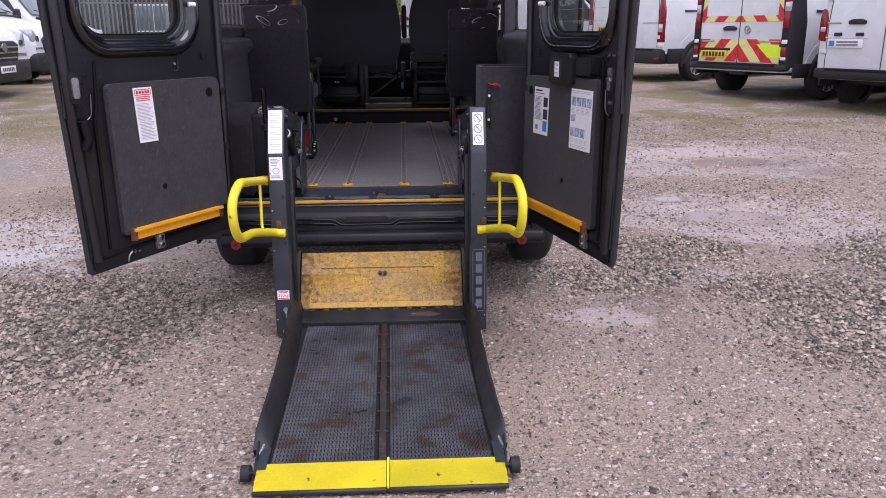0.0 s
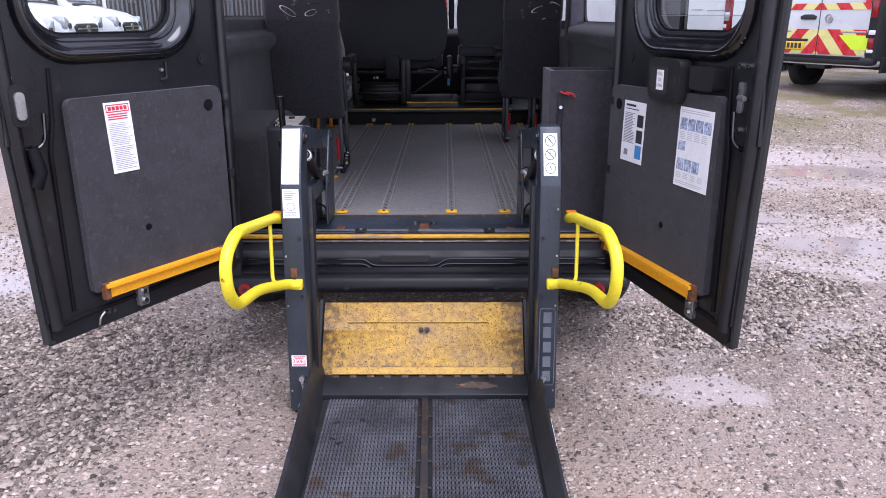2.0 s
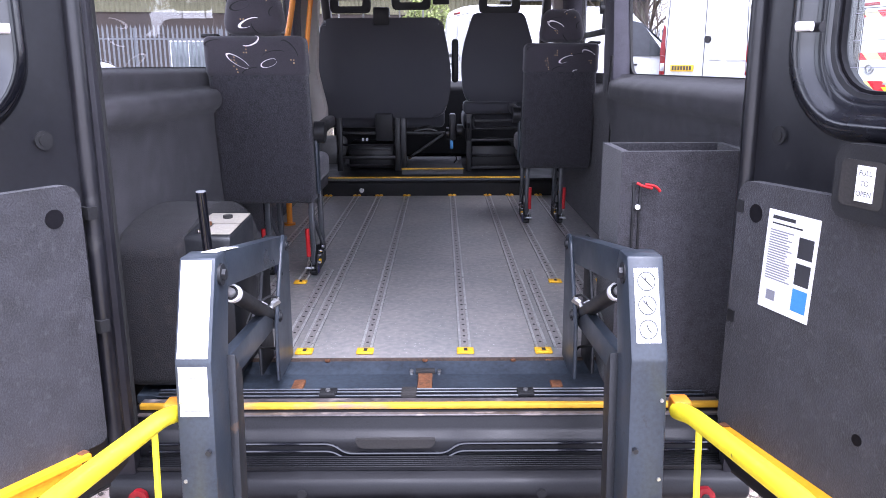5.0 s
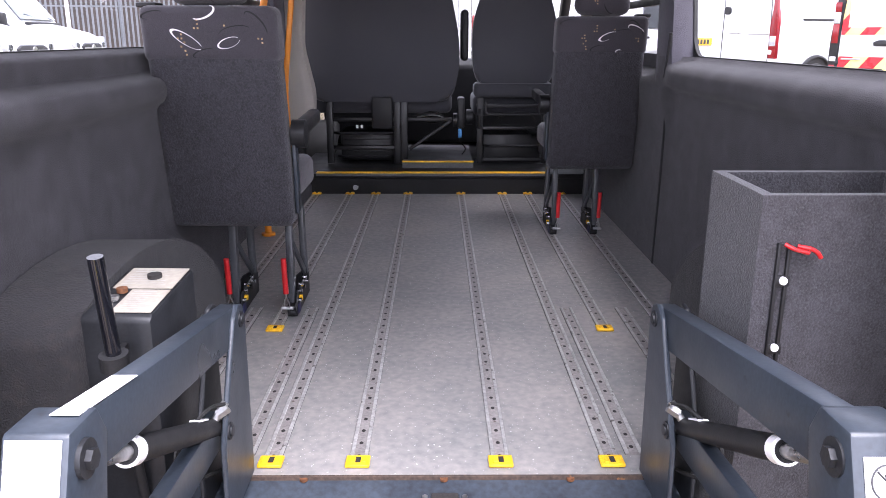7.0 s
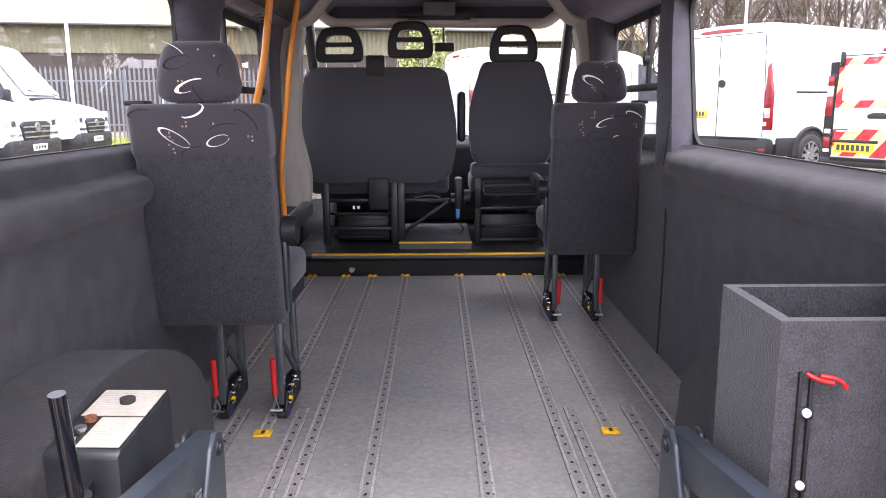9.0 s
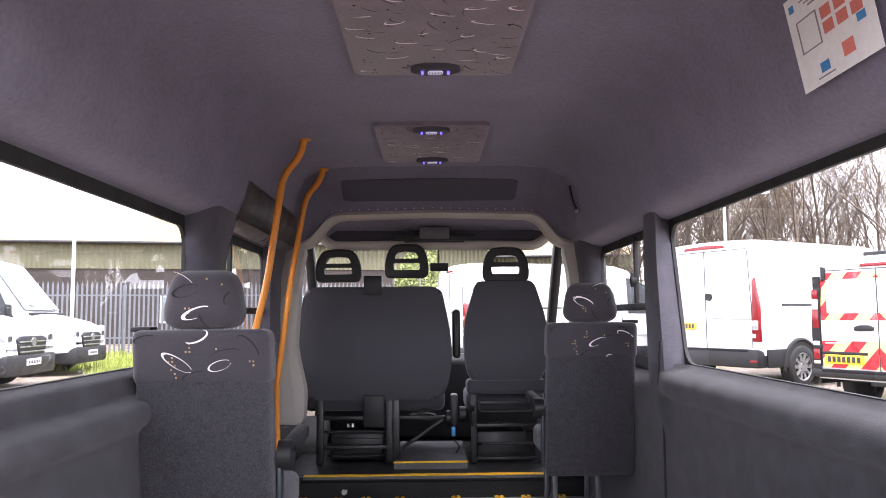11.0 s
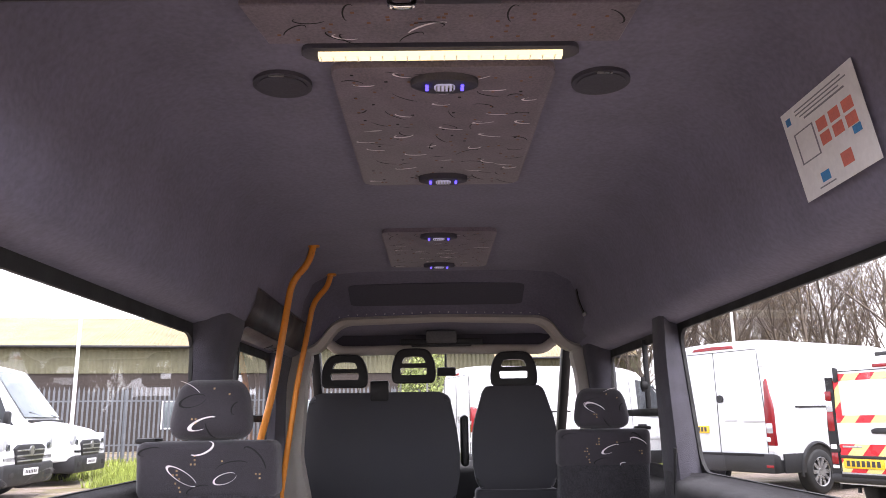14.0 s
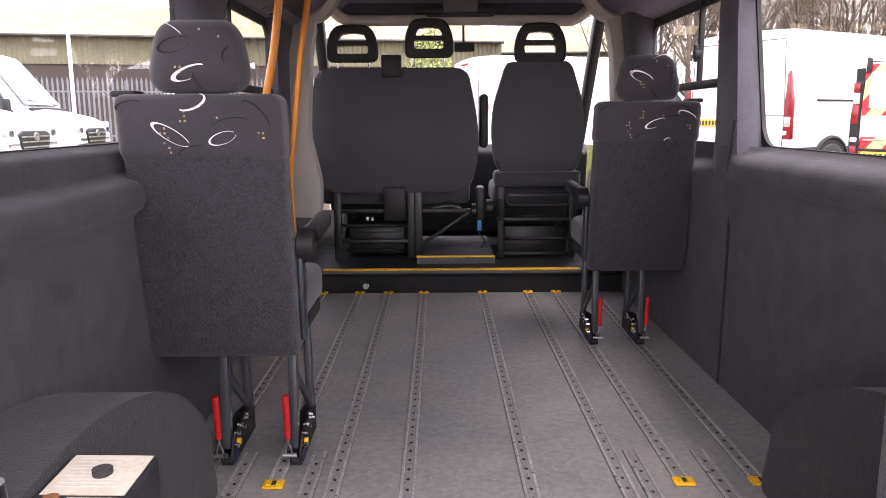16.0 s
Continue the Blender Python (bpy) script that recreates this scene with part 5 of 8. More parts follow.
bars("text_bar", Q, text_lines(0.29, 0.62, 13, 0.08, 0.94, 0.30, 0.25) + text_lines(0.63, 0.97, 13, 0.12, 0.94, 0.34, 0.25), M_INK_MID, lb)
for k in range(5):
    bars("heading_mark", Q, [(0.14 + 0.15 * k, 0.058, 0.26 + 0.15 * k, 0.112)], M_INK_R, lb)

lb, Q = label_on(PR, "instruction_sheet", (0.690, 1.177, 0.538, 0.955, 0.010), 0.0155, door_r, "white laminated instruction sheet with small photographs")
bars("heading_bar", Q, [(0.1, 0.05, 0.55, 0.085), (0.1, 0.12, 0.7, 0.135)], M_INK_K, lb)
bars("text_bar", Q, text_lines(0.19, 0.70, 20, 0.08, 0.58, 0.5, 0.15) + [(0.15, 0.80, 0.33, 0.90)], M_INK, lb)
for q in ((0.66, 0.20, 0.94, 0.40), (0.66, 0.45, 0.94, 0.66)):
    bars("photo", Q, [q], M_INK_K, lb)
bars("blue_photo", Q, [(0.66, 0.70, 0.94, 0.92)], M_INK_B, lb)

lb, Q = label_on(PR, "instruction_sheet", (0.325, 1.192, 0.140, 0.932, 0.008), 0.0155, door_r, "large white laminated sheet with rows of photographs")
bars("text_bar", Q, text_lines(0.03, 0.08, 2, 0.05, 0.9, 0.4, 0.05) + [(0.06 + 0.22 * i, 0.30 + 0.022 * j, 0.22 + 0.22 * i, 0.309 + 0.022 * j) for i in range(4) for j in range(5)] + [(0.06 + 0.22 * i, 0.82 + 0.02 * j, 0.2 + 0.22 * i, 0.828 + 0.02 * j) for i in range(4) for j in range(4)] + text_lines(0.93, 0.98, 2, 0.06, 0.9, 0.4, 0.1), M_INK_PALE, lb)
for q in [(0.05 + 0.235 * i, 0.13, 0.26 + 0.235 * i, 0.28) for i in range(4)] + [(0.05, 0.42, 0.26, 0.54)] + [(0.05 + 0.235 * i, 0.64, 0.26 + 0.235 * i, 0.79) for i in range(3)]:
    bars("photo", Q, [q], M_INK_PHOTO, lb)

# ---- wheelchair lift ----
lift = thing("wheelchair_lift", "dark blue-grey tail lift with a yellow-edged platform lowered to the ground", "wheelchair lift")


def shear(y):
    """The platform lies a little askew."""
    return 0.02 * max(0.0, (-0.9 - y) / 1.3)


def plat_z(y):
    """Top of the platform deck."""
    return 0.045 + 0.012 * (y + 0.9) / 1.3


for s in (1, -1):
    # post with a leaning head
    bm = BM()
    cx = s * 0.487
    prism(bm, [(-0.950, 0.015), (-0.880, 0.885), (-0.797, 1.088), (-0.725, 1.086), (-0.705, 1.045), (-0.765, 0.86), (-0.835, 0.015)], "x", cx - 0.039, cx + 0.039, 0.006, 2)
    post = part("lift_post", bm, M_LIFT, lift, "blue-grey lift post with a leaning head")
    bm = BM()
    prism(bm, [(-0.835, 0.03), (-0.77, 0.86), (-0.72, 0.80), (-0.78, 0.03)], "x", cx - s * 0.034, cx - s * 0.058, 0.003)
    part("post_cover", bm, M_LIFT_DARK, post)
    for y, z, r in ((-0.955 + 0.08 * (z0 - 0.015), z0, 0.006) for z0 in (0.47, 0.69)):
        bm = BM()
        rod(bm, (cx - s * 0.025, y + 0.006, z), (cx - s * 0.025, y - 0.005, z), r, 10)
        part("post_bolt", bm, M_LIFT_DARK, post)
    for k in (0.10, 0.30, 0.42, 0.52, 0.91):
        bm = BM()
        y, z = -0.880 - 0.070 * k, 0.885 - 0.87 * k
        rod(bm, (cx + s * 0.028, y + 0.003, z), (cx + s * 0.028, y - 0.003, z), 0.0042, 8)
        part("post_screw", bm, M_STEEL, post)
    # tower on the van floor
    bm = BM()
    tx = s * 0.445
    prism(bm, [(-0.015, F), (-0.22, F), (-0.215, 0.73), (-0.09, 0.955), (-0.055, 0.975), (-0.02, 0.965), (-0.005, 0.93)], "x", tx - 0.006, tx + 0.006, 0.003, 1)
    tower = part("tower_plate", bm, M_LIFT, lift, "blue-grey pivot tower plate")
    bm = BM()
    prism(bm, [(-0.015, F), (-0.18, F), (-0.175, 0.73), (-0.05, 0.965), (-0.015, 0.965)], "x", tx + s * 0.055, tx + s * 0.066, 0.003, 1)
    part("outer_plate", bm, M_LIFT_DARK, tower)
    for y, z in ((-0.18, 0.752), (-0.045, 0.94)):
        bm = BM()
        rod(bm, (tx - s * 0.013, y, z), (tx + s * 0.075, y, z), 0.011, 14)
        rod(bm, (tx - s * 0.006, y, z), (tx - s * 0.009, y, z), 0.018, 14)
        part("pivot_bolt", bm, M_LIFT_DARK, tower)
    # arms
    pe = 0.018 if s < 0 else -0.006
    bm = BM()
    bar(bm, (tx + s * 0.024, -0.02, 0.922), (tx + s * 0.031 + pe, -0.76, 1.046), 0.040, 0.083, (0, 0, 1), 0.004)
    up = part("upper_arm", bm, M_LIFT, lift, "blue-grey box-section upper lift arm")
    bm = BM()
    bar(bm, (tx + s * 0.03, -0.15, 0.745), (tx + s * 0.035 + pe, -0.82, 0.80), 0.03, 0.07, (0, 0, 1), 0.004)
    part("lower_arm", bm, M_LIFT, lift, "blue-grey flat lower lift arm")
    bm = BM()
    rod(bm, (tx + s * 0.022 + pe, -0.775, 1.045), (tx - s * 0.002 + pe, -0.775, 1.045), 0.024, 16)
    rod(bm, (tx - s * 0.002 + pe, -0.775, 1.045), (tx - s * 0.010 + pe, -0.775, 1.045), 0.013, 6)
    part("arm_pivot", bm, M_LIFT_DARK, up)
    # ram
    bm = BM()
    rod(bm, (tx + s * 0.03, -0.13, 0.735), (tx + s * 0.032 + pe, -0.585, 0.944), 0.0205, 24)
    ram = part("ram_cylinder", bm, M_BLACK_PLASTIC, lift, "black hydraulic ram with a bright rod")
    bm = BM()
    rod(bm, (tx + s * 0.032 + pe, -0.583, 0.943), (tx + s * 0.032 + pe, -0.604, 0.9527), 0.0222, 24)
    part("ram_collar", bm, M_PAPER, ram, "pale ram end ring")
    bm = BM()
    rod(bm, (tx + s * 0.032 + pe, -0.603, 0.9522), (tx + s * 0.032 + pe, -0.6055, 0.9533), 0.0175, 24)
    part("ram_gland", bm, M_BLACK_PLASTIC, ram)
    bm = BM()
    rod(bm, (tx + s * 0.032 + pe, -0.59, 0.946), (tx + s * 0.033 + pe, -0.74, 1.015), 0.0115, 14)
    part("ram_rod", bm, M_STEEL, ram)
    bm = BM()
    rod(bm, (tx + s * 0.022, -0.19, 0.775), (tx + s * 0.0, -0.175, 0.812), 0.008, 10)
    rod(bm, (tx + s * 0.014, -0.185, 0.79), (tx - s * 0.006, -0.178, 0.802), 0.011, 6)
    part("hose_fitting", bm, M_STEEL, ram, "zinc plated hose fitting")
    bm = BM()
    tube(bm, fillet([(tx + s * 0.0, -0.178, 0.81), (tx + s * 0.012, -0.24, 0.835), (tx + s * 0.056, -0.33, 0.80), (tx + s * 0.058, -0.30, 0.70), (tx + s * 0.03, -0.10, 0.62), (tx + s * 0.02, -0.07, 0.575)], 0.06), 0.004, 6)
    part("hose", bm, M_RUBBER, ram)
    bm = BM()
    bar(bm, (tx + s * 0.026, -0.235, 0.8065), (tx + s * 0.026, -0.285, 0.829), 0.020, 0.003, (0, 0.42, 0.9))
    part("ram_label", bm, M_PAPER, ram)
    # handrail
    bm = BM()
    hx = s * (0.552 if s < 0 else 0.566)
    pts = [(s * 0.535, -0.84, 0.752), (s * 0.545, -0.90, 0.770), (hx, -1.38, 0.850), (hx + s * 0.012, -1.475, 0.795), (hx + s * 0.012, -1.475, 0.695), (hx + s * 0.01, -1.40, 0.620), (hx, -1.15, 0.585), (s * 0.50, -0.945, 0.530), (s * 0.465, -0.925, 0.520)]
    tube(bm, fillet(pts, 0.075, 8), 0.019, 14)
    rail = part("handrail", bm, M_YELLOW, lift, "bright yellow bent tube handrail")
    bm = BM()
    tube(bm, fillet([(s * 0.552, -0.93, 0.772), (s * 0.552, -0.95, 0.56), (s * 0.545, -0.965, 0.545), (s * 0.525, -0.972, 0.545)], 0.02, 4), 0.007, 8)
    part("handrail_stay", bm, M_YELLOW, rail)
    bm = BM()
    box(bm, s * 0.448, s * 0.480, -0.938, -0.905, 0.502, 0.538, 0.006)
    part("handrail_socket", bm, M_YELLOW, rail)
    bm = BM()
    box(bm, s * 0.468, s * 0.492, -0.918, -0.90, 0.545, 0.578, 0.003)
    part("handrail_hinge", bm, M_RUST, rail)
    bm = BM()
    box(bm, s * 0.525, s * 0.565, -0.845, -0.80, 0.735, 0.775, 0.006)
    part("handrail_bracket", bm, M_ORANGE, rail)
    # chain at the post foot
    bm = BM()
    for i in range(6):
        rod(bm, (cx - s * 0.012 - s * 0.004 * i, -0.952 - 0.004 * i, 0.14 - 0.018 * i), (cx - s * 0.012 - s * 0.004 * (i + 0.7), -0.952 - 0.004 * (i + 0.7), 0.14 - 0.018 * (i + 0.75)), 0.006, 8)
    rod(bm, (cx - s * 0.012, -0.955, 0.145), (cx - s * 0.012, -0.94, 0.145), 0.011, 10)
    rod(bm, (cx - s * 0.005, -0.962, 0.035), (cx - s * 0.005, -0.94, 0.035), 0.011, 10)
    part("chain", bm, M_STEEL, post, "short bright chain")

# labels on the posts
def quad_label(name, pts, parent, label, off):
    """A thin label on a flat face: four corners, top first, and the outward direction."""
    o = Vector(off)
    a, b, c, d = [Vector(p) + o * 0.0008 for p in pts]
    bm = BM()
    v = [bm.verts.new(p) for p in (a, b, c, d)] + [bm.verts.new(p + o * 0.0012) for p in (a, b, c, d)]
    for f in ((3, 2, 1, 0), (4, 5, 6, 7), (0, 1, 5, 4), (1, 2, 6, 5), (2, 3, 7, 6), (3, 0, 4, 7)):
        bm.faces.new([v[i] for i in f])
    ob = part(name, bm, M_PAPER, parent, label, smooth=0)
    return ob, lambda x, y: a + (b - a) * x + (d - a) * y + o * 0.002


head_n = Vector((0, -0.203, 0.083)).normalized()
body_n = Vector((0, -0.87, 0.07)).normalized()
posts = [o for o in lift.children if o.name.startswith("lift_post")]
pr_, pl_ = posts[0], posts[1]
def on_head(x, k):
    return (x, -0.797 - 0.083 * k, 1.088 - 0.203 * k)
def on_body(x, k):
    return (x, -0.880 - 0.070 * k, 0.885 - 0.87 * k)
lb, Q = quad_label("post_label", [on_head(-0.520, 0.03), on_head(-0.456, 0.03), on_head(-0.456, 0.97), on_head(-0.520, 0.97)], pl_, "tall white instruction label", head_n)
bars("text_bar", Q, text_lines(0.06, 0.95, 16, 0.1, 0.9, 0.3, 0.3), M_INK_PALE, lb)
lb, Q = quad_label("post_label", [on_body(-0.518, 0.012), on_body(-0.458, 0.012), on_body(-0.458, 0.135), on_body(-0.518, 0.135)], pl_, "white warning label", body_n)
bars("text_bar", Q, text_lines(0.08, 0.40, 5, 0.12, 0.9, 0.35, 0.3) + text_lines(0.8, 0.95, 2, 0.12, 0.9, 0.35, 0.3), M_INK, lb)
bm = BM()
tube(bm, [Q(0.5 + 0.25 * math.cos(a), 0.6 + 0.13 * math.sin(a)) for a in [k * math.pi / 8 for k in range(17)]], 0.0011, 5)
part("pictogram", bm, M_INK, lb)
lb, Q = quad_label("post_label", [on_head(0.461, 0.12), on_head(0.512, 0.12), on_head(0.512, 0.84), on_head(0.461, 0.84)], pr_, "white label with three pictograms", head_n)
for k in range(3):
    bm = BM()
    c = 0.18 + 0.32 * k
    tube(bm, [Q(0.5 + 0.36 * math.cos(a), c + 0.125 * math.sin(a)) for a in [i * math.pi / 10 for i in range(21)]], 0.0012, 5)
    if k < 2:
        tube(bm, [Q(0.28, c - 0.08), Q(0.72, c + 0.08)], 0.0012, 5)
    tube(bm, [Q(0.45, c - 0.06), Q(0.5, c), Q(0.62, c + 0.05)], 0.0012, 5)
    part("pictogram", bm, M_INK_K, lb)
lb, Q = quad_label("load_label", [on_body(-0.512, 0.745), on_body(-0.455, 0.745), on_body(-0.455, 0.795), on_body(-0.512, 0.795)], pl_, "white label with red load figures", body_n)
bars("text_bar", Q, [(0.08, 0.08, 0.92, 0.16), (0.2, 0.20, 0.8, 0.28), (0.08, 0.82, 0.92, 0.92)], M_INK_R, lb)
text_part("350kg", 0.021, Q(0.5, 0.54) + body_n * 0.0003, (1, 0, 0), Vector((0, 0.07, 0.87)), M_INK_R, lb)
# raised grey mark down the other post
for k in range(5):
    bm = BM()
    u = Vector((0, 0.07, 0.87)).normalized()
    c = Vector(on_body(0.487, 0.575 + 0.067 * k)) + body_n * 0.0015
    bar(bm, c - u * 0.021, c + u * 0.021, 0.030, 0.002, body_n, 0.0)
    part("lettering_bar", bm, M_CAM_GREY, pr_)
bm = BM()
tube(bm, [Vector(on_body(x, k)) + body_n * 0.001 for x, k in ((0.462, 0.535), (0.512, 0.535), (0.516, 0.55), (0.516, 0.875), (0.512, 0.885), (0.462, 0.885), (0.458, 0.875), (0.458, 0.55), (0.462, 0.535))], 0.0018, 5)
part("lettering_frame", bm, M_CAM_GREY, pr_)
lb, Q = quad_label("arm_label", [(-0.494, -0.755, 1.0880), (-0.459, -0.755, 1.0880), (-0.458, -0.585, 1.0595), (-0.493, -0.585, 1.0595)], lift, "white arm label", (0, 0.16, 0.987))

# worn yellow bridge plate
bm = BM()
prism(bm, [(-0.800, 0.088), (-0.690, 0.235), (-0.682, 0.238), (-0.613, 0.330), (-0.605, 0.327), (-0.680, 0.225), (-0.790, 0.080)], "x", -0.410, 0.412, 0.002, 1)
plate = part("bridge_plate", bm, M_YELLOW_WORN, lift, "rust-speckled worn yellow bridge plate")
bm = BM()
prism(bm, [(-0.8016, 0.0892), (-0.7836, 0.1132), (-0.7926, 0.1200), (-0.8106, 0.0960)], "x", -0.365, 0.365, 0.002, 1)
part("plate_lip", bm, M_YELLOW_FADED, plate, "faded yellow raised lip")
for k in range(11):
    bm = BM()
    x = -0.35 + 0.07 * k
    box(bm, x - 0.014, x + 0.014, -0.822, -0.806, 0.083, 0.092, 0.002, 1)
    part("hinge_knuckle", bm, M_GRIME, plate)
bm = BM()
tube(bm, [(-0.31, -0.6673, 0.2642), (0.27, -0.6673, 0.2642)], 0.0028, 6)
part("pressed_rib", bm, M_YELLOW_FADED, plate)
bm = BM()
for dx in (-0.012, 0.014):
    rod(bm, (0.005 + dx, -0.688, 0.24), (0.005 + dx, -0.703, 0.248), 0.008, 8)
tagged(part("plate_bolts", bm, M_LIFT_DARK, plate), kind="stuff")
for s in (1, -1):
    bm = BM()
    prism(bm, [(-0.82, 0.03), (-0.60, 0.34), (-0.59, 0.33), (-0.72, 0.03)], "x", s * 0.418, s * 0.432, 0.002, 1)
    part("plate_cheek", bm, M_LIFT_DARK, plate)

# platform
bm = BM()
prism(bm, [(-0.915, 0.02), (-0.92, 0.062), (-0.81, 0.088), (-0.78, 0.085), (-0.78, 0.02)], "x", -0.445, 0.445, 0.004)
chan = part("cross_channel", bm, M_LIFT_DARK, lift, "dark steel cross channel")
bm = BM()
rr = random.Random(12)
pts = [(0.205 + 0.085 * math.cos(a) * rr.uniform(0.7, 1.15), -0.868 + 0.022 * math.sin(a) * rr.uniform(0.7, 1.2)) for a in [k * math.pi / 12 for k in range(24)]]
bm.faces.new([bm.verts.new((x, y, 0.0622 + (y + 0.92) * 0.2364 + 0.001)) for x, y in pts])
part("rust_patch", bm, M_GRIME, chan, "brown patch of rust")
bm = BM()
for k in range(2):
    x0, x1 = ((-0.415, -0.012), (0.016, 0.415))[k]
    vs = [(x0, -0.91), (x1, -0.91), (x1, -2.152), (x0, -2.152)]
    lo = [bm.verts.new((x + shear(y), y, plat_z(y) - 0.022)) for x, y in vs]
    hi = [bm.verts.new((x + shear(y), y, plat_z(y) - 0.007)) for x, y in vs]
    bm.faces.new(hi)
    bm.faces.new(lo[::-1])
    for i in range(4):
        bm.faces.new((lo[i], lo[(i + 1) % 4], hi[(i + 1) % 4], hi[i]))
deck = part("platform_deck", bm, M_LIFT_DARK, lift, "black steel platform deck")
# expanded steel mesh on each half: zigzag strands that meet side by side
def strands(x0, x1):
    verts, faces = [], []
    pitch, step = 0.0125, 0.0135
    y0, y1 = -0.915, -2.145
    n = int((y0 - y1) / step)
    for i in range(int((x1 - x0) / pitch)):
        for side in (0, 1):
            base = len(verts)
            for k in range(n + 1):
                y = y0 - k * step
                o = 0.0042 if (k + side) % 2 else -0.0042
                xc = x0 + pitch * (i + 0.5) + o + (0.0029 if side else -0.0029) * 0.4 + shear(y)
                z = plat_z(y) - 0.0065
                h = 0.0068 if (k + side) % 2 else 0.0022
                verts += [(xc - 0.0017, y, z), (xc - 0.0008, y, z + h), (xc + 0.0017, y, z)]
            for k in range(n):
                a, b = base + 3 * k, base + 3 * k + 3
                faces += [(a, a + 1, b + 1, b), (a + 1, a + 2, b + 2, b + 1)]
    return verts, faces
for x0, x1 in ((-0.375, -0.024), (0.028, 0.385)):
    v, f = strands(x0, x1)
    tagged(raw("anti_slip_mesh", v, f, M_MESH, deck, "diamond-pattern steel anti-slip mesh"), kind="stuff")
# middle fold seam with its hinge knuckles
bm = BM()
bar(bm, (0.002, -0.915, 0.043), (0.022, -2.150, 0.031), 0.026, 0.012, (0, 0, 1), 0.002)
seam = part("fold_seam", bm, M_SEAM, lift, "dark rusty folding seam")
for i in range(7):
    y = -1.05 - 0.15 * i
    bm = BM()
    rod(bm, (-0.022 + shear(y), y, plat_z(y)), (0.026 + shear(y), y, plat_z(y) - 0.002), 0.0045, 8)
    part("hinge_pin", bm, M_LIFT_DARK, seam)
# side flanges
for s in (1, -1):
    bm = BM()
    rows = []
    for y, xo, zt, zi in ((-0.78, 0.452, 0.175, 0.085), (-0.92, 0.450, 0.150, 0.062), (-1.25, 0.440, 0.118, 0.056), (-1.60, 0.433, 0.105, 0.052), (-1.88, 0.432, 0.100, 0.048), (-2.00, 0.436, 0.085, 0.046), (-2.06, 0.440, 0.035, 0.033)):
        q = shear(y)
        rows.append([(s * xo + q, y, 0.005), (s * (xo + 0.004) + q, y, zt), (s * (xo - 0.006) + q, y, zt + 0.002), (s * (xo - 0.046) + q, y, zi), (s * (xo - 0.048) + q, y, zi - 0.02)])
    sheet(bm, rows, 0.003)
    fl = part("side_flange", bm, M_LIFT_DARK, lift, "black folded steel side flange")
    q = shear(-1.3)
    lb, Q = quad_label("flange_label", [(s * 0.446 + q, -1.20, 0.115), (s * 0.444 + q, -1.36, 0.105), (s * 0.442 + q, -1.36, 0.06), (s * 0.444 + q, -1.22, 0.065)], fl, "pale sticker on the flange", (s, 0, 0.1))
    # toe plate and roller
    bm = BM()
    prism(bm, [(s * 0.418 + 0.018, -2.03), (s * 0.385 + 0.018, -2.05), (s * 0.385 + 0.02, -2.18), (s * 0.42 + 0.02, -2.18)], "z", 0.034, 0.040)
    part("corner_plate", bm, M_LIFT, lift)
    bm = BM()
    xr = -0.436 if s < 0 else 0.474
    rod(bm, (xr - s * 0.016, -2.165, 0.012), (xr + s * 0.014, -2.165, 0.012), 0.028, 20)
    roller = part("platform_roller", bm, M_RUBBER, lift, "small black rubber roller")
    bm = BM()
    rod(bm, (xr - s * 0.05, -2.165, 0.012), (xr + s * 0.018, -2.165, 0.012), 0.009, 12)
    rod(bm, (xr - s * 0.016, -2.165, 0.012), (xr - s * 0.020, -2.165, 0.012), 0.018, 16)
    part("roller_axle", bm, M_LIFT_DARK, roller)
    bm = BM()
    bar(bm, (s * 0.43 + 0.02, -2.04, 0.05), (s * 0.42 + 0.02, -2.20, 0.02), 0.008, 0.03, (0, 0, 1), 0.002)
    part("lip_link", bm, M_LIFT_DARK, lift)
    bm = BM()
    rod(bm, (s * 0.41 + 0.02, -2.03, 0.05), (s * 0.432 + 0.02, -2.11, 0.028), 0.006, 8)
    part("lip_spring", bm, M_STEEL, lift)
# yellow roll stop in two halves
for x0, x1 in ((-0.420, 0.016), (0.024, 0.418)):
    bm = BM()
    prism(bm, [(-2.148, 0.038), (-2.272, 0.002), (-2.272, -0.010), (-2.257, -0.012), (-2.148, 0.024)], "x", x0 + 0.022, x1 + 0.022, 0.002, 1)
    lip = part("roll_stop", bm, M_LIFT_DARK, lift, "bright yellow platform roll stop")
    bm = BM()
    bm.faces.new([bm.verts.new(v) for v in ((x0 + 0.024, -2.154, 0.0385), (x1 + 0.020, -2.154, 0.0385), (x1 + 0.020, -2.264, 0.0066), (x0 + 0.024, -2.264, 0.0066))])
    bmesh.ops.solidify(bm, geom=list(bm.faces), thickness=-0.0022)
    part("grip_strip", bm, M_YELLOW_LIP, lip, "bright yellow grip strip")
bm = BM()
bar(bm, (0.042, -2.146, 0.042), (0.042, -2.268, 0.008), 0.008, 0.012, (0, 0, 1), 0.001)
part("stop_rib", bm, M_YELLOW_LIP, lift)

# the frame sits a little to one side and its posts lean in unevenly
LEAN = {"lift_post": -0.020, "lift_post.001": 0.005, "handrail": 0.010, "handrail.001": -0.002, "arm_label": 0.007}
for o in lift.children:
    kind = o.name.split(".")[0]
    if o.name in LEAN:
        o.location.x = LEAN[o.name]
    elif kind in ("tower_plate", "upper_arm", "lower_arm", "ram_cylinder", "bridge_plate"):
        o.location.x = -0.012

# ---- fabric motifs ----


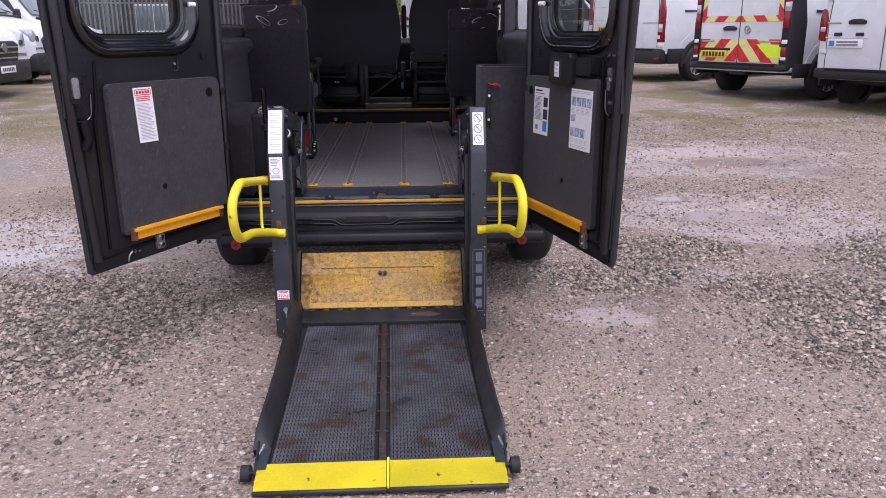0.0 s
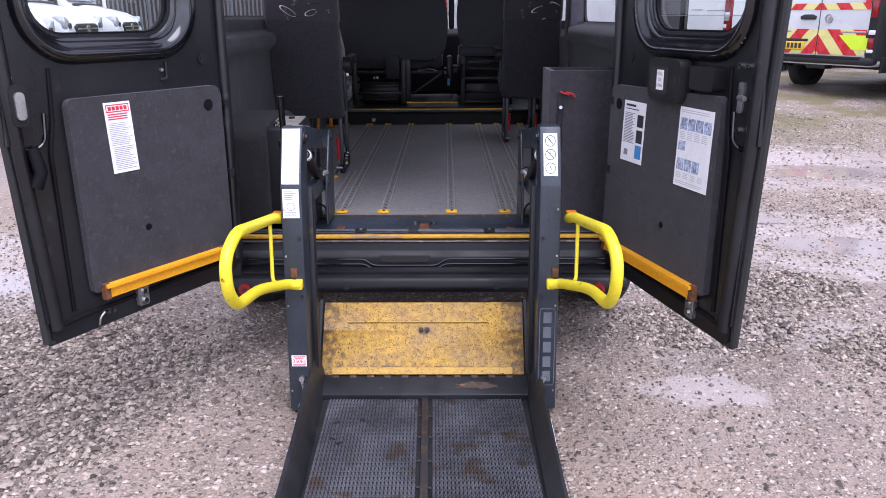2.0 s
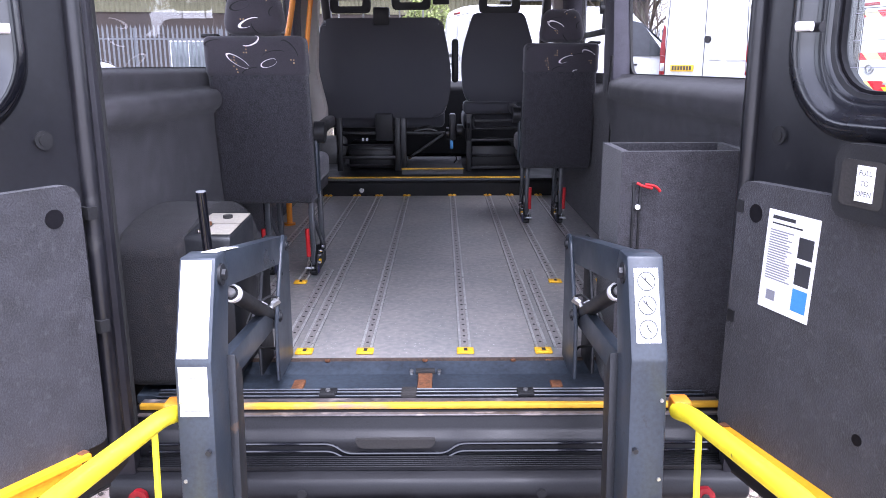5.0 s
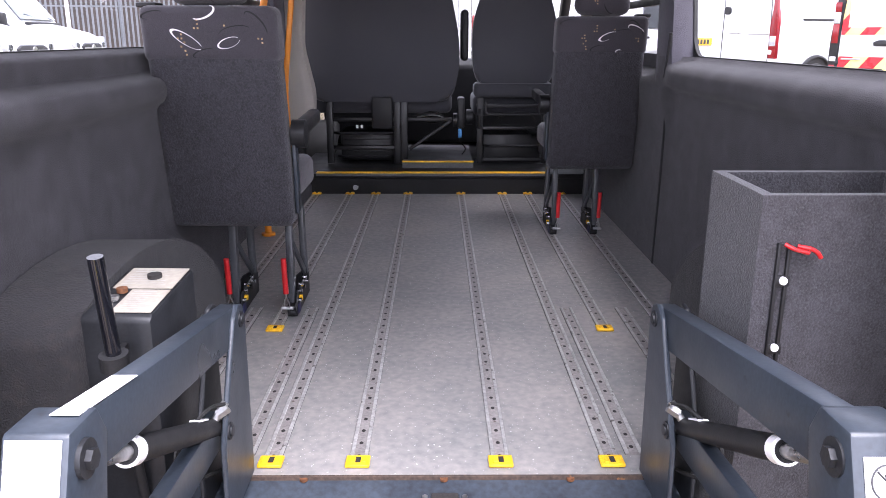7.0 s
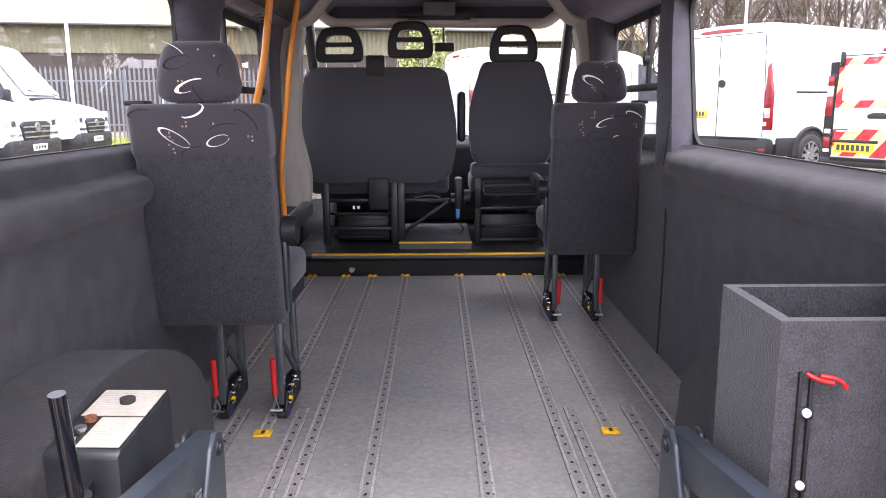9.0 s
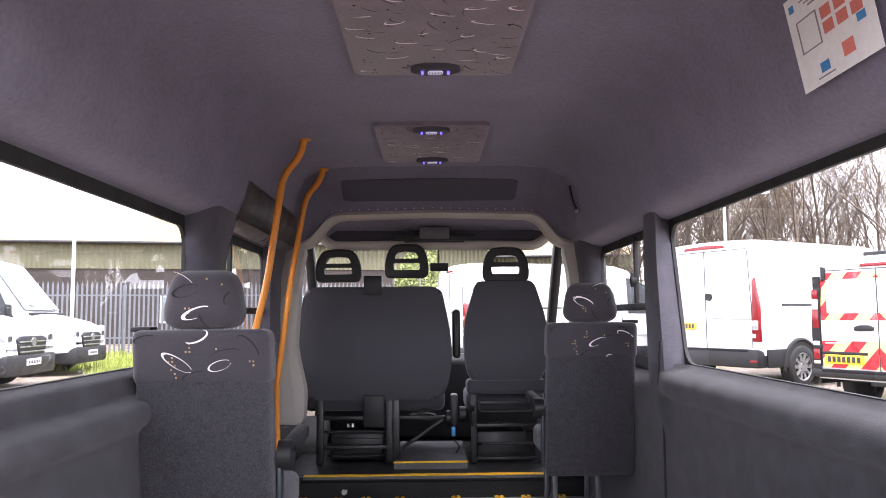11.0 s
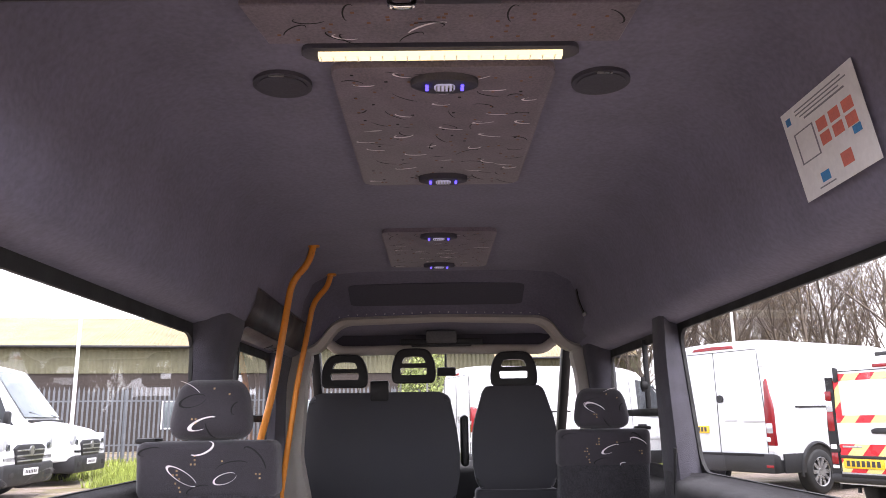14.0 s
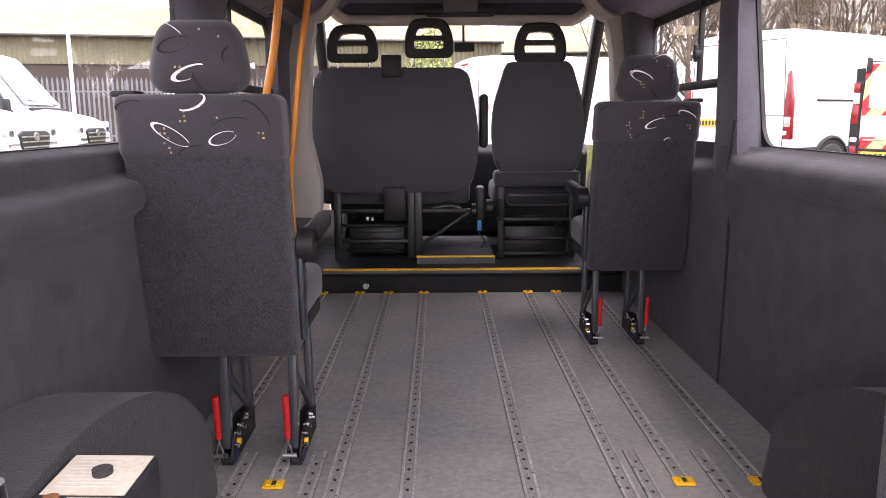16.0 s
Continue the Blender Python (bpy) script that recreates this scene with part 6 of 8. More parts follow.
def motifs(name, parent, marks, onto, material):
    """Printed crescents on a cloth face: (x, y, length, height, turn, sweep, width)."""
    bm = BM()
    for x, y, a, b, turn, sweep, w in marks:
        c, s = math.cos(radians(turn)), math.sin(radians(turn))
        n = max(8, int(sweep / 14))
        prev = None
        for k in range(n + 1):
            t = k / n
            ang = radians(20 + sweep * t)
            ww = w * (0.25 + 0.75 * math.sin(math.pi * min(1, t * 1.15)))
            pair = []
            for g in (1.0, 1.0 - ww):
                px, py = a * g * math.cos(ang), b * g * math.sin(ang)
                pair.append(bm.verts.new(onto(x + px * c - py * s, y + px * s + py * c)))
            if prev:
                bm.faces.new((prev[0], pair[0], pair[1], prev[1]))
            prev = pair
    return tagged(part(name, bm, material, parent, smooth=0), kind="stuff")


def dots(name, parent, pts, size, onto, material):
    bm = BM()
    for x, y in pts:
        bm.faces.new([bm.verts.new(onto(x + dx * size, y + dy * size)) for dx, dy in ((-1, -1), (1, -1), (1, 1), (-1, 1))])
    return tagged(part(name, bm, material, parent, smooth=0), kind="stuff")


# ---- passenger seats ----


def cushion(bm, x0, x1, y0, y1, z0, z1, bev, seg=4, taper=0.0, lean=0.0):
    """A soft block: rounded edges, narrower or leaning towards the top."""
    tmp = bmesh.new()
    box(tmp, x0, x1, y0, y1, z0, z1, bev, seg)
    cx = (x0 + x1) / 2
    vm = {}
    for v in tmp.verts:
        t = (v.co.z - z0) / (z1 - z0)
        vm[v] = bm.verts.new((cx + (v.co.x - cx) * (1 - taper * t), v.co.y + lean * t, v.co.z))
    for f in tmp.faces:
        bm.faces.new([vm[v] for v in f.verts])
    tmp.free()
    return bm


def passenger_seat(legs, arm_side, label, other=False):
    """A single forward-facing seat on two floor-lock legs. Origin on the floor below the back."""
    seat = thing("passenger_seat", label, "seat", "passenger seats")
    w = 0.205
    bm = BM()
    cushion(bm, -w, w, 0.12, 0.235, 0.338, 1.035, 0.028, 4, 0.03, -0.12)
    back = part("backrest", bm, M_SEAT, seat, "charcoal moquette backrest")
    bm = BM()
    cushion(bm, -w - 0.001, w + 0.001, 0.0235, 0.1465, 0.875, 1.042, 0.026, 4, 0.01, -0.0285)
    band = part("backrest_band", bm, M_SEAT_PAT, back, "printed moquette shoulder band")
    bm = BM()
    cushion(bm, -0.133, 0.133, 0.0, 0.115, 1.045, 1.222, 0.055, 6, 0.24, 0.012)
    hr = part("headrest", bm, M_SEAT_PAT, seat, "printed moquette headrest")
    onto = lambda x, z: (x, 0.0235 - 0.0285 * (z - 0.875) / 0.167 - 0.0015, z)
    onto_h = lambda x, z: (x, -0.0018 + 0.012 * (z - 1.045) / 0.18, z)
    W = [(-0.068, 0.945, 0.052, 0.016, -32, 330, 0.16), (0.058, 0.935, 0.036, 0.015, 18, 330, 0.16), (-0.008, 1.022, 0.038, 0.018, 200, 200, 0.3)]
    H = [(-0.012, 1.092, 0.045, 0.016, 20, 250, 0.35), (-0.06, 1.195, 0.04, 0.012, -28, 120, 0.12)]
    if other:
        W = [(0.022, 0.955, 0.044, 0.015, 22, 250, 0.28), (0.145, 0.985, 0.040, 0.016, -25, 190, 0.28), (0.075, 0.892, 0.014, 0.007, 10, 200, 0.5)]
        H = [(-0.040, 1.135, 0.050, 0.020, -22, 260, 0.30), (0.03, 1.205, 0.035, 0.010, 20, 120, 0.2)]
    motifs("white_print", back, W, onto, M_MOTIF_W)
    K = [(0.145, 0.99, 0.045, 0.02, -50, 180, 0.25), (-0.16, 1.015, 0.035, 0.012, 10, 220, 0.3), (-0.02, 0.905, 0.035, 0.012, 15, 200, 0.3), (0.08, 0.965, 0.05, 0.02, 10, 150, 0.15)]
    motifs("black_print", back, K, onto, M_MOTIF_K)
    motifs("white_print", hr, H, onto_h, M_MOTIF_W)
    motifs("black_print", hr, [(-0.045, 1.158, 0.042, 0.018, 15, 320, 0.2), (0.02, 1.075, 0.03, 0.016, 130, 140, 0.3), (0.085, 1.135, 0.02, 0.015, 60, 180, 0.3)], onto_h, M_MOTIF_K)
    r = random.Random(3)
    def clusters(n, xa, xb, za, zb):
        out = []
        for _ in range(n):
            cx, cz = r.uniform(xa, xb), r.uniform(za, zb)
            out += [(cx + 0.011 * i, cz + 0.012 * j) for i in range(2) for j in range(3) if r.random() < 0.5]
        return out
    dots("orange_print", back, clusters(6, -0.17, 0.16, 0.885, 1.0), 0.0027, onto, M_MOTIF_DOT)
    dots("orange_print", hr, clusters(3, -0.09, 0.075, 1.075, 1.18), 0.0027, onto_h, M_MOTIF_DOT)
    bm = BM()
    cushion(bm, -w, w, 0.19, 0.60, 0.40, 0.52, 0.035, 4)
    part("seat_cushion", bm, M_SEAT_PAT, seat, "printed moquette seat cushion")
    bm = BM()
    box(bm, -w + 0.01, w - 0.01, 0.18, 0.58, 0.355, 0.405, 0.01)
    part("seat_pan", bm, M_BLACK_PLASTIC, seat)
    bm = BM()
    box(bm, -w - 0.012, -w + 0.05, 0.03, 0.10, 1.036, 1.052, 0.006)
    part("belt_guide", bm, M_BLACK_PLASTIC, seat)
    # armrest towards the aisle
    bm = BM()
    ax = arm_side * (w + 0.024)
    rod(bm, (ax - 0.022, 0.17, 0.645), (ax + 0.022, 0.17, 0.645), 0.047, 20)
    bar(bm, (ax, 0.17, 0.66), (ax, 0.50, 0.672), 0.044, 0.05, (0, 0, 1), 0.012)
    part("armrest", bm, M_BLACK_PLASTIC, seat, "black padded armrest")
    bm = BM()
    bar(bm, (arm_side * (w + 0.008), 0.18, 0.38), (arm_side * (w + 0.008), 0.16, 0.64), 0.012, 0.05, (0, 1, 0), 0.003)
    part("armrest_bracket", bm, M_LIFT, seat)
    d = arm_side          # bolts face the aisle, levers the wall
    for lx in legs:
        bm = BM()
        bar(bm, (lx, 0.195, 0.05), (lx, 0.215, 0.385), 0.024, 0.034, (0, 1, 0), 0.003)
        bar(bm, (lx + d * 0.012, 0.41, 0.05), (lx + d * 0.008, 0.40, 0.36), 0.022, 0.034, (0, 1, 0), 0.003)
        bar(bm, (lx + d * 0.008, 0.21, 0.26), (lx + d * 0.014, 0.405, 0.09), 0.010, 0.026, (0, 0, 1), 0.003)
        leg = part("leg", bm, M_LEG, seat, "grey enamelled steel seat leg")
        bm = BM()
        for dx in (-0.014, 0.014):
            prism(bm, [(0.165, 0.008), (0.160, 0.040), (0.190, 0.085), (0.33, 0.105), (0.43, 0.090), (0.43, 0.012)], "x", lx + d * 0.006 + dx - 0.003, lx + d * 0.006 + dx + 0.003, 0.001, 1)
        rod(bm, (lx - 0.012 + d * 0.006, 0.178, 0.018), (lx + 0.012 + d * 0.006, 0.178, 0.018), 0.014, 12)
        lock = part("floor_lock", bm, M_BLACK_PLASTIC, leg, "black floor lock with bright bolts")
        for yy, zz in ((0.185, 0.060), (0.205, 0.088), (0.235, 0.102), (0.265, 0.085), (0.30, 0.108), (0.33, 0.085)):
            bm = BM()
            rod(bm, (lx + d * 0.020, yy, zz), (lx + d * 0.036, yy, zz), 0.0075, 8)
            part("lock_bolt", bm, M_CHROME, leg)
        bm = BM()
        rod(bm, (lx + d * 0.022, 0.215, 0.060), (lx + d * 0.034, 0.215, 0.060), 0.010, 10)
        part("lock_cap", bm, M_ORANGE_TAB, leg, "small yellow cap")
        bm = BM()
        box(bm, lx + d * 0.0235, lx + d * 0.026, 0.180, 0.215, 0.012, 0.045)
        part("lock_label", bm, M_LABEL_BLUE, leg, "small dark blue label")
        bm = BM()
        for q in (-0.009, 0.009):
            tube(bm, [(lx - d * 0.010 + q, 0.160, 0.035), (lx - d * 0.010 + q * 0.9, 0.150, 0.062), (lx - d * 0.010, 0.146, 0.085), (lx - d * 0.010, 0.144, 0.105)], 0.0026, 6)
        rod(bm, (lx - d * 0.010 - 0.020, 0.160, 0.040), (lx - d * 0.010 + 0.020, 0.160, 0.040), 0.0065, 8)
        part("lever_stem", bm, M_STEEL, leg, "forked wire lever stem")
        bm = BM()
        tube(bm, [(lx - d * 0.010, 0.145, 0.098), (lx - d * 0.011, 0.138, 0.225)], 0.0095, 10)
        part("lock_lever", bm, M_RED, leg, "red plastic lock lever")
    return seat


s1 = passenger_seat((-0.024, 0.170), 1, "charcoal moquette passenger seat with printed headrest, floor-locked to rails")
s1.matrix_world = pose(-0.718, 0.80, F)
s2 = passenger_seat((-0.155, 0.045), -1, "charcoal passenger seat with printed band, beside the carpeted wall", True)
s2.matrix_world = pose(0.700, 1.95, F)
for o in s2.children:
    if o.name.startswith("belt_guide"):
        o.location.x = 0.37

# ---- cab seats ----


def seat_outline(hw, z0, z1, waist, shoulder, k=0.10):
    """Outline of a seat back, wide in the middle and narrower at the shoulders."""
    pts = [(-hw * 0.90, z0), (hw * 0.90, z0), (hw, z0 + (z1 - z0) * 0.35), (hw * 0.97, z0 + (z1 - z0) * 0.62), (hw * shoulder, z1 - 0.03), (hw * shoulder * 0.86, z1), (-hw * shoulder * 0.86, z1), (-hw * shoulder, z1 - 0.03), (-hw * 0.97, z0 + (z1 - z0) * 0.62), (-hw, z0 + (z1 - z0) * 0.35)]
    q = fillet([(x, 0, z) for x, z in pts + pts[:2]], k, 5)
    return [(p.x, p.z) for p in q[1:-1]]


def slab_with_holes(bm, outer, holes, y0, y1):
    """An upright slab in the x-z plane with openings through it."""
    loops = [outer] + holes
    ends = []
    for y in (y0, y1):
        rings = [[bm.verts.new((x, y, z)) for x, z in lp] for lp in loops]
        es = [bm.edges.new((rg[i], rg[(i + 1) % len(rg)])) for rg in rings for i in range(len(rg))]
        bmesh.ops.triangle_fill(bm, edges=es, use_beauty=True)
        ends.append(rings)
    for ra, rb_ in zip(*ends):
        for i in range(len(ra)):
            j = (i + 1) % len(ra)
            bm.faces.new((ra[i], ra[j], rb_[j], rb_[i]))
    return bm


def slotted_headrest(parent, cx, y, z0, hw, h):
    """A hard headrest with two openings, on two steel stalks."""
    def rounded(pts, r):
        q = fillet([(cx + x, 0, z0 + z) for x, z in pts + pts[:2]], r, 4)
        return [(p.x, p.z) for p in q[1:-1]]
    outer = rounded([(-hw * 0.95, 0), (hw * 0.95, 0), (hw, h * 0.30), (hw * 0.92, h * 0.66), (hw * 0.66, h * 0.97), (0, h), (-hw * 0.66, h * 0.97), (-hw * 0.92, h * 0.66), (-hw, h * 0.30)], 0.035)
    low = rounded([(-hw * 0.60, h * 0.22), (hw * 0.60, h * 0.22), (hw * 0.62, h * 0.44), (-hw * 0.62, h * 0.44)], 0.012)
    high = rounded([(-hw * 0.58, h * 0.57), (hw * 0.58, h * 0.57), (hw * 0.44, h * 0.76), (0, h * 0.79), (-hw * 0.44, h * 0.76)], 0.014)
    bm = BM()
    slab_with_holes(bm, outer, [low, high], y, y + 0.06)
    hrest = part("headrest", bm, M_BLACK_PLASTIC, parent, "black slotted headrest")
    bm = BM()
    tube(bm, [(x, y + 0.002, z) for x, z in outer + outer[:1]], 0.007, 6, False)
    part("headrest_rim", bm, M_BLACK_PLASTIC, hrest)
    for dx in (-hw * 0.62, hw * 0.62):
        bm = BM()
        rod(bm, (cx + dx, y + 0.03, z0 - 0.08), (cx + dx, y + 0.03, z0 + 0.01), 0.006, 8)
        part("headrest_stalk", bm, M_STEEL, hrest)


bench = thing("double_passenger_seat", "black cloth double cab seat with two slotted headrests", "seat")
bm = BM()
prism(bm, [(x - 0.40, z) for x, z in seat_outline(0.513, 1.10, 1.83, 1, 0.87)], "y", 3.50, 3.62, 0.03, 4)
part("backrest", bm, M_SEAT_CAB, bench, "black cloth double backrest")
slotted_headrest(bench, -0.632, 3.53, 1.868, 0.148, 0.205)
slotted_headrest(bench, -0.184, 3.53, 1.892, 0.140, 0.215)
bm = BM()
box(bm, -0.463, -0.345, 3.485, 3.60, 1.775, 1.905, 0.012)
part("belt_tower", bm, M_BLACK_PLASTIC, bench, "black seat belt tower")
bm = BM()
box(bm, -0.463, -0.330, 3.47, 3.52, 0.93, 1.135, 0.012)
part("belt_reel_cover", bm, M_BLACK_PLASTIC, bench)
bm = BM()
box(bm, -0.86, 0.06, 3.58, 4.05, 1.02, 1.16, 0.04, 4)
part("seat_cushion", bm, M_SEAT_CAB, bench)
for x in (-0.745, -0.30, -0.255):
    bm = BM()
    bar(bm, (x, 3.53, 0.695), (x, 3.53, 1.10), 0.045, 0.035, (0, 1, 0), 0.005)
    part("leg", bm, M_FRAME, bench)
for z, x0, x1 in ((0.985, -0.75, -0.26), (0.80, -0.75, -0.30), (0.985, -0.25, 0.06)):
    bm = BM()
    bar(bm, (x0, 3.53, z), (x1, 3.53, z), 0.025, 0.025, (0, 0, 1), 0.004)
    part("cross_rail", bm, M_FRAME, bench)
bm = BM()
bar(bm, (-0.22, 3.53, 0.79), (0.05, 3.53, 0.975), 0.02, 0.035, (0, 1, 0), 0.004)
part("seat_brace", bm, M_FRAME, bench)
bm = BM()
box(bm, -0.69, -0.34, 3.62, 3.95, 0.70, 0.90, 0.02)
for z in (0.76, 0.80, 0.84):
    box(bm, -0.67, -0.36, 3.612, 3.625, z, z + 0.012, 0.003)
part("battery_box", bm, M_FRAME, bench, "black box below the seat")
bm = BM()
tube(bm, fillet([(-0.20, 3.60, 1.0), (-0.05, 3.56, 1.04), (0.02, 3.58, 0.99), (-0.12, 3.57, 0.955), (-0.2, 3.6, 0.99)], 0.04), 0.006, 6)
tube(bm, fillet([(0.15, 3.6, 0.98), (0.10, 3.6, 0.85), (0.16, 3.62, 0.78), (0.13, 3.62, 0.74)], 0.05), 0.004, 6)
part("cable", bm, M_RUBBER, bench)
bm = BM()
box(bm, 0.095, 0.145, 3.50, 3.62, 0.93, 1.13, 0.015)
rod(bm, (0.07, 3.56, 0.98), (0.12, 3.56, 0.98), 0.045, 16)
part("recline_knob", bm, M_FRAME, bench)
bm = BM()
box(bm, 0.115, 0.165, 3.52, 3.72, 1.36, 1.68, 0.024, 4)
part("armrest", bm, M_BLACK_PLASTIC, bench, "folded-up black armrest")

driver = thing("driver_seat", "black cloth driver's seat with a slotted headrest", "seat")
bm = BM()
prism(bm, [(x + 0.46, z) for x, z in seat_outline(0.275, 1.20, 1.86, 1, 0.72)], "y", 3.50, 3.62, 0.03, 4)
part("backrest", bm, M_SEAT_CAB, driver)
bm = BM()
box(bm, 0.20, 0.72, 3.49, 3.66, 1.13, 1.225, 0.03, 4)
bar(bm, (0.21, 3.485, 1.215), (0.715, 3.485, 1.215), 0.012, 0.012)
part("back_lower", bm, M_SEAT_CAB, driver)
slotted_headrest(driver, 0.468, 3.53, 1.862, 0.150, 0.218)
bm = BM()
box(bm, 0.20, 0.72, 3.60, 4.06, 1.0, 1.14, 0.04, 4)
part("seat_cushion", bm, M_SEAT_CAB, driver)
for x in (0.245, 0.675):
    bm = BM()
    bar(bm, (x, 3.53, 0.695), (x, 3.53, 1.13), 0.04, 0.035, (0, 1, 0), 0.005)
    part("leg", bm, M_FRAME, driver)
for z in (1.075, 0.93, 0.72):
    bm = BM()
    bar(bm, (0.22, 3.53, z), (0.70, 3.53, z), 0.022, 0.022, (0, 0, 1), 0.003)
    part("cross_rail", bm, M_FRAME, driver)
bm = BM()
box(bm, 0.27, 0.66, 3.60, 3.95, 0.70, 0.88, 0.01)
part("seat_box", bm, M_FRAME, driver)
for x in (0.175, 0.715):
    bm = BM()
    rod(bm, (x - 0.02, 3.55, 1.0), (x + 0.02, 3.55, 1.0), 0.05, 16)
    part("recline_knob", bm, M_FRAME, driver)

# clutter below the cab seats
for x0, x1, z, y in ((-0.72, -0.30, 0.895, 3.56), (-0.70, -0.34, 0.735, 3.60), (0.27, 0.66, 0.805, 3.60)):
    bm = BM()
    tube(bm, [(x0, y, z), (x0 + 0.03, y - 0.03, z), (x1 - 0.03, y - 0.03, z), (x1, y, z)], 0.009, 8)
    part("slide_bar", bm, M_FRAME, bench if x1 < 0 else driver)
for x, z in ((-0.575, 0.925), (-0.545, 0.925)):
    bm = BM()
    box(bm, x, x + 0.016, 3.545, 3.556, z, z + 0.022, 0.002, 1)
    part("wiring_plug", bm, M_PAPER, bench)
for sd, x in ((1, 0.24), (-1, 0.70)):
    bm = BM()
    prism(bm, [(3.50, 0.93), (3.58, 0.90), (3.80, 0.92), (3.82, 1.05), (3.54, 1.09), (3.48, 1.02)], "x", x - 0.012, x + 0.012, 0.006, 2)
    part("side_plate", bm, M_FRAME, driver)
bm = BM()
tube(bm, fillet([(0.28, 3.52, 1.10), (0.28, 3.50, 1.02), (0.66, 3.50, 1.02), (0.66, 3.52, 1.10)], 0.03, 4), 0.008, 8)
part("adjuster_bar", bm, M_FRAME, driver)
bm = BM()
tube(bm, fillet([(0.36, 3.56, 0.99), (0.46, 3.52, 1.035), (0.58, 3.53, 1.03), (0.62, 3.56, 0.97)], 0.04), 0.005, 6)
tube(bm, fillet([(0.30, 3.57, 0.93), (0.42, 3.53, 0.955), (0.55, 3.55, 0.925), (0.60, 3.56, 0.86)], 0.04), 0.005, 6)
part("cable", bm, M_RUBBER, driver)
for k, (z, w_) in enumerate(((0.985, 0.02), (1.0, 0.018), (1.012, 0.016))):
    bm = BM()
    tube(bm, fillet([(-0.19 + 0.02 * k, 3.55, z), (-0.06, 3.51, z + 0.02), (0.04 - 0.02 * k, 3.54, z - 0.005), (-0.08, 3.56, z - 0.03), (-0.19 + 0.02 * k, 3.55, z)], 0.04), 0.005, 6)
    part("cable_loop", bm, M_STEEL if k == 1 else M_RUBBER, bench)
bm = BM()
box(bm, 0.10, 0.125, 3.48, 3.49, 0.87, 0.93, 0.003)
part("buckle_tab", bm, M_INK_B, bench)

# ---- fittings in the saloon ----
for name, pts, lab in (("grab_pole", [(-0.628, 2.13, 2.495), (-0.648, 2.13, 2.405), (-0.730, 2.13, 2.310), (-0.800, 2.13, 1.80), (-0.870, 2.13, 1.50), (-0.875, 2.13, 0.56)], "orange grab pole bent at the top"), ("grab_pole", [(-0.640, 2.86, 2.488), (-0.662, 2.88, 2.415), (-0.750, 2.93, 2.335), (-0.845, 3.0, 1.86), (-0.925, 3.0, 1.22), (-0.90, 3.0, 0.56)], "orange grab pole beside the cab")):
    t = thing(name, lab, "grab pole", "grab poles")
    bm = BM()
    tube(bm, fillet(pts, 0.10, 6), 0.0165, 14)
    part("pole", bm, M_ORANGE, t)
    bm = BM()
    p = Vector(pts[0])
    rod(bm, p + Vector((0, 0, -0.012)), p + Vector((0, 0, 0.004)), 0.03, 16)
    part("flange", bm, M_ORANGE, t)
    bm = BM()
    p = Vector(pts[-1])
    rod(bm, p, p + Vector((0, 0, 0.012)), 0.034, 16)
    part("foot_flange", bm, M_ORANGE, t)

# lift pump box with its labels and the lever tube
pump = thing("lift_pump_box", "black steel pump box with pale labels on its lid", "pump box")
m = pose(-0.637, -0.07, 0, 0, 0, -2)
bm = BM()
prism(bm, [(-0.125, F), (-0.125, 0.993), (-0.11, 1.003), (0.115, 1.023), (0.125, 1.013), (0.125, F)], "x", -0.078, 0.062, 0.008, 2, m)
part("case", bm, M_LIFT_DARK, pump)
def lid(x, y):
    return m @ Vector((x, y, 1.0040 + (y + 0.11) * 0.0889))
for k, (x0, x1, y0, y1) in enumerate(((-0.022, 0.057, -0.110, -0.003), (-0.066, 0.057, 0.004, 0.112))):
    bm = BM()
    v = [bm.verts.new(lid(x, y) + Vector((0, 0, h))) for h in (0.0, 0.0015) for x, y in ((x0, y0), (x1, y0), (x1, y1), (x0, y1))]
    for f in ((3, 2, 1, 0), (4, 5, 6, 7), (0, 1, 5, 4), (1, 2, 6, 5), (2, 3, 7, 6), (3, 0, 4, 7)):
        bm.faces.new([v[i] for i in f])
    lb = part("lid_label", bm, M_AGED_LABEL, pump, "pale instruction label")
    bars("text_bar", lambda x, y, a=(x0, x1, y0, y1): lid(a[0] + (a[1] - a[0]) * x, a[3] - (a[3] - a[2]) * y) + Vector((0, 0, 0.002)), text_lines(0.1, 0.9, 9, 0.1, 0.9, 0.12, 0.4), M_INK_PALE, lb)
for x, y, mt, nm in ((-0.038, -0.015, M_RUST, "release_button"), (-0.038, -0.055, M_STEEL, "valve"), (0.0, 0.06, M_HOLE, "oil_cap"), (-0.04, -0.09, M_CHROME, "valve")):
    bm = BM()
    rod(bm, lid(x, y), lid(x, y) + Vector((0, 0, 0.010)), 0.011 if nm != "oil_cap" else 0.015, 14)
    part(nm, bm, mt, pump)
bm = BM()
rod(bm, (-0.622, -0.26, 0.86), (-0.622, -0.30, 1.15), 0.0138, 16)
lever = part("lever_tube", bm, M_BLACK_PAINT, pump, "black pump lever tube")
bm = BM()
rod(bm, (-0.622, -0.20, 0.56), (-0.622, -0.262, 0.90), 0.010, 10)
rod(bm, (-0.622, -0.271, 0.93), (-0.622, -0.275, 0.96), 0.026, 16)
bar(bm, (-0.622, -0.27, 0.94), (-0.64, -0.15, 0.93), 0.012, 0.03)
part("lever_clip", bm, M_BLACK_PLASTIC, lever)

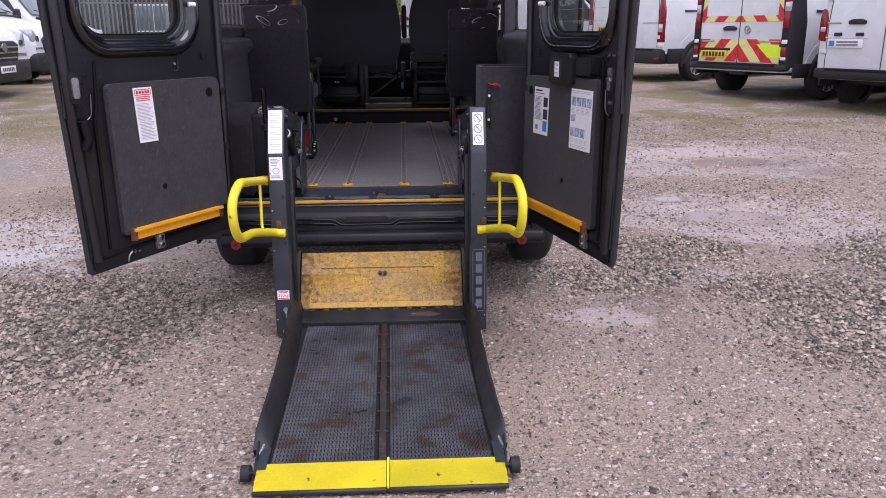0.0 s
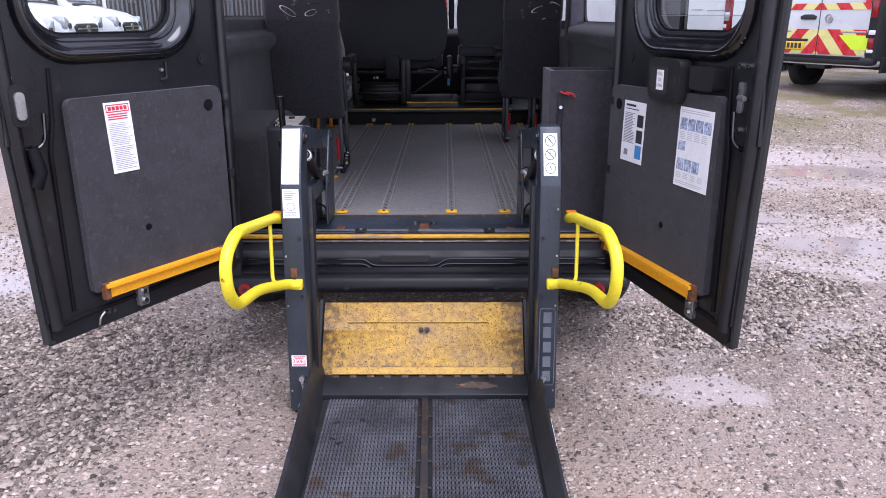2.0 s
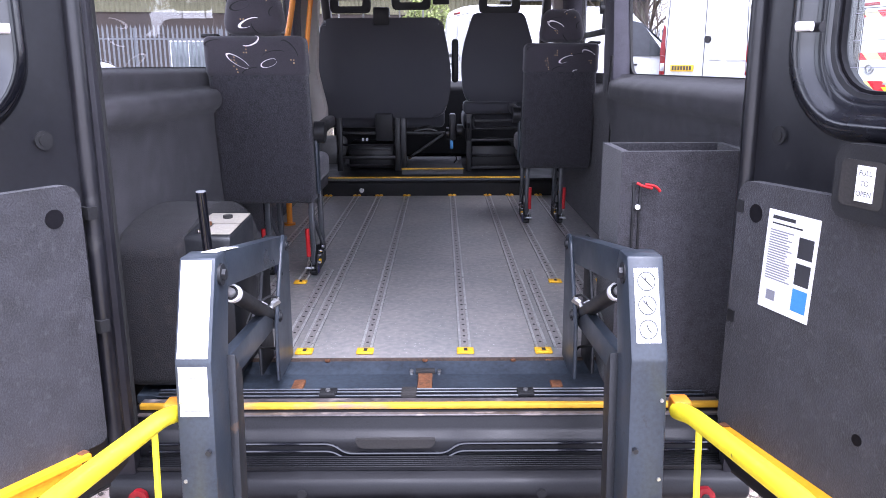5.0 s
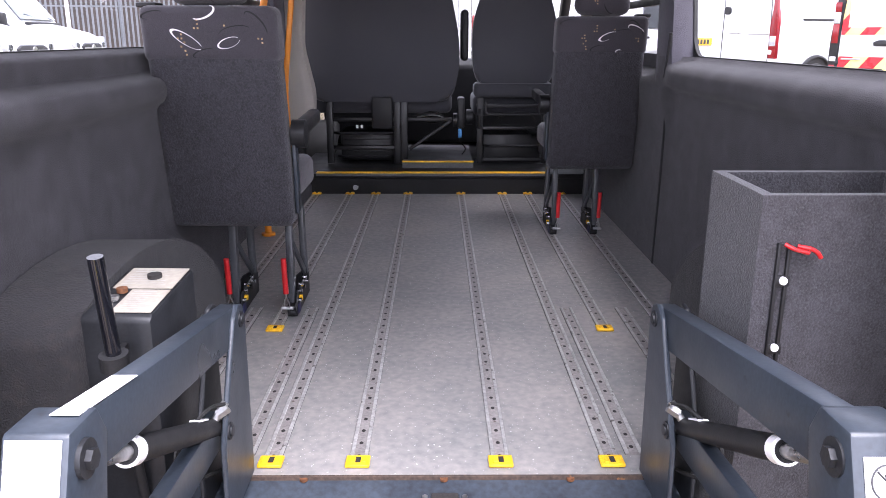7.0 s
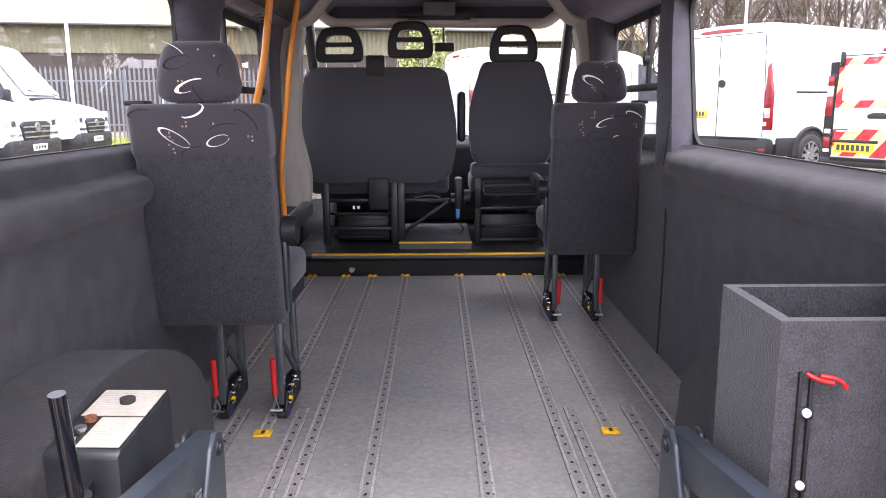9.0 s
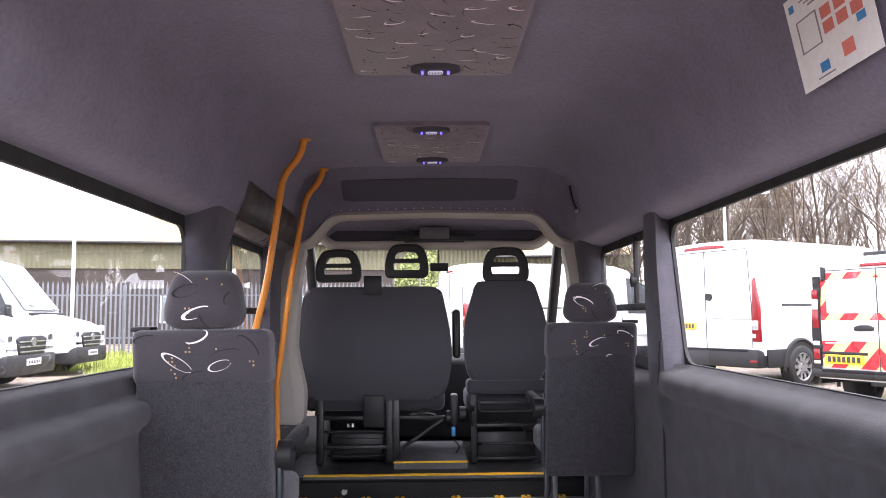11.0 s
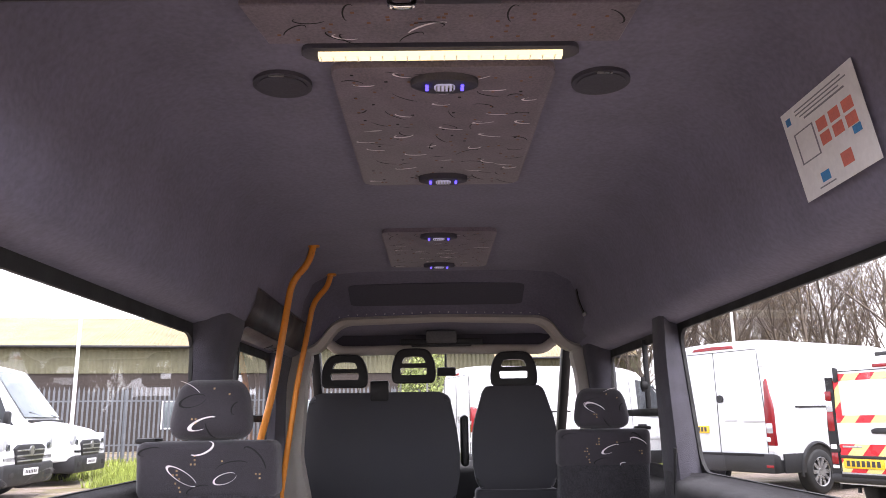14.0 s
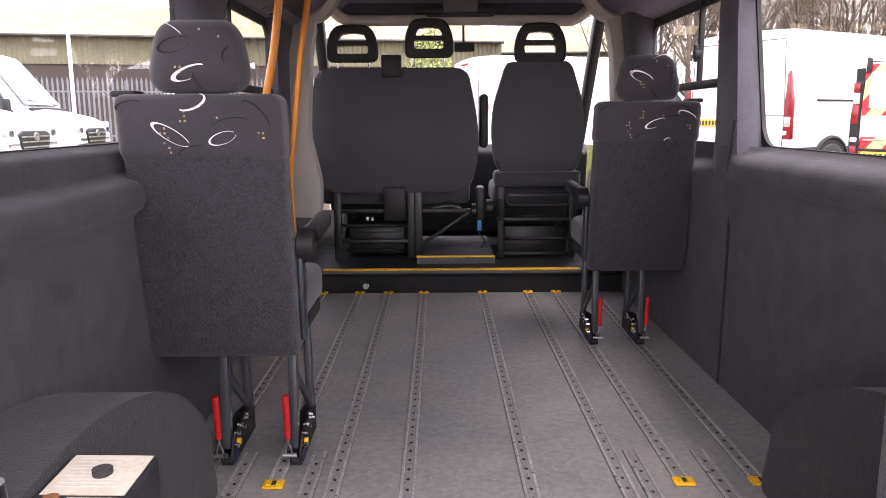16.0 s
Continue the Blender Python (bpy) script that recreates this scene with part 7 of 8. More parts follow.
# carpeted stowage bin
bin_ = thing("stowage_bin", "open grey carpeted stowage bin beside the rear door", "stowage bin")
bm = BM()
x0, x1, y0, y1, z1, t = 0.533, 0.90, -0.262, -0.005, 1.25, 0.022
o = [(x0, y0), (x1, y0), (x1, y1), (x0, y1)]
i_ = [(x0 + t, y0 + t), (x1 - t, y0 + t), (x1 - t, y1 - t), (x0 + t, y1 - t)]
O0, O1 = [bm.verts.new((*p, F - 0.03)) for p in o], [bm.verts.new((*p, z1)) for p in o]
I1, I0 = [bm.verts.new((*p, z1)) for p in i_], [bm.verts.new((*p, 0.62)) for p in i_]
for k in range(4):
    j = (k + 1) % 4
    bm.faces.new((O0[k], O0[j], O1[j], O1[k]))
    bm.faces.new((O1[k], O1[j], I1[j], I1[k]))
    bm.faces.new((I1[k], I1[j], I0[j], I0[k]))
bm.faces.new(I0)
bm.faces.new(O0[::-1])
bmesh.ops.bevel(bm, geom=[e for e in bm.edges if e.calc_face_angle(0) > 0.8], offset=0.011, segments=4, affect="EDGES")
part("case", bm, M_BIN, bin_)
bm = BM()
for dx in (-0.012, 0.012):
    bar(bm, (0.579 + dx * 0.75, -0.265, 0.925), (0.579 + dx * 0.75, -0.265, 1.165), 0.006, 0.008, (0, 1, 0), 0.001)
for z in (1.095, 0.965):
    box(bm, 0.568, 0.594, -0.270, -0.263, z - 0.010, z + 0.010, 0.002)
clip = part("belt_cutter_holder", bm, M_BLACK_PLASTIC, bin_, "black clip rail with a red belt cutter")
# steel screws coloured white in place of a bright reflection
for x, z in ((0.581, 1.097), (0.580, 0.969)):
    bm = BM()
    rod(bm, (x, -0.269, z), (x, -0.275, z), 0.0072, 12)
    part("clip_screw", bm, M_PAPER, clip)
for pts in ([(0.577, -0.270, 1.164), (0.590, -0.278, 1.157), (0.618, -0.278, 1.150)], [(0.600, -0.270, 1.160), (0.622, -0.277, 1.158), (0.634, -0.278, 1.150), (0.640, -0.278, 1.141)]):
    bm = BM()
    tube(bm, fillet(pts, 0.01, 4), 0.004, 8)
    part("belt_cutter", bm, M_RED, clip, "red belt cutter handle")

# ---- headlining fittings ----
CZ = 2.4965


def ceiling_panel(x0, x1, y0, y1, name, label, seed, count, lamps):
    p = thing(name, label, "ceiling panel", "ceiling panels")
    bm = BM()
    prism(bm, rrect(x0, x1, y0, y1, 0.04), "z", CZ - 0.016, CZ + 0.004, 0.004, 2)
    body = part("panel", bm, M_PANEL_PAT, p)
    r = random.Random(seed)
    onto = lambda x, y: (x, y, CZ - 0.0168)
    nx, ny = 5, max(5, int((y1 - y0) / 0.10))
    cells = [(x0 + (x1 - x0) * (i + 0.5) / nx, y0 + (y1 - y0) * (j + 0.5) / ny) for i in range(nx) for j in range(ny)]
    def near(c, k=0.045):
        return min(max(c[0] + r.uniform(-k, k), x0 + 0.045), x1 - 0.045), min(max(c[1] + r.uniform(-k, k), y0 + 0.04), y1 - 0.04)
    pick = lambda share: [c for c in cells if r.random() < share]
    motifs("white_print", body, [(*near(c), r.uniform(0.022, 0.042), r.uniform(0.008, 0.016), r.uniform(-25, 20), r.uniform(90, 250), 0.42) for c in pick(0.62 * count / 44)], onto, M_MOTIF_W)
    motifs("black_print", body, [(*near(c), r.uniform(0.022, 0.045), r.uniform(0.010, 0.022), r.uniform(-40, 220), r.uniform(110, 200), 0.24) for c in pick(0.8)], onto, M_MOTIF_K)
    dots("orange_print", body, [q for c in pick(0.9) for q in (near(c), near(c))], 0.0038, onto, M_MOTIF_O)
    dots("black_dots", body, [near(c) for c in pick(0.7)], 0.004, onto, M_MOTIF_K)
    for cx, cy in lamps:
        bm = BM()
        prism(bm, [(cx + 0.085 * math.cos(a), cy + 0.042 * math.sin(a)) for a in [k * math.pi / 12 for k in range(24)]], "z", CZ - 0.036, CZ - 0.014, 0.006, 2)
        lamp = part("lamp_bezel", bm, M_FITTING, p, "oval black lamp with blue diodes")
        bm = BM()
        prism(bm, rrect(cx - 0.026, cx + 0.026, cy - 0.018, cy + 0.018, 0.015), "z", CZ - 0.040, CZ - 0.035)
        part("lamp_lens", bm, M_LED_W, lamp)
        bm = BM()
        for k in range(5):
            box(bm, cx - 0.022 + 0.010 * k, cx - 0.018 + 0.010 * k, cy - 0.016, cy + 0.016, CZ - 0.0415, CZ - 0.0395)
        tagged(part("lens_ribs", bm, M_STEEL, lamp), kind="stuff")
        for dx, dy in ((-0.044, 0.008), (-0.044, -0.008), (0.044, 0.008), (0.044, -0.008)):
            bm = BM()
            box(bm, cx + dx - 0.004, cx + dx + 0.004, cy + dy - 0.005, cy + dy + 0.005, CZ - 0.041, CZ - 0.035)
            part("blue_diode", bm, M_LED_B, lamp)
    return p


ceiling_panel(-0.290, 0.260, 0.192, 1.138, "ceiling_panel", "printed cloth ceiling panel with two oval lamps", 1, 44, [(-0.012, 0.262), (-0.008, 1.04)])
ceiling_panel(-0.280, 0.245, 1.845, 2.665, "ceiling_panel", "printed cloth ceiling panel near the cab", 2, 34, [(-0.02, 1.90), (-0.015, 2.57)])
flap = thing("rear_ceiling_panel", "printed cloth trim panel by the rear header", "ceiling panel")
bm = BM()
prism(bm, [(-0.43, -0.12), (0.38, -0.12), (0.372, 0.045), (-0.402, 0.045)], "z", CZ - 0.030, CZ + 0.004, 0.003, 1)
body = part("panel", bm, M_PANEL_PAT, flap)
r = random.Random(8)
onto = lambda x, y: (x, y, CZ - 0.0312)
motifs("white_print", body, [(-0.23, 0.012, 0.03, 0.012, 10, 200, 0.35), (-0.05, -0.02, 0.05, 0.02, 150, 150, 0.3)], onto, M_MOTIF_W)
motifs("black_print", body, [(r.uniform(-0.38, 0.34), r.uniform(-0.09, 0.03), 0.035, 0.015, r.uniform(0, 360), 190, 0.25) for _ in range(9)], onto, M_MOTIF_K)
dots("orange_print", body, [(r.uniform(-0.38, 0.34), r.uniform(-0.09, 0.03)) for _ in range(30)], 0.004, onto, M_MOTIF_O)

led = thing("led_strip_light", "warm white LED strip light on the headlining", "strip light")
bm = BM()
prism(bm, rrect(-0.345, 0.30, 0.098, 0.165, 0.03), "z", CZ - 0.012, CZ + 0.003, 0.004)
part("base", bm, M_CEIL_DARK, led)
bm = BM()
prism(bm, [(0.116, CZ - 0.010), (0.119, CZ - 0.024), (0.141, CZ - 0.024), (0.144, CZ - 0.010)], "x", -0.305, 0.260)
part("diffuser", bm, M_LED, led, "glowing warm white diffuser")
bm = BM()
for k in range(20):
    box(bm, -0.30 + 0.0285 * k, -0.298 + 0.0285 * k, 0.117, 0.143, CZ - 0.0255, CZ - 0.023)
tagged(part("diffuser_ribs", bm, M_PAPER, led), kind="stuff")
for x in (-0.423, 0.388):
    sp = thing("ceiling_speaker", "round black ceiling loudspeaker", "loudspeaker", "ceiling speakers")
    bm = BM()
    rod(bm, (x, 0.305, CZ + 0.006), (x, 0.305, CZ - 0.010), 0.074, 32)
    part("rim", bm, M_FITTING, sp)
    bm = BM()
    rod(bm, (x, 0.305, CZ - 0.009), (x, 0.305, CZ - 0.013), 0.062, 32)
    part("grille", bm, M_FITTING, sp)
    bm = BM()
    box(bm, x - 0.022, x + 0.016, 0.238, 0.244, CZ - 0.013, CZ - 0.008)
    part("badge", bm, M_STEEL, sp)
# door striker on the header
st = thing("door_striker", "bright steel door striker loop on the header", "striker")
bm = BM()
tube(bm, fillet([(-0.112, -0.352, 2.35), (-0.112, -0.365, 2.318), (-0.072, -0.365, 2.318), (-0.072, -0.352, 2.35)], 0.012, 4), 0.006, 10)
part("loop", bm, M_CHROME, st)
bm = BM()
box(bm, -0.055, 0.065, -0.480, -0.440, 2.276, 2.302, 0.004)
part("latch_plate", bm, M_HEADER_PAINT, st)

# seating plan notice in a sleeve on the cove
nt = thing("seating_plan_notice", "white paper seating plan taped to the cove", "notice")
A, B, C, D = Vector((0.790, 0.183, 2.341)), Vector((0.792, -0.125, 2.340)), Vector((0.828, -0.126, 2.131)), Vector((0.828, 0.176, 2.128))
nv = (B - A).cross(D - A).normalized()
if nv.x > 0:
    nv = -nv
A, B, C, D = [p + nv * 0.010 for p in (A, B, C, D)]
def QN(x, y, k=0.0016):
    return A * (1 - x) * (1 - y) + B * x * (1 - y) + C * x * y + D * (1 - x) * y + nv * k
bm = BM()
v = [bm.verts.new(QN(x, y, k)) for k in (0, 0.001) for x, y in ((0, 0), (1, 0), (1, 1), (0, 1))]
for f in ((3, 2, 1, 0), (4, 5, 6, 7), (0, 1, 5, 4), (1, 2, 6, 5), (2, 3, 7, 6), (3, 0, 4, 7)):
    bm.faces.new([v[i] for i in f])
part("sheet", bm, M_PAPER, nt)
bars("seat_mark", QN, [(0.42 + 0.17 * i, 0.30 + 0.15 * j, 0.55 + 0.17 * i, 0.42 + 0.15 * j) for i in range(3) for j in range(2)] + [(0.58, 0.74, 0.72, 0.88)], M_INK_PINK, nt)
for b in ((0.05, 0.08, 0.12, 0.16), (0.28, 0.80, 0.40, 0.90), (0.80, 0.58, 0.90, 0.66)):
    bars("blue_mark", QN, [b], M_INK_B, nt)
bars("text_bar", QN, [(0.2, 0.06, 0.85, 0.075), (0.2, 0.10, 0.9, 0.115), (0.25, 0.14, 0.8, 0.155), (0.3, 0.18, 0.85, 0.2), (0.1, 0.28, 0.12, 0.62), (0.1, 0.28, 0.38, 0.295), (0.1, 0.61, 0.38, 0.625), (0.36, 0.28, 0.38, 0.62), (0.22, 0.93, 0.45, 0.945)], M_INK, nt)
strap = thing("coat_strap", "dark grey cloth strap hanging on the cove near the cab", "strap")
bm = BM()
sheet(bm, [[(0.766 + 0.041 * t - 0.008 * math.sin(3.1 * t), y, 2.365 - 0.145 * t) for t in (0, 0.2, 0.4, 0.6, 0.8, 1.0)] for y in (2.765, 2.785, 2.805)], 0.005)
part("webbing", bm, M_BLACK_PLASTIC, strap)
bm = BM()
box(bm, 0.796, 0.810, 2.762, 2.808, 2.212, 2.232, 0.004)
part("buckle", bm, M_STEEL, strap)

# cab roof console and mirror
mir = thing("interior_mirror", "small dark rear-view mirror below the cab roof", "mirror")
bm = BM()
box(bm, -0.03, 0.10, 3.88, 3.91, 1.95, 2.01, 0.008)
rod(bm, (0.03, 3.9, 2.0), (0.03, 3.93, 2.12), 0.008, 8)
part("mirror_case", bm, M_BLACK_PLASTIC, mir)

console = thing("overhead_console", "grey plastic lamp console under the cab shelf", "console")
bm = BM()
box(bm, -0.27, 0.27, Y1 + 0.22, Y1 + 0.30, 2.135, 2.172, 0.008)
part("tray", bm, M_BLACK_PLASTIC, console)
bm = BM()
box(bm, -0.10, 0.10, Y1 + 0.20, Y1 + 0.31, 2.14, 2.222, 0.012)
part("lamp_block", bm, M_CABMAT, console)

# ---- parked vans ----


def clip_poly(pts, x0, x1, z0, z1):
    """Cuts a polygon to an upright rectangle."""
    for axis, lim, keep in ((0, x0, 1), (0, x1, -1), (1, z0, 1), (1, z1, -1)):
        out = []
        for p, q in zip(pts, pts[1:] + pts[:1]):
            dp, dq = (p[axis] - lim) * keep, (q[axis] - lim) * keep
            if dp >= 0:
                out.append(p)
            if dp * dq < 0:
                t = dp / (dp - dq)
                out.append((p[0] + (q[0] - p[0]) * t, p[1] + (q[1] - p[1]) * t))
        pts = out
        if len(pts) < 3:
            return []
    return pts


def parked_van(pos, az, L, W, H, label, style="plain", nose=0.95, group="parked vans"):
    """A panel van. Local y runs forwards from the tail, x to its right; az is its heading, clockwise from ahead."""
    m = pose(pos[0], pos[1], ground_z(*pos), 0, 0, -az)
    v = thing("panel_van", label, "van", group)
    hw = W / 2
    bonnet_z = 1.16
    cowl = L - nose - 0.05
    low = {"tall": 0.62, "livery": 0.55, "plain": 0.58}[style]
    secs = [(0.0, 0.955, H - 0.13), (0.035, 0.975, H - 0.06), (0.10, 0.99, H - 0.025), (0.35, 1.0, H), (cowl - 1.45, 1.0, H), (cowl - 1.10, 1.0, H - 0.03), (cowl - 0.85, 1.0, H - 0.10), (cowl, 0.97, bonnet_z + 0.14), (L - 0.34, 0.95, bonnet_z - 0.03), (L - 0.10, 0.91, bonnet_z - 0.15), (L - 0.02, 0.88, bonnet_z - 0.28), (L, 0.86, bonnet_z - 0.40)]
    rows = []
    for y, k, roof in secs:
        w = hw * k
        sh = min(1.12, roof - 0.12)
        p = [(w * 0.93, low - 0.13), (w * 0.985, low - 0.09), (w, 0.70), (w * 1.002, (0.7 + sh) / 2), (w * 0.995, sh), (w * 0.972, sh + (roof - sh) * 0.35), (w * 0.935, sh + (roof - sh) * 0.70), (w * 0.895, roof - (roof - sh) * 0.12), (w * 0.83, roof - 0.035), (w * 0.72, roof - 0.008), (w * 0.4, roof + 0.012), (0, roof + 0.018)]
        p = p + [(-a, b) for a, b in p[-2::-1]]
        rows.append([m @ Vector((a, y, b)) for a, b in p])
    bm = BM()
    sheet(bm, rows)
    bm.faces.new([bm.verts.new(q) for q in rows[0]])
    bm.faces.new([bm.verts.new(q) for q in rows[-1]])
    bmesh.ops.remove_doubles(bm, verts=bm.verts, dist=1e-4)
    part("body", bm, M_VAN, v, "white painted van body", smooth=32)

    def solid(name, x0, x1, y0, y1, z0, z1, mt, bev=0.01, parent=v, lab=""):
        b = BM()
        box(b, x0, x1, y0, y1, z0, z1, bev, 2, m)
        return part(name, b, mt, parent, lab)

    def shaped(name, pts, y0, y1, mt, bev=0.0, parent=v, lab=""):
        b = BM()
        prism(b, pts, "y", y0, y1, bev, 2, m)
        return part(name, b, mt, parent, lab)

    def line(name, pts, rad, mt, parent=v):
        b = BM()
        tube(b, [m @ Vector(p) for p in pts], rad, 6)
        return part(name, b, mt, parent)

    # bumpers, sills and what hangs below the floor
    rb = {"tall": (0.34, 0.62, 0.06), "livery": (0.44, 0.545, 0.07), "plain": (0.455, 0.60, 0.06)}[style]
    bump = solid("rear_bumper", -hw * 0.975, hw * 0.975, -rb[2], 0.20, rb[0], rb[1], M_VAN_DARK, 0.035)
    solid("bumper_step", -hw * 0.80, hw * 0.80, -rb[2] - 0.006, 0.0, rb[1] - 0.035, rb[1] + 0.004, M_BUMPER, 0.004, bump)
    if style == "livery":
        solid("tow_bar", -0.16, 0.16, 0.02, 0.20, 0.36, 0.45, M_VAN_DARK, 0.02)
    solid("floor_pan", -hw * 0.80, hw * 0.80, 0.45, L - 0.4, 0.36, 0.46, M_VAN_DARK, 0.02)
    solid("front_bumper", -hw * 0.90, hw * 0.90, L - 0.50, L + 0.05, 0.24, 0.60, M_VAN_DARK, 0.07)
    for s in (1, -1):
        solid("side_cladding", s * (hw - 0.02), s * (hw + 0.012), 0.14, L - 0.5, 0.34, low, M_VAN_DARK, 0.008)
        solid("rub_strip", s * (hw - 0.02), s * (hw + 0.010), 1.45, L - 1.4, 0.78, 0.86, M_VAN_DARK if style != "plain" else M_VAN, 0.008)
    # tail: door seams, handle, hinges, stop lamp
    solid("door_seam", -0.005, 0.005, -0.006, 0.01, low, H - 0.17, M_VAN_DARK, 0)
    solid("roof_seam", -hw * 0.80, hw * 0.80, -0.004, 0.02, H - 0.175, H - 0.165, M_VAN_DARK, 0)
    edge = hw * 0.955 - 0.11
    for s in (1, -1):
        line("door_edge", [(s * edge, -0.003, low + 0.02), (s * (edge + 0.005), -0.003, 1.2), (s * (edge - 0.04), -0.003, H - 0.20)], 0.005, M_VAN_DARK)
        for z in (0.80, H - 0.45):
            solid("door_hinge", s * (edge - 0.02), s * (edge + 0.07), -0.022, 0.02, z, z + 0.065, M_VAN if style != "livery" else M_VAN_DARK, 0.012)
    if style == "tall":
        shaped("stop_lamp", [(-0.42, H - 0.13), (0.42, H - 0.13), (0.38, H - 0.085), (0.0, H - 0.07), (-0.38, H - 0.085)], -0.012, 0.06, M_LAMP_RED, 0.006)
        b = BM()
        rod(b, m @ Vector((0.075, 0.0, 1.45)), m @ Vector((0.075, -0.035, 1.45)), 0.06, 20)
        part("tail_handle", b, M_VAN_DARK, v)
        for x0, x1, z in ((0.12, 0.36, 1.10), (0.48, 0.86, 1.085)):
            solid("tail_badge", x0, x1, -0.008, 0.0, z, z + 0.022, M_STEEL, 0.002)
    else:
        shaped("stop_lamp", [(-0.20, H - 0.145), (0.20, H - 0.145), (0.19, H - 0.105), (-0.19, H - 0.105)], -0.014, 0.05, M_LAMP_RED, 0.006)
        hx, hz = (-0.30, 1.035) if style == "livery" else (-0.52, 1.20)
        shaped("tail_handle", [(hx, hz), (hx + 0.24, hz), (hx + 0.25, hz + 0.045), (hx + 0.19, hz + 0.07), (hx + 0.06, hz + 0.07), (hx - 0.01, hz + 0.045)], -0.03, 0.0, M_VAN_DARK, 0.008)
        b = BM()
        cx, cz = (0.15, 1.05) if style == "livery" else (0.17, 1.20)
        tube(b, [m @ Vector((cx + 0.055 * math.cos(radians(a)), -0.012, cz + 0.055 * math.sin(radians(a)))) for a in range(0, 361, 20)], 0.009, 6)
        tube(b, [m @ Vector((cx - 0.03, -0.012, cz + 0.02)), m @ Vector((cx, -0.012, cz - 0.03)), m @ Vector((cx + 0.03, -0.012, cz + 0.02))], 0.008, 6)
        part("round_badge", b, M_STEEL, v)
    # tail lamps
    for s in (1, -1):
        if style == "tall":
            out = hw * 0.975
            lamp = shaped("tail_lamp", [(s * (out - 0.125), 0.74), (s * (out + 0.008), 0.74), (s * (out - 0.004), 1.30), (s * (out - 0.055), 1.74), (s * (out - 0.105), 1.68), (s * (out - 0.105), 1.40), (s * (out - 0.128), 1.24)], -0.012, 0.06, M_LAMP_RED, 0.012, v, "tall wedge-shaped red tail lamp")
            solid("lamp_band", s * (out - 0.12), s * (out - 0.01), -0.016, 0.0, 0.92, 1.07, M_LAMP_CLEAR, 0.01, lamp)
            solid("reverse_lens", s * (out - 0.12), s * (out + 0.0), -0.012, 0.08, 0.655, 0.73, M_PAPER, 0.008, lamp)
            solid("bumper_reflector", s * (out - 0.14), s * (out - 0.02), -0.066, -0.055, 0.42, 0.46, M_LAMP_RED, 0.003, bump)
        elif style == "livery":
            out = hw * 0.985
            b = BM()
            sheet(b, [[m @ Vector((s * x, y, z)) for x, y in ((edge + 0.005, -0.010), (out - 0.02, -0.010), (out + 0.006, 0.03), (out + 0.016, 0.34))] for z in (low - 0.05, 0.9, 1.15)] + [[m @ Vector((s * x, y, z)) for x, y in ((edge - 0.02, -0.008), (out - 0.06, -0.008), (out - 0.026, 0.03), (out - 0.012, 0.30))] for z in (1.5, H - 0.24)], 0.01)
            pil = part("black_corner", b, M_BLACK_PLASTIC, v, "gloss black rear corner panel")
            for z0, z1, mt in ((1.06, 1.30, M_LAMP_RED), (1.30, 1.44, M_LAMP_CLEAR), (1.44, 1.56, M_LAMP_RED), (0.84, 0.90, M_PAPER), (0.66, 0.80, M_LAMP_RED), (0.605, 0.65, M_PAPER)):
                solid("tail_lamp", s * (edge + 0.018), s * (out - 0.028), -0.028, 0.02, z0, z1, mt, 0.012, pil)
        else:
            out = hw * 0.975
            lamp = shaped("tail_lamp", [(s * (out - 0.11), 0.96), (s * (out + 0.012), 0.98), (s * (out + 0.012), 1.30), (s * (out - 0.02), 1.42), (s * (out - 0.085), 1.40), (s * (out - 0.115), 1.28)], -0.016, 0.14, M_LAMP_RED, 0.02, v, "rounded red tail lamp")
            solid("reverse_lens", s * (out - 0.095), s * (out - 0.01), -0.020, 0.0, 1.10, 1.17, M_LAMP_CLEAR, 0.012, lamp)
    # sides: wheel arches, wheels, seams, glass, mirrors
    for yw in (0.95, L - 0.95):
        for s in (1, -1):
            b = BM()
            pts = [(yw + 0.41 * math.cos(radians(a)), 0.335 + 0.41 * math.sin(radians(a))) for a in range(0, 181, 15)]
            b.faces.new([b.verts.new(m @ Vector((s * (hw + 0.014), p, q))) for p, q in pts])
            part("wheel_well", b, M_HOLE, v)
            line("arch_lip", [(s * (hw + 0.012), yw + 0.43 * math.cos(radians(a)), 0.335 + 0.43 * math.sin(radians(a))) for a in range(-8, 189, 14)], 0.028, M_VAN_DARK)
            line("arch_crease", [(s * (hw - 0.004), yw + 0.58 * math.cos(radians(a)), 0.34 + 0.58 * math.sin(radians(a))) for a in range(10, 171, 16)], 0.010, M_VAN)
            wheel(v, m @ Vector((s * (hw - 0.06), yw, 0.335)), 0.335, 0.21, (m.to_3x3() @ Vector((s, 0, 0))), M_ALLOY)
    for s in (1, -1):
        for y in (L * 0.36, L * 0.60):
            line("side_seam", [(s * (hw + 0.001), y, low), (s * (hw + 0.001), y, 1.10), (s * hw * 0.94, y, 1.12 + (H - 1.12) * 0.70)], 0.005, M_VAN_DARK)
        line("slider_rail", [(s * (hw - 0.004), 0.55, 1.31), (s * (hw - 0.004), L * 0.36, 1.31)], 0.016, M_VAN_DARK)
        b = BM()
        pts = [(cowl - 0.95, 1.20), (cowl - 0.16, 1.20), (cowl - 0.30, 1.36), (cowl - 0.70, H - 0.32), (cowl - 0.95, H - 0.27)]
        q = []
        for y, z in pts:
            f = (z - 1.12) / (H - 1.12)
            q.append(m @ Vector((s * (hw * (0.995 - 0.075 * f) + 0.008), y, z)))
        b.faces.new([b.verts.new(p) for p in q])
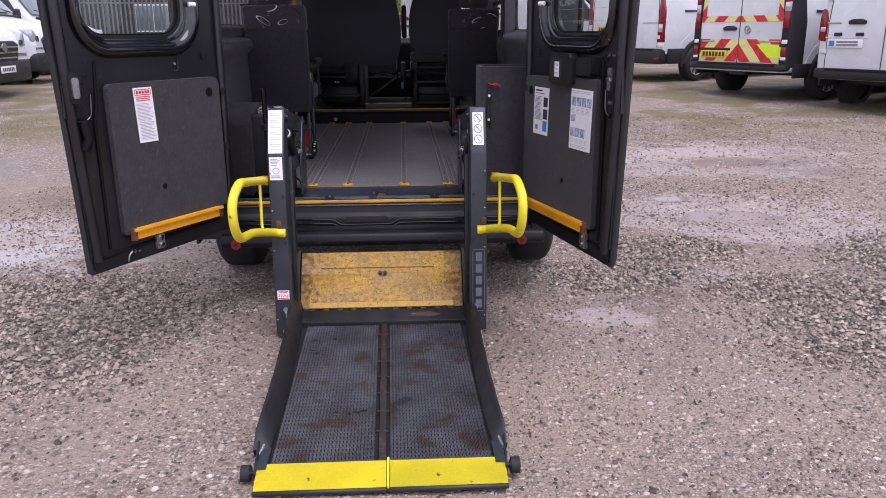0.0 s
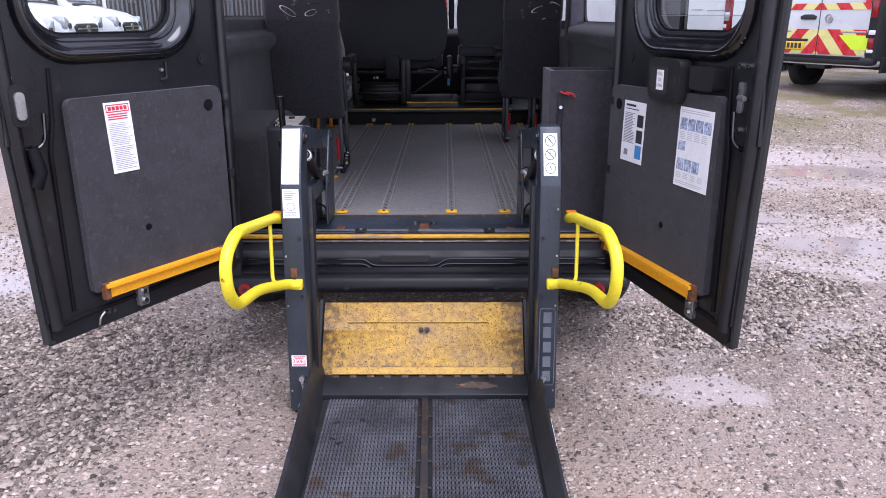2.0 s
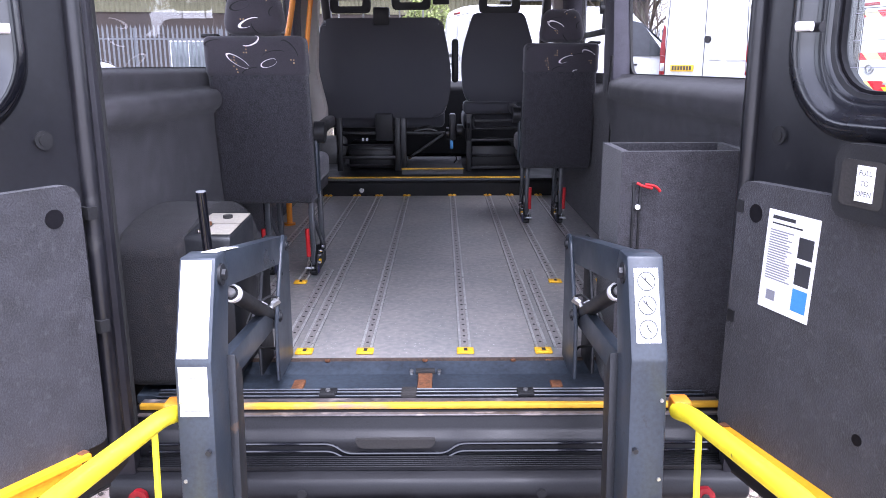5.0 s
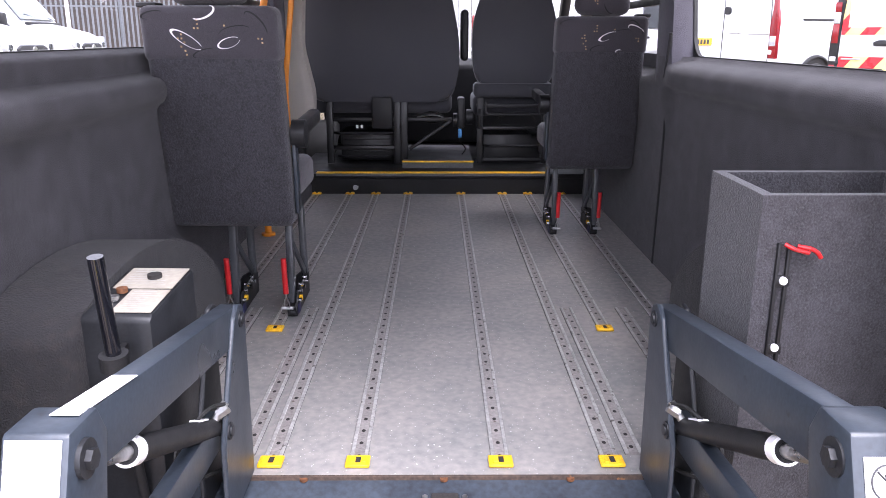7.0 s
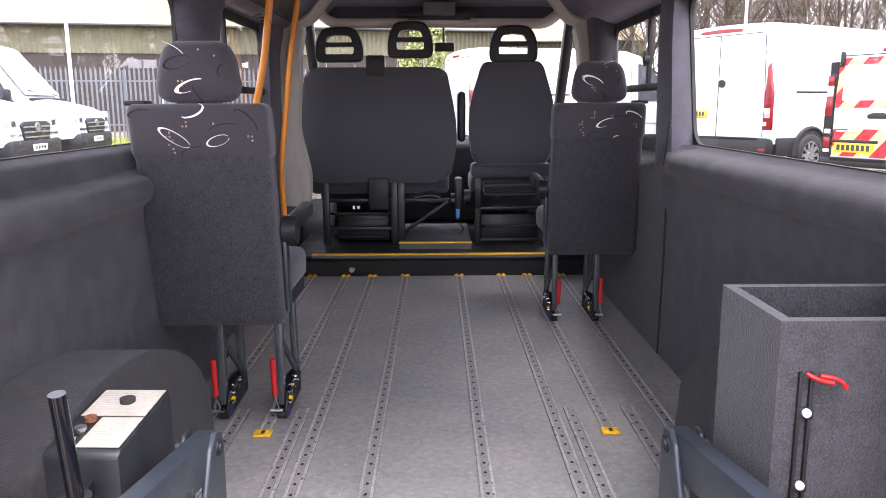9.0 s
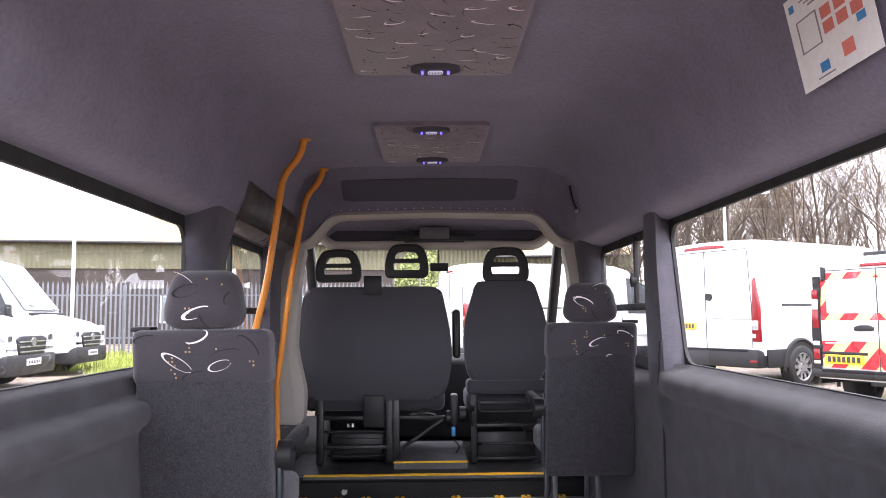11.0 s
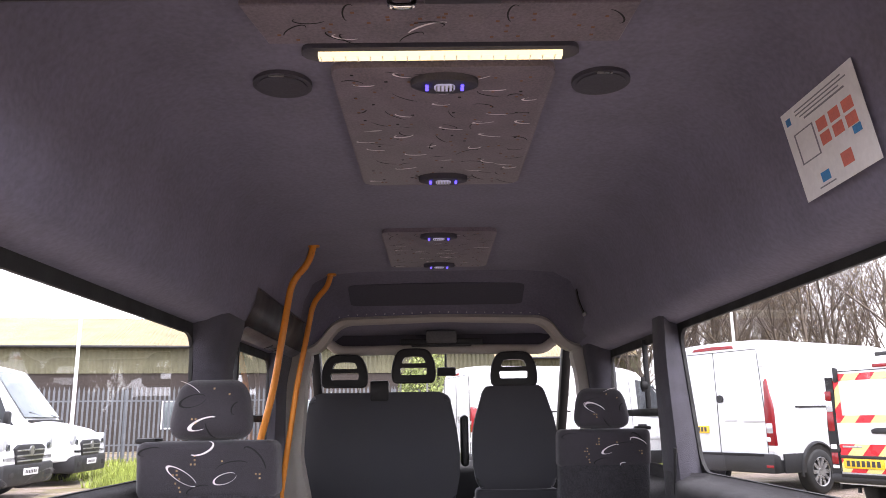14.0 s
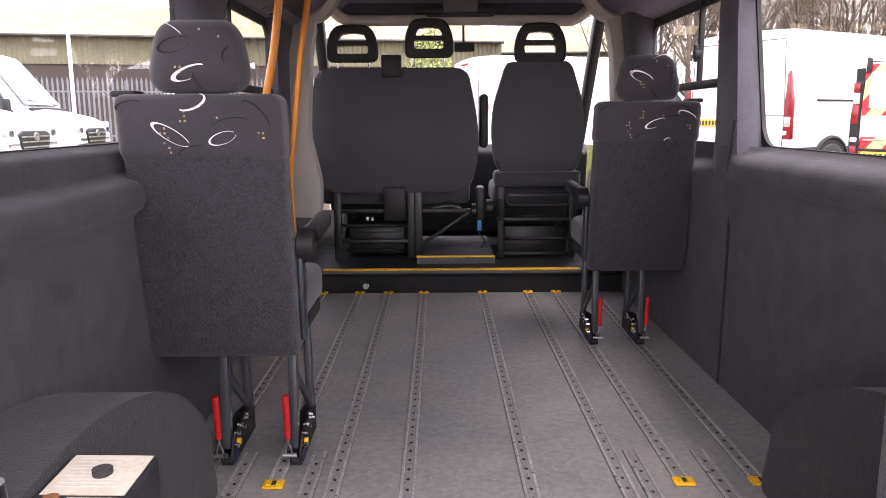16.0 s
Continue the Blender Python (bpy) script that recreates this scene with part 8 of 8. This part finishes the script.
        part("cab_window", b, M_VAN_GLASS, v)
        mr = solid("door_mirror", s * (hw + 0.03), s * (hw + 0.21), cowl - 0.32, cowl - 0.20, 1.22, 1.50, M_VAN_DARK, 0.05)
        solid("mirror_arm", s * (hw - 0.03), s * (hw + 0.06), cowl - 0.30, cowl - 0.24, 1.22, 1.28, M_VAN_DARK, 0.015, mr)
        solid("door_pull", s * (hw - 0.01), s * (hw + 0.02), cowl - 0.98, cowl - 0.80, 1.02, 1.06, M_VAN_DARK, 0.012)
    b = BM()
    y0, y1, z0, z1 = cowl - 0.76, cowl - 0.02, H - 0.19, bonnet_z + 0.19
    sheet(b, [[m @ Vector((x * hw * (0.74 + 0.12 * t), y0 + (y1 - y0) * t + 0.045 - 0.06 * x * x, z0 + (z1 - z0) * t + 0.03)) for x in (-1, -0.5, 0, 0.5, 1)] for t in (0, 0.33, 0.66, 1)])
    ws = part("windscreen", b, M_SCREEN, v)
    for x0, x1 in ((-0.62, -0.05), (0.02, 0.58)):
        line("wiper", [(x0, y1 + 0.03, z1 + 0.03), (x1, y1 - 0.06, z1 + 0.13)], 0.012, M_VAN_DARK, ws)
    solid("scuttle", -hw * 0.80, hw * 0.80, y1 + 0.02, y1 + 0.12, bonnet_z + 0.10, bonnet_z + 0.165, M_VAN_DARK, 0.02)
    # nose: grille, badge, swept lamps, plate
    g = shaped("grille", [(-0.56, 0.84), (-0.46, 0.56), (0.46, 0.56), (0.56, 0.84), (0.40, 0.90), (-0.40, 0.90)], L - 0.12, L + 0.03, M_VAN_DARK, 0.02)
    for k in range(3):
        solid("grille_bar", -0.50 + 0.02 * (2 - k), 0.50 - 0.02 * (2 - k), L + 0.026, L + 0.042, 0.62 + 0.085 * k, 0.645 + 0.085 * k, M_STEEL, 0.006, g)
    b = BM()
    rod(b, m @ Vector((0, L + 0.03, 0.80)), m @ Vector((0, L + 0.055, 0.80)), 0.075, 18)
    part("badge", b, M_STEEL, g)
    pl = solid("number_plate", -0.26, 0.26, L + 0.050, L + 0.062, 0.40, 0.51, M_PAPER, 0.003)
    bars("plate_bar", lambda x, y: m @ Vector((0.24 - 0.48 * x, L + 0.0635, 0.495 - 0.08 * y)), [(0.06 + 0.125 * k, 0.15, 0.15 + 0.125 * k, 0.85) for k in range(7)], M_INK_K, pl)
    for s in (1, -1):
        hl = shaped("headlamp", [(s * 0.60, 0.74), (s * hw * 0.90, 0.80), (s * hw * 0.905, 1.04), (s * hw * 0.80, 1.02), (s * 0.62, 0.86)], L - 0.34, L - 0.015, M_LAMP_CLEAR, 0.03)
        solid("lamp_bowl", s * 0.68, s * 0.80, L - 0.03, L - 0.005, 0.80, 0.91, M_VAN_GLASS, 0.03, hl)
        solid("fog_recess", s * 0.58, s * 0.78, L + 0.02, L + 0.054, 0.36, 0.47, M_HOLE, 0.02)

    def rear(name, pts, mt, yy=-0.006, parent=v):
        b = BM()
        b.faces.new([b.verts.new(m @ Vector((x, yy, z))) for x, z in pts])
        return part(name, b, mt, parent, smooth=0)

    def rect(x0, x1, z0, z1):
        return [(x0, z0), (x1, z0), (x1, z1), (x0, z1)]

    px, pz, pm = {"livery": (-0.46, 0.615, M_PLATE_Y), "tall": (-0.46, 0.92, M_PLATE_Y), "plain": (-0.55, 0.885, M_PAPER)}[style]
    pl = solid("number_plate", px - 0.26, px + 0.26, -0.024, -0.004, pz, pz + 0.115, pm, 0.003)
    if style == "plain":
        rear("plate_mark", rect(px - 0.23, px - 0.15, pz + 0.02, pz + 0.095), M_INK_B, -0.0265, pl)
        for z in (0.025, 0.065):
            rear("plate_bar", rect(px - 0.12, px + 0.20, pz + z, pz + z + 0.027), M_INK, -0.0265, pl)
        for x in (-0.72, -0.40):
            solid("plate_lamp", x, x + 0.11, -0.03, 0.0, 1.045, 1.09, M_VAN_DARK, 0.008)
        solid("plate_recess", -0.86, -0.22, -0.012, 0.0, 1.015, 1.03, M_VAN, 0.006)
        solid("tail_badge", -0.86, -0.64, -0.010, 0.0, 1.21, 1.235, M_STEEL, 0.002)
    else:
        for k in range(7):
            rear("plate_bar", rect(px - 0.22 + 0.066 * k, px - 0.175 + 0.066 * k, pz + 0.022, pz + 0.094), M_INK_K, -0.0265, pl)
    if style == "livery":
        solid("plate_housing", px - 0.31, px + 0.31, -0.020, 0.0, pz + 0.118, pz + 0.155, M_VAN_DARK, 0.008)
        e = edge - 0.01
        top = H - 0.20
        zones = [(-e, -0.008, 0.565, 0.905), (0.008, e, 0.565, 0.905), (-e, -0.008, 1.165, 1.255), (0.008, e, 1.165, 1.255), (-e + 0.02, -0.008, top - 0.085, top), (0.008, e - 0.02, top - 0.085, top), (-e, -e + 0.085, 1.255, top - 0.085), (e - 0.085, e, 1.255, top - 0.085)]
        for x0, x1, z0, z1 in zones:
            film = rear("yellow_film", rect(x0, x1, z0, z1), M_HV_Y, -0.006)
            s = 1 if x0 + x1 > 0 else -1
            for k in range(-3, 8):
                c = k * 0.40 + 0.06
                q = clip_poly([(s * (c - z0 * 0.9 + 0.9), z0), (s * (c + 0.20 - z0 * 0.9 + 0.9), z0), (s * (c + 0.20 - z1 * 0.9 + 0.9), z1), (s * (c - z1 * 0.9 + 0.9), z1)], x0, x1, z0, z1)
                if len(q) > 2:
                    rear("red_film", q, M_HV_R, -0.0085, film)
        rear("lime_film", [(0.34, 0.83), (0.56, 0.64), (0.80, 0.64), (0.80, 0.83)], M_HV_YB, -0.0105)
        for x0, x1 in ((-e + 0.04, -e + 0.30), (e - 0.40, e - 0.02)):
            solid("tail_badge", x0, x1, -0.012, -0.004, 0.862, 0.885, M_STEEL, 0.002)
        solid("roof_rail", -0.45, 0.35, 0.45, 0.60, H + 0.015, H + 0.075, M_VAN_DARK, 0.02)
        shaped("door_stay", [(-e + 0.03, 1.66), (-e + 0.09, 1.68), (-e + 0.09, 1.84), (-e + 0.03, 1.86)], -0.03, 0.0, M_VAN_DARK, 0.01)
    return v


parked_van((4.50, 11.05), 60, 5.6, 2.05, 2.36, "tall white panel van with wedge-shaped red tail lamps", "tall")
parked_van((5.39, 7.72), 63, 5.1, 1.84, 1.97, "white van with red and yellow chevron tail markings", "livery")
parked_van((6.55, 5.82), 63, 5.1, 1.96, 1.97, "white panel van with black bumper, parked on weedy gravel")
parked_van((0.35, 13.2), 75, 5.2, 1.98, 2.15, "white van parked beyond the windscreen")


def front_van(nose_at, az, L, W, H, label):
    a = radians(az)
    return parked_van((nose_at[0] - L * math.sin(a), nose_at[1] - L * math.cos(a)), az, L, W, H, label, group="vans by the fence")


front_van((-6.35, 8.7), 88, 5.6, 2.05, 2.4, "white van with a black grille, parked by the fence")
front_van((-6.95, 12.0), 87, 5.6, 2.05, 2.4, "white van among a row by the fence")
front_van((-7.50, 15.6), 86, 5.9, 2.02, 2.5, "long-nosed white van with dark bumper by the fence")

# ---- palisade fence ----


def palisade(a, b, label):
    """Galvanised palisade: posts, two rails and pointed pales."""
    f = thing("palisade_fence", label, "fence", "yard fences")
    a, b = Vector((*a, 0)), Vector((*b, 0))
    d = (b - a).normalized()
    ln = (b - a).length
    n = Vector((-d.y, d.x, 0))
    bm = BM()
    k = 0.0
    while k < ln:
        p = a + d * k
        z = ground_z(p.x, p.y)
        w = 0.032
        c = [(-w, 0.05), (w, 0.05), (w, 2.28), (0, 2.42), (-w, 2.28)]
        fr = [bm.verts.new(p + d * x - n * (0.012 if abs(x) < 1e-6 else 0) + Vector((0, 0, z + h))) for x, h in c]
        bm.faces.new(fr)
        k += 0.145
    tagged(part("pale", bm, M_FENCE, f, "pointed galvanised pales", smooth=0), kind="stuff")
    for h in (0.55, 1.95):
        bm = BM()
        p0, p1 = a + n * 0.04, b + n * 0.04
        bar(bm, p0 + Vector((0, 0, ground_z(p0.x, p0.y) + h)), p1 + Vector((0, 0, ground_z(p1.x, p1.y) + h)), 0.045, 0.05)
        part("rail", bm, M_FENCE, f)
    k = 0.0
    while k <= ln:
        p = a + d * k + n * 0.09
        z = ground_z(p.x, p.y)
        bm = BM()
        box(bm, p.x - 0.05, p.x + 0.05, p.y - 0.05, p.y + 0.05, z - 0.1, z + 2.3, 0.004, 1)
        part("post", bm, M_FENCE, f)
        k += 2.75


palisade((-26, 19.5), (-1.5, 26.5), "grey galvanised palisade fence along the yard")
palisade((-1.5, 26.5), (16, 28), "grey galvanised palisade fence ahead")

# ---- buildings ----


def shed(origin, az, length, depth, eaves, ridge, label):
    """A long shed: brick base, corrugated cladding and a corrugated roof. The long wall faces the yard."""
    m = pose(origin[0], origin[1], ground_z(*origin), 0, 0, -az)
    s = thing("industrial_shed", label, "building", "sheds")
    bm = BM()
    box(bm, 0, length, 0, depth, -0.3, eaves - 1.0, 0, 2, m)
    part("brick_wall", bm, M_BRICK_FAR, s, "dull brown lower wall")
    def corrugated(name, y0, z0, y1, z1, mt, pitch, amp, lab):
        n = int(length / pitch)
        verts, faces = [], []
        up = Vector((0, y1 - y0, z1 - z0)).normalized()
        nn = Vector((0, -up.z, up.y))
        for i in range(n * 4 + 1):
            x = length * i / (n * 4)
            o = nn * amp * math.sin(i * math.pi / 2)
            verts += [m @ (Vector((x, y0, z0)) + o), m @ (Vector((x, y1, z1)) + o)]
        for i in range(n * 4):
            faces.append((2 * i, 2 * i + 2, 2 * i + 3, 2 * i + 1))
        raw(name, verts, faces, mt, s, lab)
    corrugated("cladding", -0.06, eaves - 1.25, -0.06, eaves, M_CLAD, 0.22, 0.03, "olive ribbed cladding")
    corrugated("roof", -0.35, eaves - 0.05, depth / 2, ridge, M_ROOF, 0.20, 0.03, "mossy corrugated roof")
    corrugated("roof", depth + 0.35, eaves - 0.05, depth / 2, ridge, M_ROOF, 0.20, 0.03, "mossy corrugated roof")
    bm = BM()
    for x in (0.02, length - 0.02):
        bm.faces.new([bm.verts.new(m @ Vector(p)) for p in ((x, 0, eaves - 1.2), (x, depth, eaves - 1.2), (x, depth, eaves - 0.1), (x, depth / 2, ridge - 0.08), (x, 0, eaves - 0.1))])
    part("gable", bm, M_CLAD, s)
    bm = BM()
    tube(bm, [m @ Vector((0, -0.42, eaves - 0.06)), m @ Vector((length, -0.42, eaves - 0.06))], 0.07, 8)
    part("gutter", bm, M_VAN_DARK, s)
    k = 4.0
    while k < length - 4:
        bm = BM()
        box(bm, k, k + 1.6, -0.03, 0.1, 1.0, 2.2, 0, 2, m)
        w = part("window", bm, M_SCREEN, s)
        bm = BM()
        for x in (k - 0.03, k + 0.77, k + 1.57):
            box(bm, x, x + 0.06, -0.06, 0.0, 0.96, 2.24, 0, 2, m)
        for z in (0.96, 2.18):
            box(bm, k, k + 1.6, -0.06, 0.0, z, z + 0.06, 0, 2, m)
        part("frame", bm, M_PAPER, w)
        k += 6.5
    return s


shed((-42, 28.5), -12, 46, 14, 4.75, 6.9, "long shed with brown walls and a mossy corrugated roof")
shed((-7, 41), 4, 18, 12, 4.4, 6.4, "low grey shed beyond the fence")

# ---- lamp posts ----
for x, y, h in ((-9.6, 19.2, 9.0), (9.15, 22.0, 7.2)):
    p = thing("lamp_post", "tall pale grey lamp post in the yard", "lamp post", "lamp posts")
    bm = BM()
    z = ground_z(x, y)
    tube(bm, [(x, y, z), (x, y, z + 1.2), (x, y, z + h)], 0.065, 12, True, 0.035)
    part("column", bm, M_PAPER, p)
    bm = BM()
    box(bm, x - 0.6, x + 0.1, y - 0.12, y + 0.12, z + h - 0.02, z + h + 0.10, 0.03)
    part("lamp_head", bm, M_FENCE, p)

# ---- trees ----


def tree_mesh(seed, height):
    """A bare tree: trunk, limbs and twigs as tapered tubes in one array."""
    r = random.Random(seed)
    verts, faces = [], []

    def limb(p, d, length, rad, depth):
        segs = 4 if depth < 3 else 3
        ring = 6 if depth < 2 else (4 if depth < 3 else 3)
        base, pts = len(verts), [p.copy()]
        q, dd = p.copy(), d.copy()
        for _ in range(segs):
            dd = (dd + Vector((r.gauss(0, 0.16), r.gauss(0, 0.16), r.gauss(0.06, 0.10)))).normalized()
            q = q + dd * (length / segs)
            pts.append(q.copy())
        for i, c in enumerate(pts):
            t = i / segs
            w = rad * (1 - 0.62 * t) if depth < 4 else rad * (1 - 0.8 * t)
            ax = (pts[min(i + 1, segs)] - pts[max(i - 1, 0)]).normalized()
            u = ax.orthogonal().normalized()
            s = ax.cross(u)
            for k in range(ring):
                a = 2 * math.pi * k / ring
                verts.append(c + (u * math.cos(a) + s * math.sin(a)) * w)
        for i in range(segs):
            for k in range(ring):
                a, b = base + i * ring + k, base + i * ring + (k + 1) % ring
                faces.append((a, b, b + ring, a + ring))
        if depth >= 5:
            return
        n = (12, 7, 5, 4, 2)[depth]
        for k in range(n):
            t = r.uniform(0.28 if depth == 0 else 0.2, 1.0)
            f = t * segs
            i = min(int(f), segs - 1)
            c = pts[i].lerp(pts[i + 1], f - i)
            out = Vector((r.gauss(0, 1), r.gauss(0, 1), r.uniform(-0.1, 0.9))).normalized()
            nd = (dd * 0.75 + out * 0.75).normalized()
            limb(c, nd, length * r.uniform(0.38, 0.62), rad * (1 - 0.62 * t) * r.uniform(0.35, 0.6), depth + 1)

    limb(Vector((0, 0, -0.2)), Vector((r.gauss(0, 0.05), r.gauss(0, 0.05), 1)).normalized(), height * 0.72, height * 0.0095, 0)
    return verts, faces


kinds = []
for k in range(4):
    v, f = tree_mesh(40 + k, 11.0)
    t = thing("bare_tree", "leafless grey-brown tree in a row behind the vans", "tree", "bare trees")
    raw("branches", v, f, M_BARK, t)
    rb = random.Random(70 + k)
    bv, bf = [], []
    for _ in range(2600):
        c = Vector(v[rb.randrange(len(v) // 12, len(v))])
        if c.z < 2.5:
            continue
        c = c + Vector((rb.gauss(0, 0.10), rb.gauss(0, 0.10), rb.gauss(0, 0.10)))
        a = Vector((rb.gauss(0, 1), rb.gauss(0, 1), rb.gauss(0, 1))).normalized() * rb.uniform(0.018, 0.045)
        q = a.orthogonal() * 0.6
        i = len(bv)
        bv += [c - a, c + q, c + a]
        bf.append((i, i + 1, i + 2))
    tagged(raw("buds", bv, bf, M_BUD, t, "brown opening buds"), kind="stuff")
    kinds.append(t)
r = random.Random(11)
spots = [(q * math.sin(a), q * math.cos(a)) for q, a in ((r.uniform(29, 46), radians(r.uniform(13.5, 36))) for _ in range(34))] + [(q * math.sin(a), q * math.cos(a)) for q, a in ((r.uniform(48, 75), radians(r.uniform(12, 52))) for _ in range(46))] + [(24 + 1.5 * k + r.uniform(-0.7, 0.7), 25 - 0.5 * k + r.uniform(-1.5, 2.5)) for k in range(8)]
for k, (x, y) in enumerate(spots):
    mm = pose(x, y, ground_z(x, y), 0, 0, r.uniform(0, 360)) @ Matrix.Diagonal((1, 1, 1, 1))
    if k < 4:
        kinds[k].matrix_world = mm
    else:
        copy_thing(kinds[k % 4], mm)


# ---- hedge, bush and grass ----


def leaf_mass(name, label, category, boxes, count, size, material, seed):
    r = random.Random(seed)
    verts, faces = [], []
    for _ in range(count):
        x0, x1, y0, y1, z0, z1 = r.choice(boxes)
        x, y = r.uniform(x0, x1), r.uniform(y0, y1)
        top = z0 + (z1 - z0) * (0.62 + 0.38 * noise.noise((x * 0.9, y * 0.9, 4.0)))
        z = r.uniform(z0, top)
        d = Vector((r.gauss(0, 1), r.gauss(0, 1), r.gauss(0, 1))).normalized()
        u = d.orthogonal().normalized()
        s = size * r.uniform(0.5, 1.4)
        c = Vector((x, y, z))
        b = len(verts)
        verts += [c + u * s, c + d * s * 0.5, c - u * s, c - d * s * 0.5]
        faces.append((b, b + 1, b + 2, b + 3))
    return tagged(raw(name, verts, faces, material), label, category, kind="stuff")


gz = ground_z(0, 25)
leaf_mass("bush", "light green spring bush by the fence", "bush", [(-1.3, 0.3, 24.5, 26.0, gz, gz + 5.0)], 3800, 0.075, M_LEAF, 2)
leaf_mass("undergrowth", "tangled brown undergrowth below the bare trees", "undergrowth", [(6, 24, 27, 31, gz, gz + 2.4), (22, 45, 22, 27, gz, gz + 2.4)], 9000, 0.10, mat("dry_undergrowth", (0.13, 0.105, 0.055), 0.95, vary=0.4, scale=2, fine=20, bump=0), 4)


def grass_patch(name, label, areas, count, h0, h1, seed):
    r = random.Random(seed)
    verts, faces = [], []
    for _ in range(count):
        x0, x1, y0, y1 = r.choice(areas)
        x, y = r.uniform(x0, x1), r.uniform(y0, y1)
        if noise.noise((x * 0.7, y * 0.7, 2.0)) < -0.12:
            continue
        z, h, a = ground_z(x, y), r.uniform(h0, h1), r.uniform(0, math.pi)
        w = h * 0.10
        dx, dy = math.cos(a) * w, math.sin(a) * w
        b = len(verts)
        verts += [(x - dx, y - dy, z), (x + dx, y + dy, z), (x + r.gauss(0, h * 0.35), y + r.gauss(0, h * 0.35), z + h)]
        faces.append((b, b + 1, b + 2))
    return tagged(raw(name, verts, faces, M_WEED if name == "weeds" else M_GRASS), label, "grass", kind="stuff")


grass_patch("grass", "rough green grass along the fence", [(-16, -1, 16, 24), (-8, 6, 17, 26), (-7, 0, 13.5, 20)], 60000, 0.06, 0.24, 7)
grass_patch("weeds", "low weeds on the gravel in front of the vans", [(2.6, 8, 3.9, 7.2), (-7, -3, 4, 9)], 22000, 0.010, 0.032, 9)

# ---- loose stones and puddles ----


HEAPS = [(-1.95, -0.80, 1.15, 0.95), (2.55, -0.95, 0.75, 0.90), (2.20, -0.40, 0.45, 0.32), (1.40, -0.10, 0.55, 0.30), (1.85, 0.40, 0.55, 0.28), (3.60, 0.10, 0.80, 0.55)]


def stones():
    r = np.random.RandomState(4)
    ico = [(0, 0, 1), (0.9, 0, 0.1), (0.2, 0.9, 0), (-0.85, 0.3, 0.1), (-0.3, -0.85, 0), (0.5, -0.6, -0.2), (0, 0, -0.6)]
    tri = [(0, 1, 2), (0, 2, 3), (0, 3, 4), (0, 4, 5), (0, 5, 1), (6, 2, 1), (6, 3, 2), (6, 4, 3), (6, 5, 4), (6, 1, 5)]
    verts, faces = [], []
    n = 0
    while n < 210000:
        far = r.rand() < 0.16
        x, y = (r.uniform(1.2, 7.0), r.uniform(1.2, 6.0)) if far else (r.uniform(-3.1, 3.9), r.uniform(-3.4, 2.4))
        wob = 0.30 * noise.noise((x * 1.7 + 3, y * 1.7, 1.0)) + 0.16 * noise.noise((x * 5.0, y * 5.0, 2.0))
        heap = max(1 - smoothstep(0.65, 1.2, math.hypot((x - hx) / rx, (y - hy) / ry) + wob) for hx, hy, rx, ry in HEAPS)
        dens = 0.30 + 1.0 * max(-0.2, wob) + 0.95 * heap
        if abs(x - 0.02) < 0.46 and y > -2.3:
            continue
        n += 1
        if r.rand() > dens:
            continue
        s = 0.0042 + (0.0095 + 0.0055 * heap) * r.rand() ** 1.5 + (0.012 if r.rand() < 0.010 else 0) + (0.007 * r.rand() if far else 0)
        a = r.uniform(0, 6.28)
        c, q = math.cos(a) * s, math.sin(a) * s
        fl, ell = r.uniform(0.34, 0.85), r.uniform(0.5, 1.0)
        z = ground_full(x, y) + s * (0.06 + 0.30 * heap)
        b = len(verts)
        for px, py, pz in ico:
            px, py = px * r.uniform(0.75, 1.25), py * ell * r.uniform(0.75, 1.25)
            verts.append((x + px * c - py * q, y + px * q + py * c, z + pz * s * fl))
        faces += [(b + i, b + j, b + k) for i, j, k in tri]
    return tagged(raw("loose_gravel", verts, faces, M_STONE), "loose grey and buff stones on the yard", "gravel", kind="stuff")


stones()


def puddle(p, seed):
    cx, cy, rx, ry = p
    z = water_level(p)
    bm = BM()
    bm.faces.new([bm.verts.new((cx + rx * math.cos(2 * math.pi * k / 32), cy + ry * math.sin(2 * math.pi * k / 32), z)) for k in range(32)])
    return tagged(part("puddle", bm, M_WATER, None, smooth=0), "shallow muddy rain puddle on the gravel", "puddle", "puddles", "structure")


for k, p in enumerate(PUDDLES):
    puddle(p, k)


# ---- flag on the pole behind the vans ----
fx, fy = 9.15, 22.0
flag = thing("flag", "white flag with blue lettering marks on a tall pole", "flag")
fz = ground_z(fx, fy)
def cloth(u, v, k=0.0):
    return Vector((fx + 0.10 + 1.30 * u, fy + 0.10 * math.sin(5 * u) - k, fz + 5.95 - 1.15 * v + 0.10 * u - 0.45 * u * (1 - v)))
bm = BM()
sheet(bm, [[cloth(u / 8, v / 4) for u in range(9)] for v in range(5)], 0.006)
fc = part("cloth", bm, M_PAPER, flag)
for v0, v1, n in ((0.55, 0.66, 14), (0.72, 0.90, 9)):
    bm = BM()
    for k in range(n):
        a, b = 0.12 + 0.80 * k / n, 0.12 + 0.80 * (k + 0.72) / n
        bm.faces.new([bm.verts.new(cloth(x, y, 0.012)) for x, y in ((a, v0), (b, v0), (b, v1), (a, v1))])
    tagged(part("lettering_bar", bm, M_INK_K, fc, smooth=0), kind="stuff")
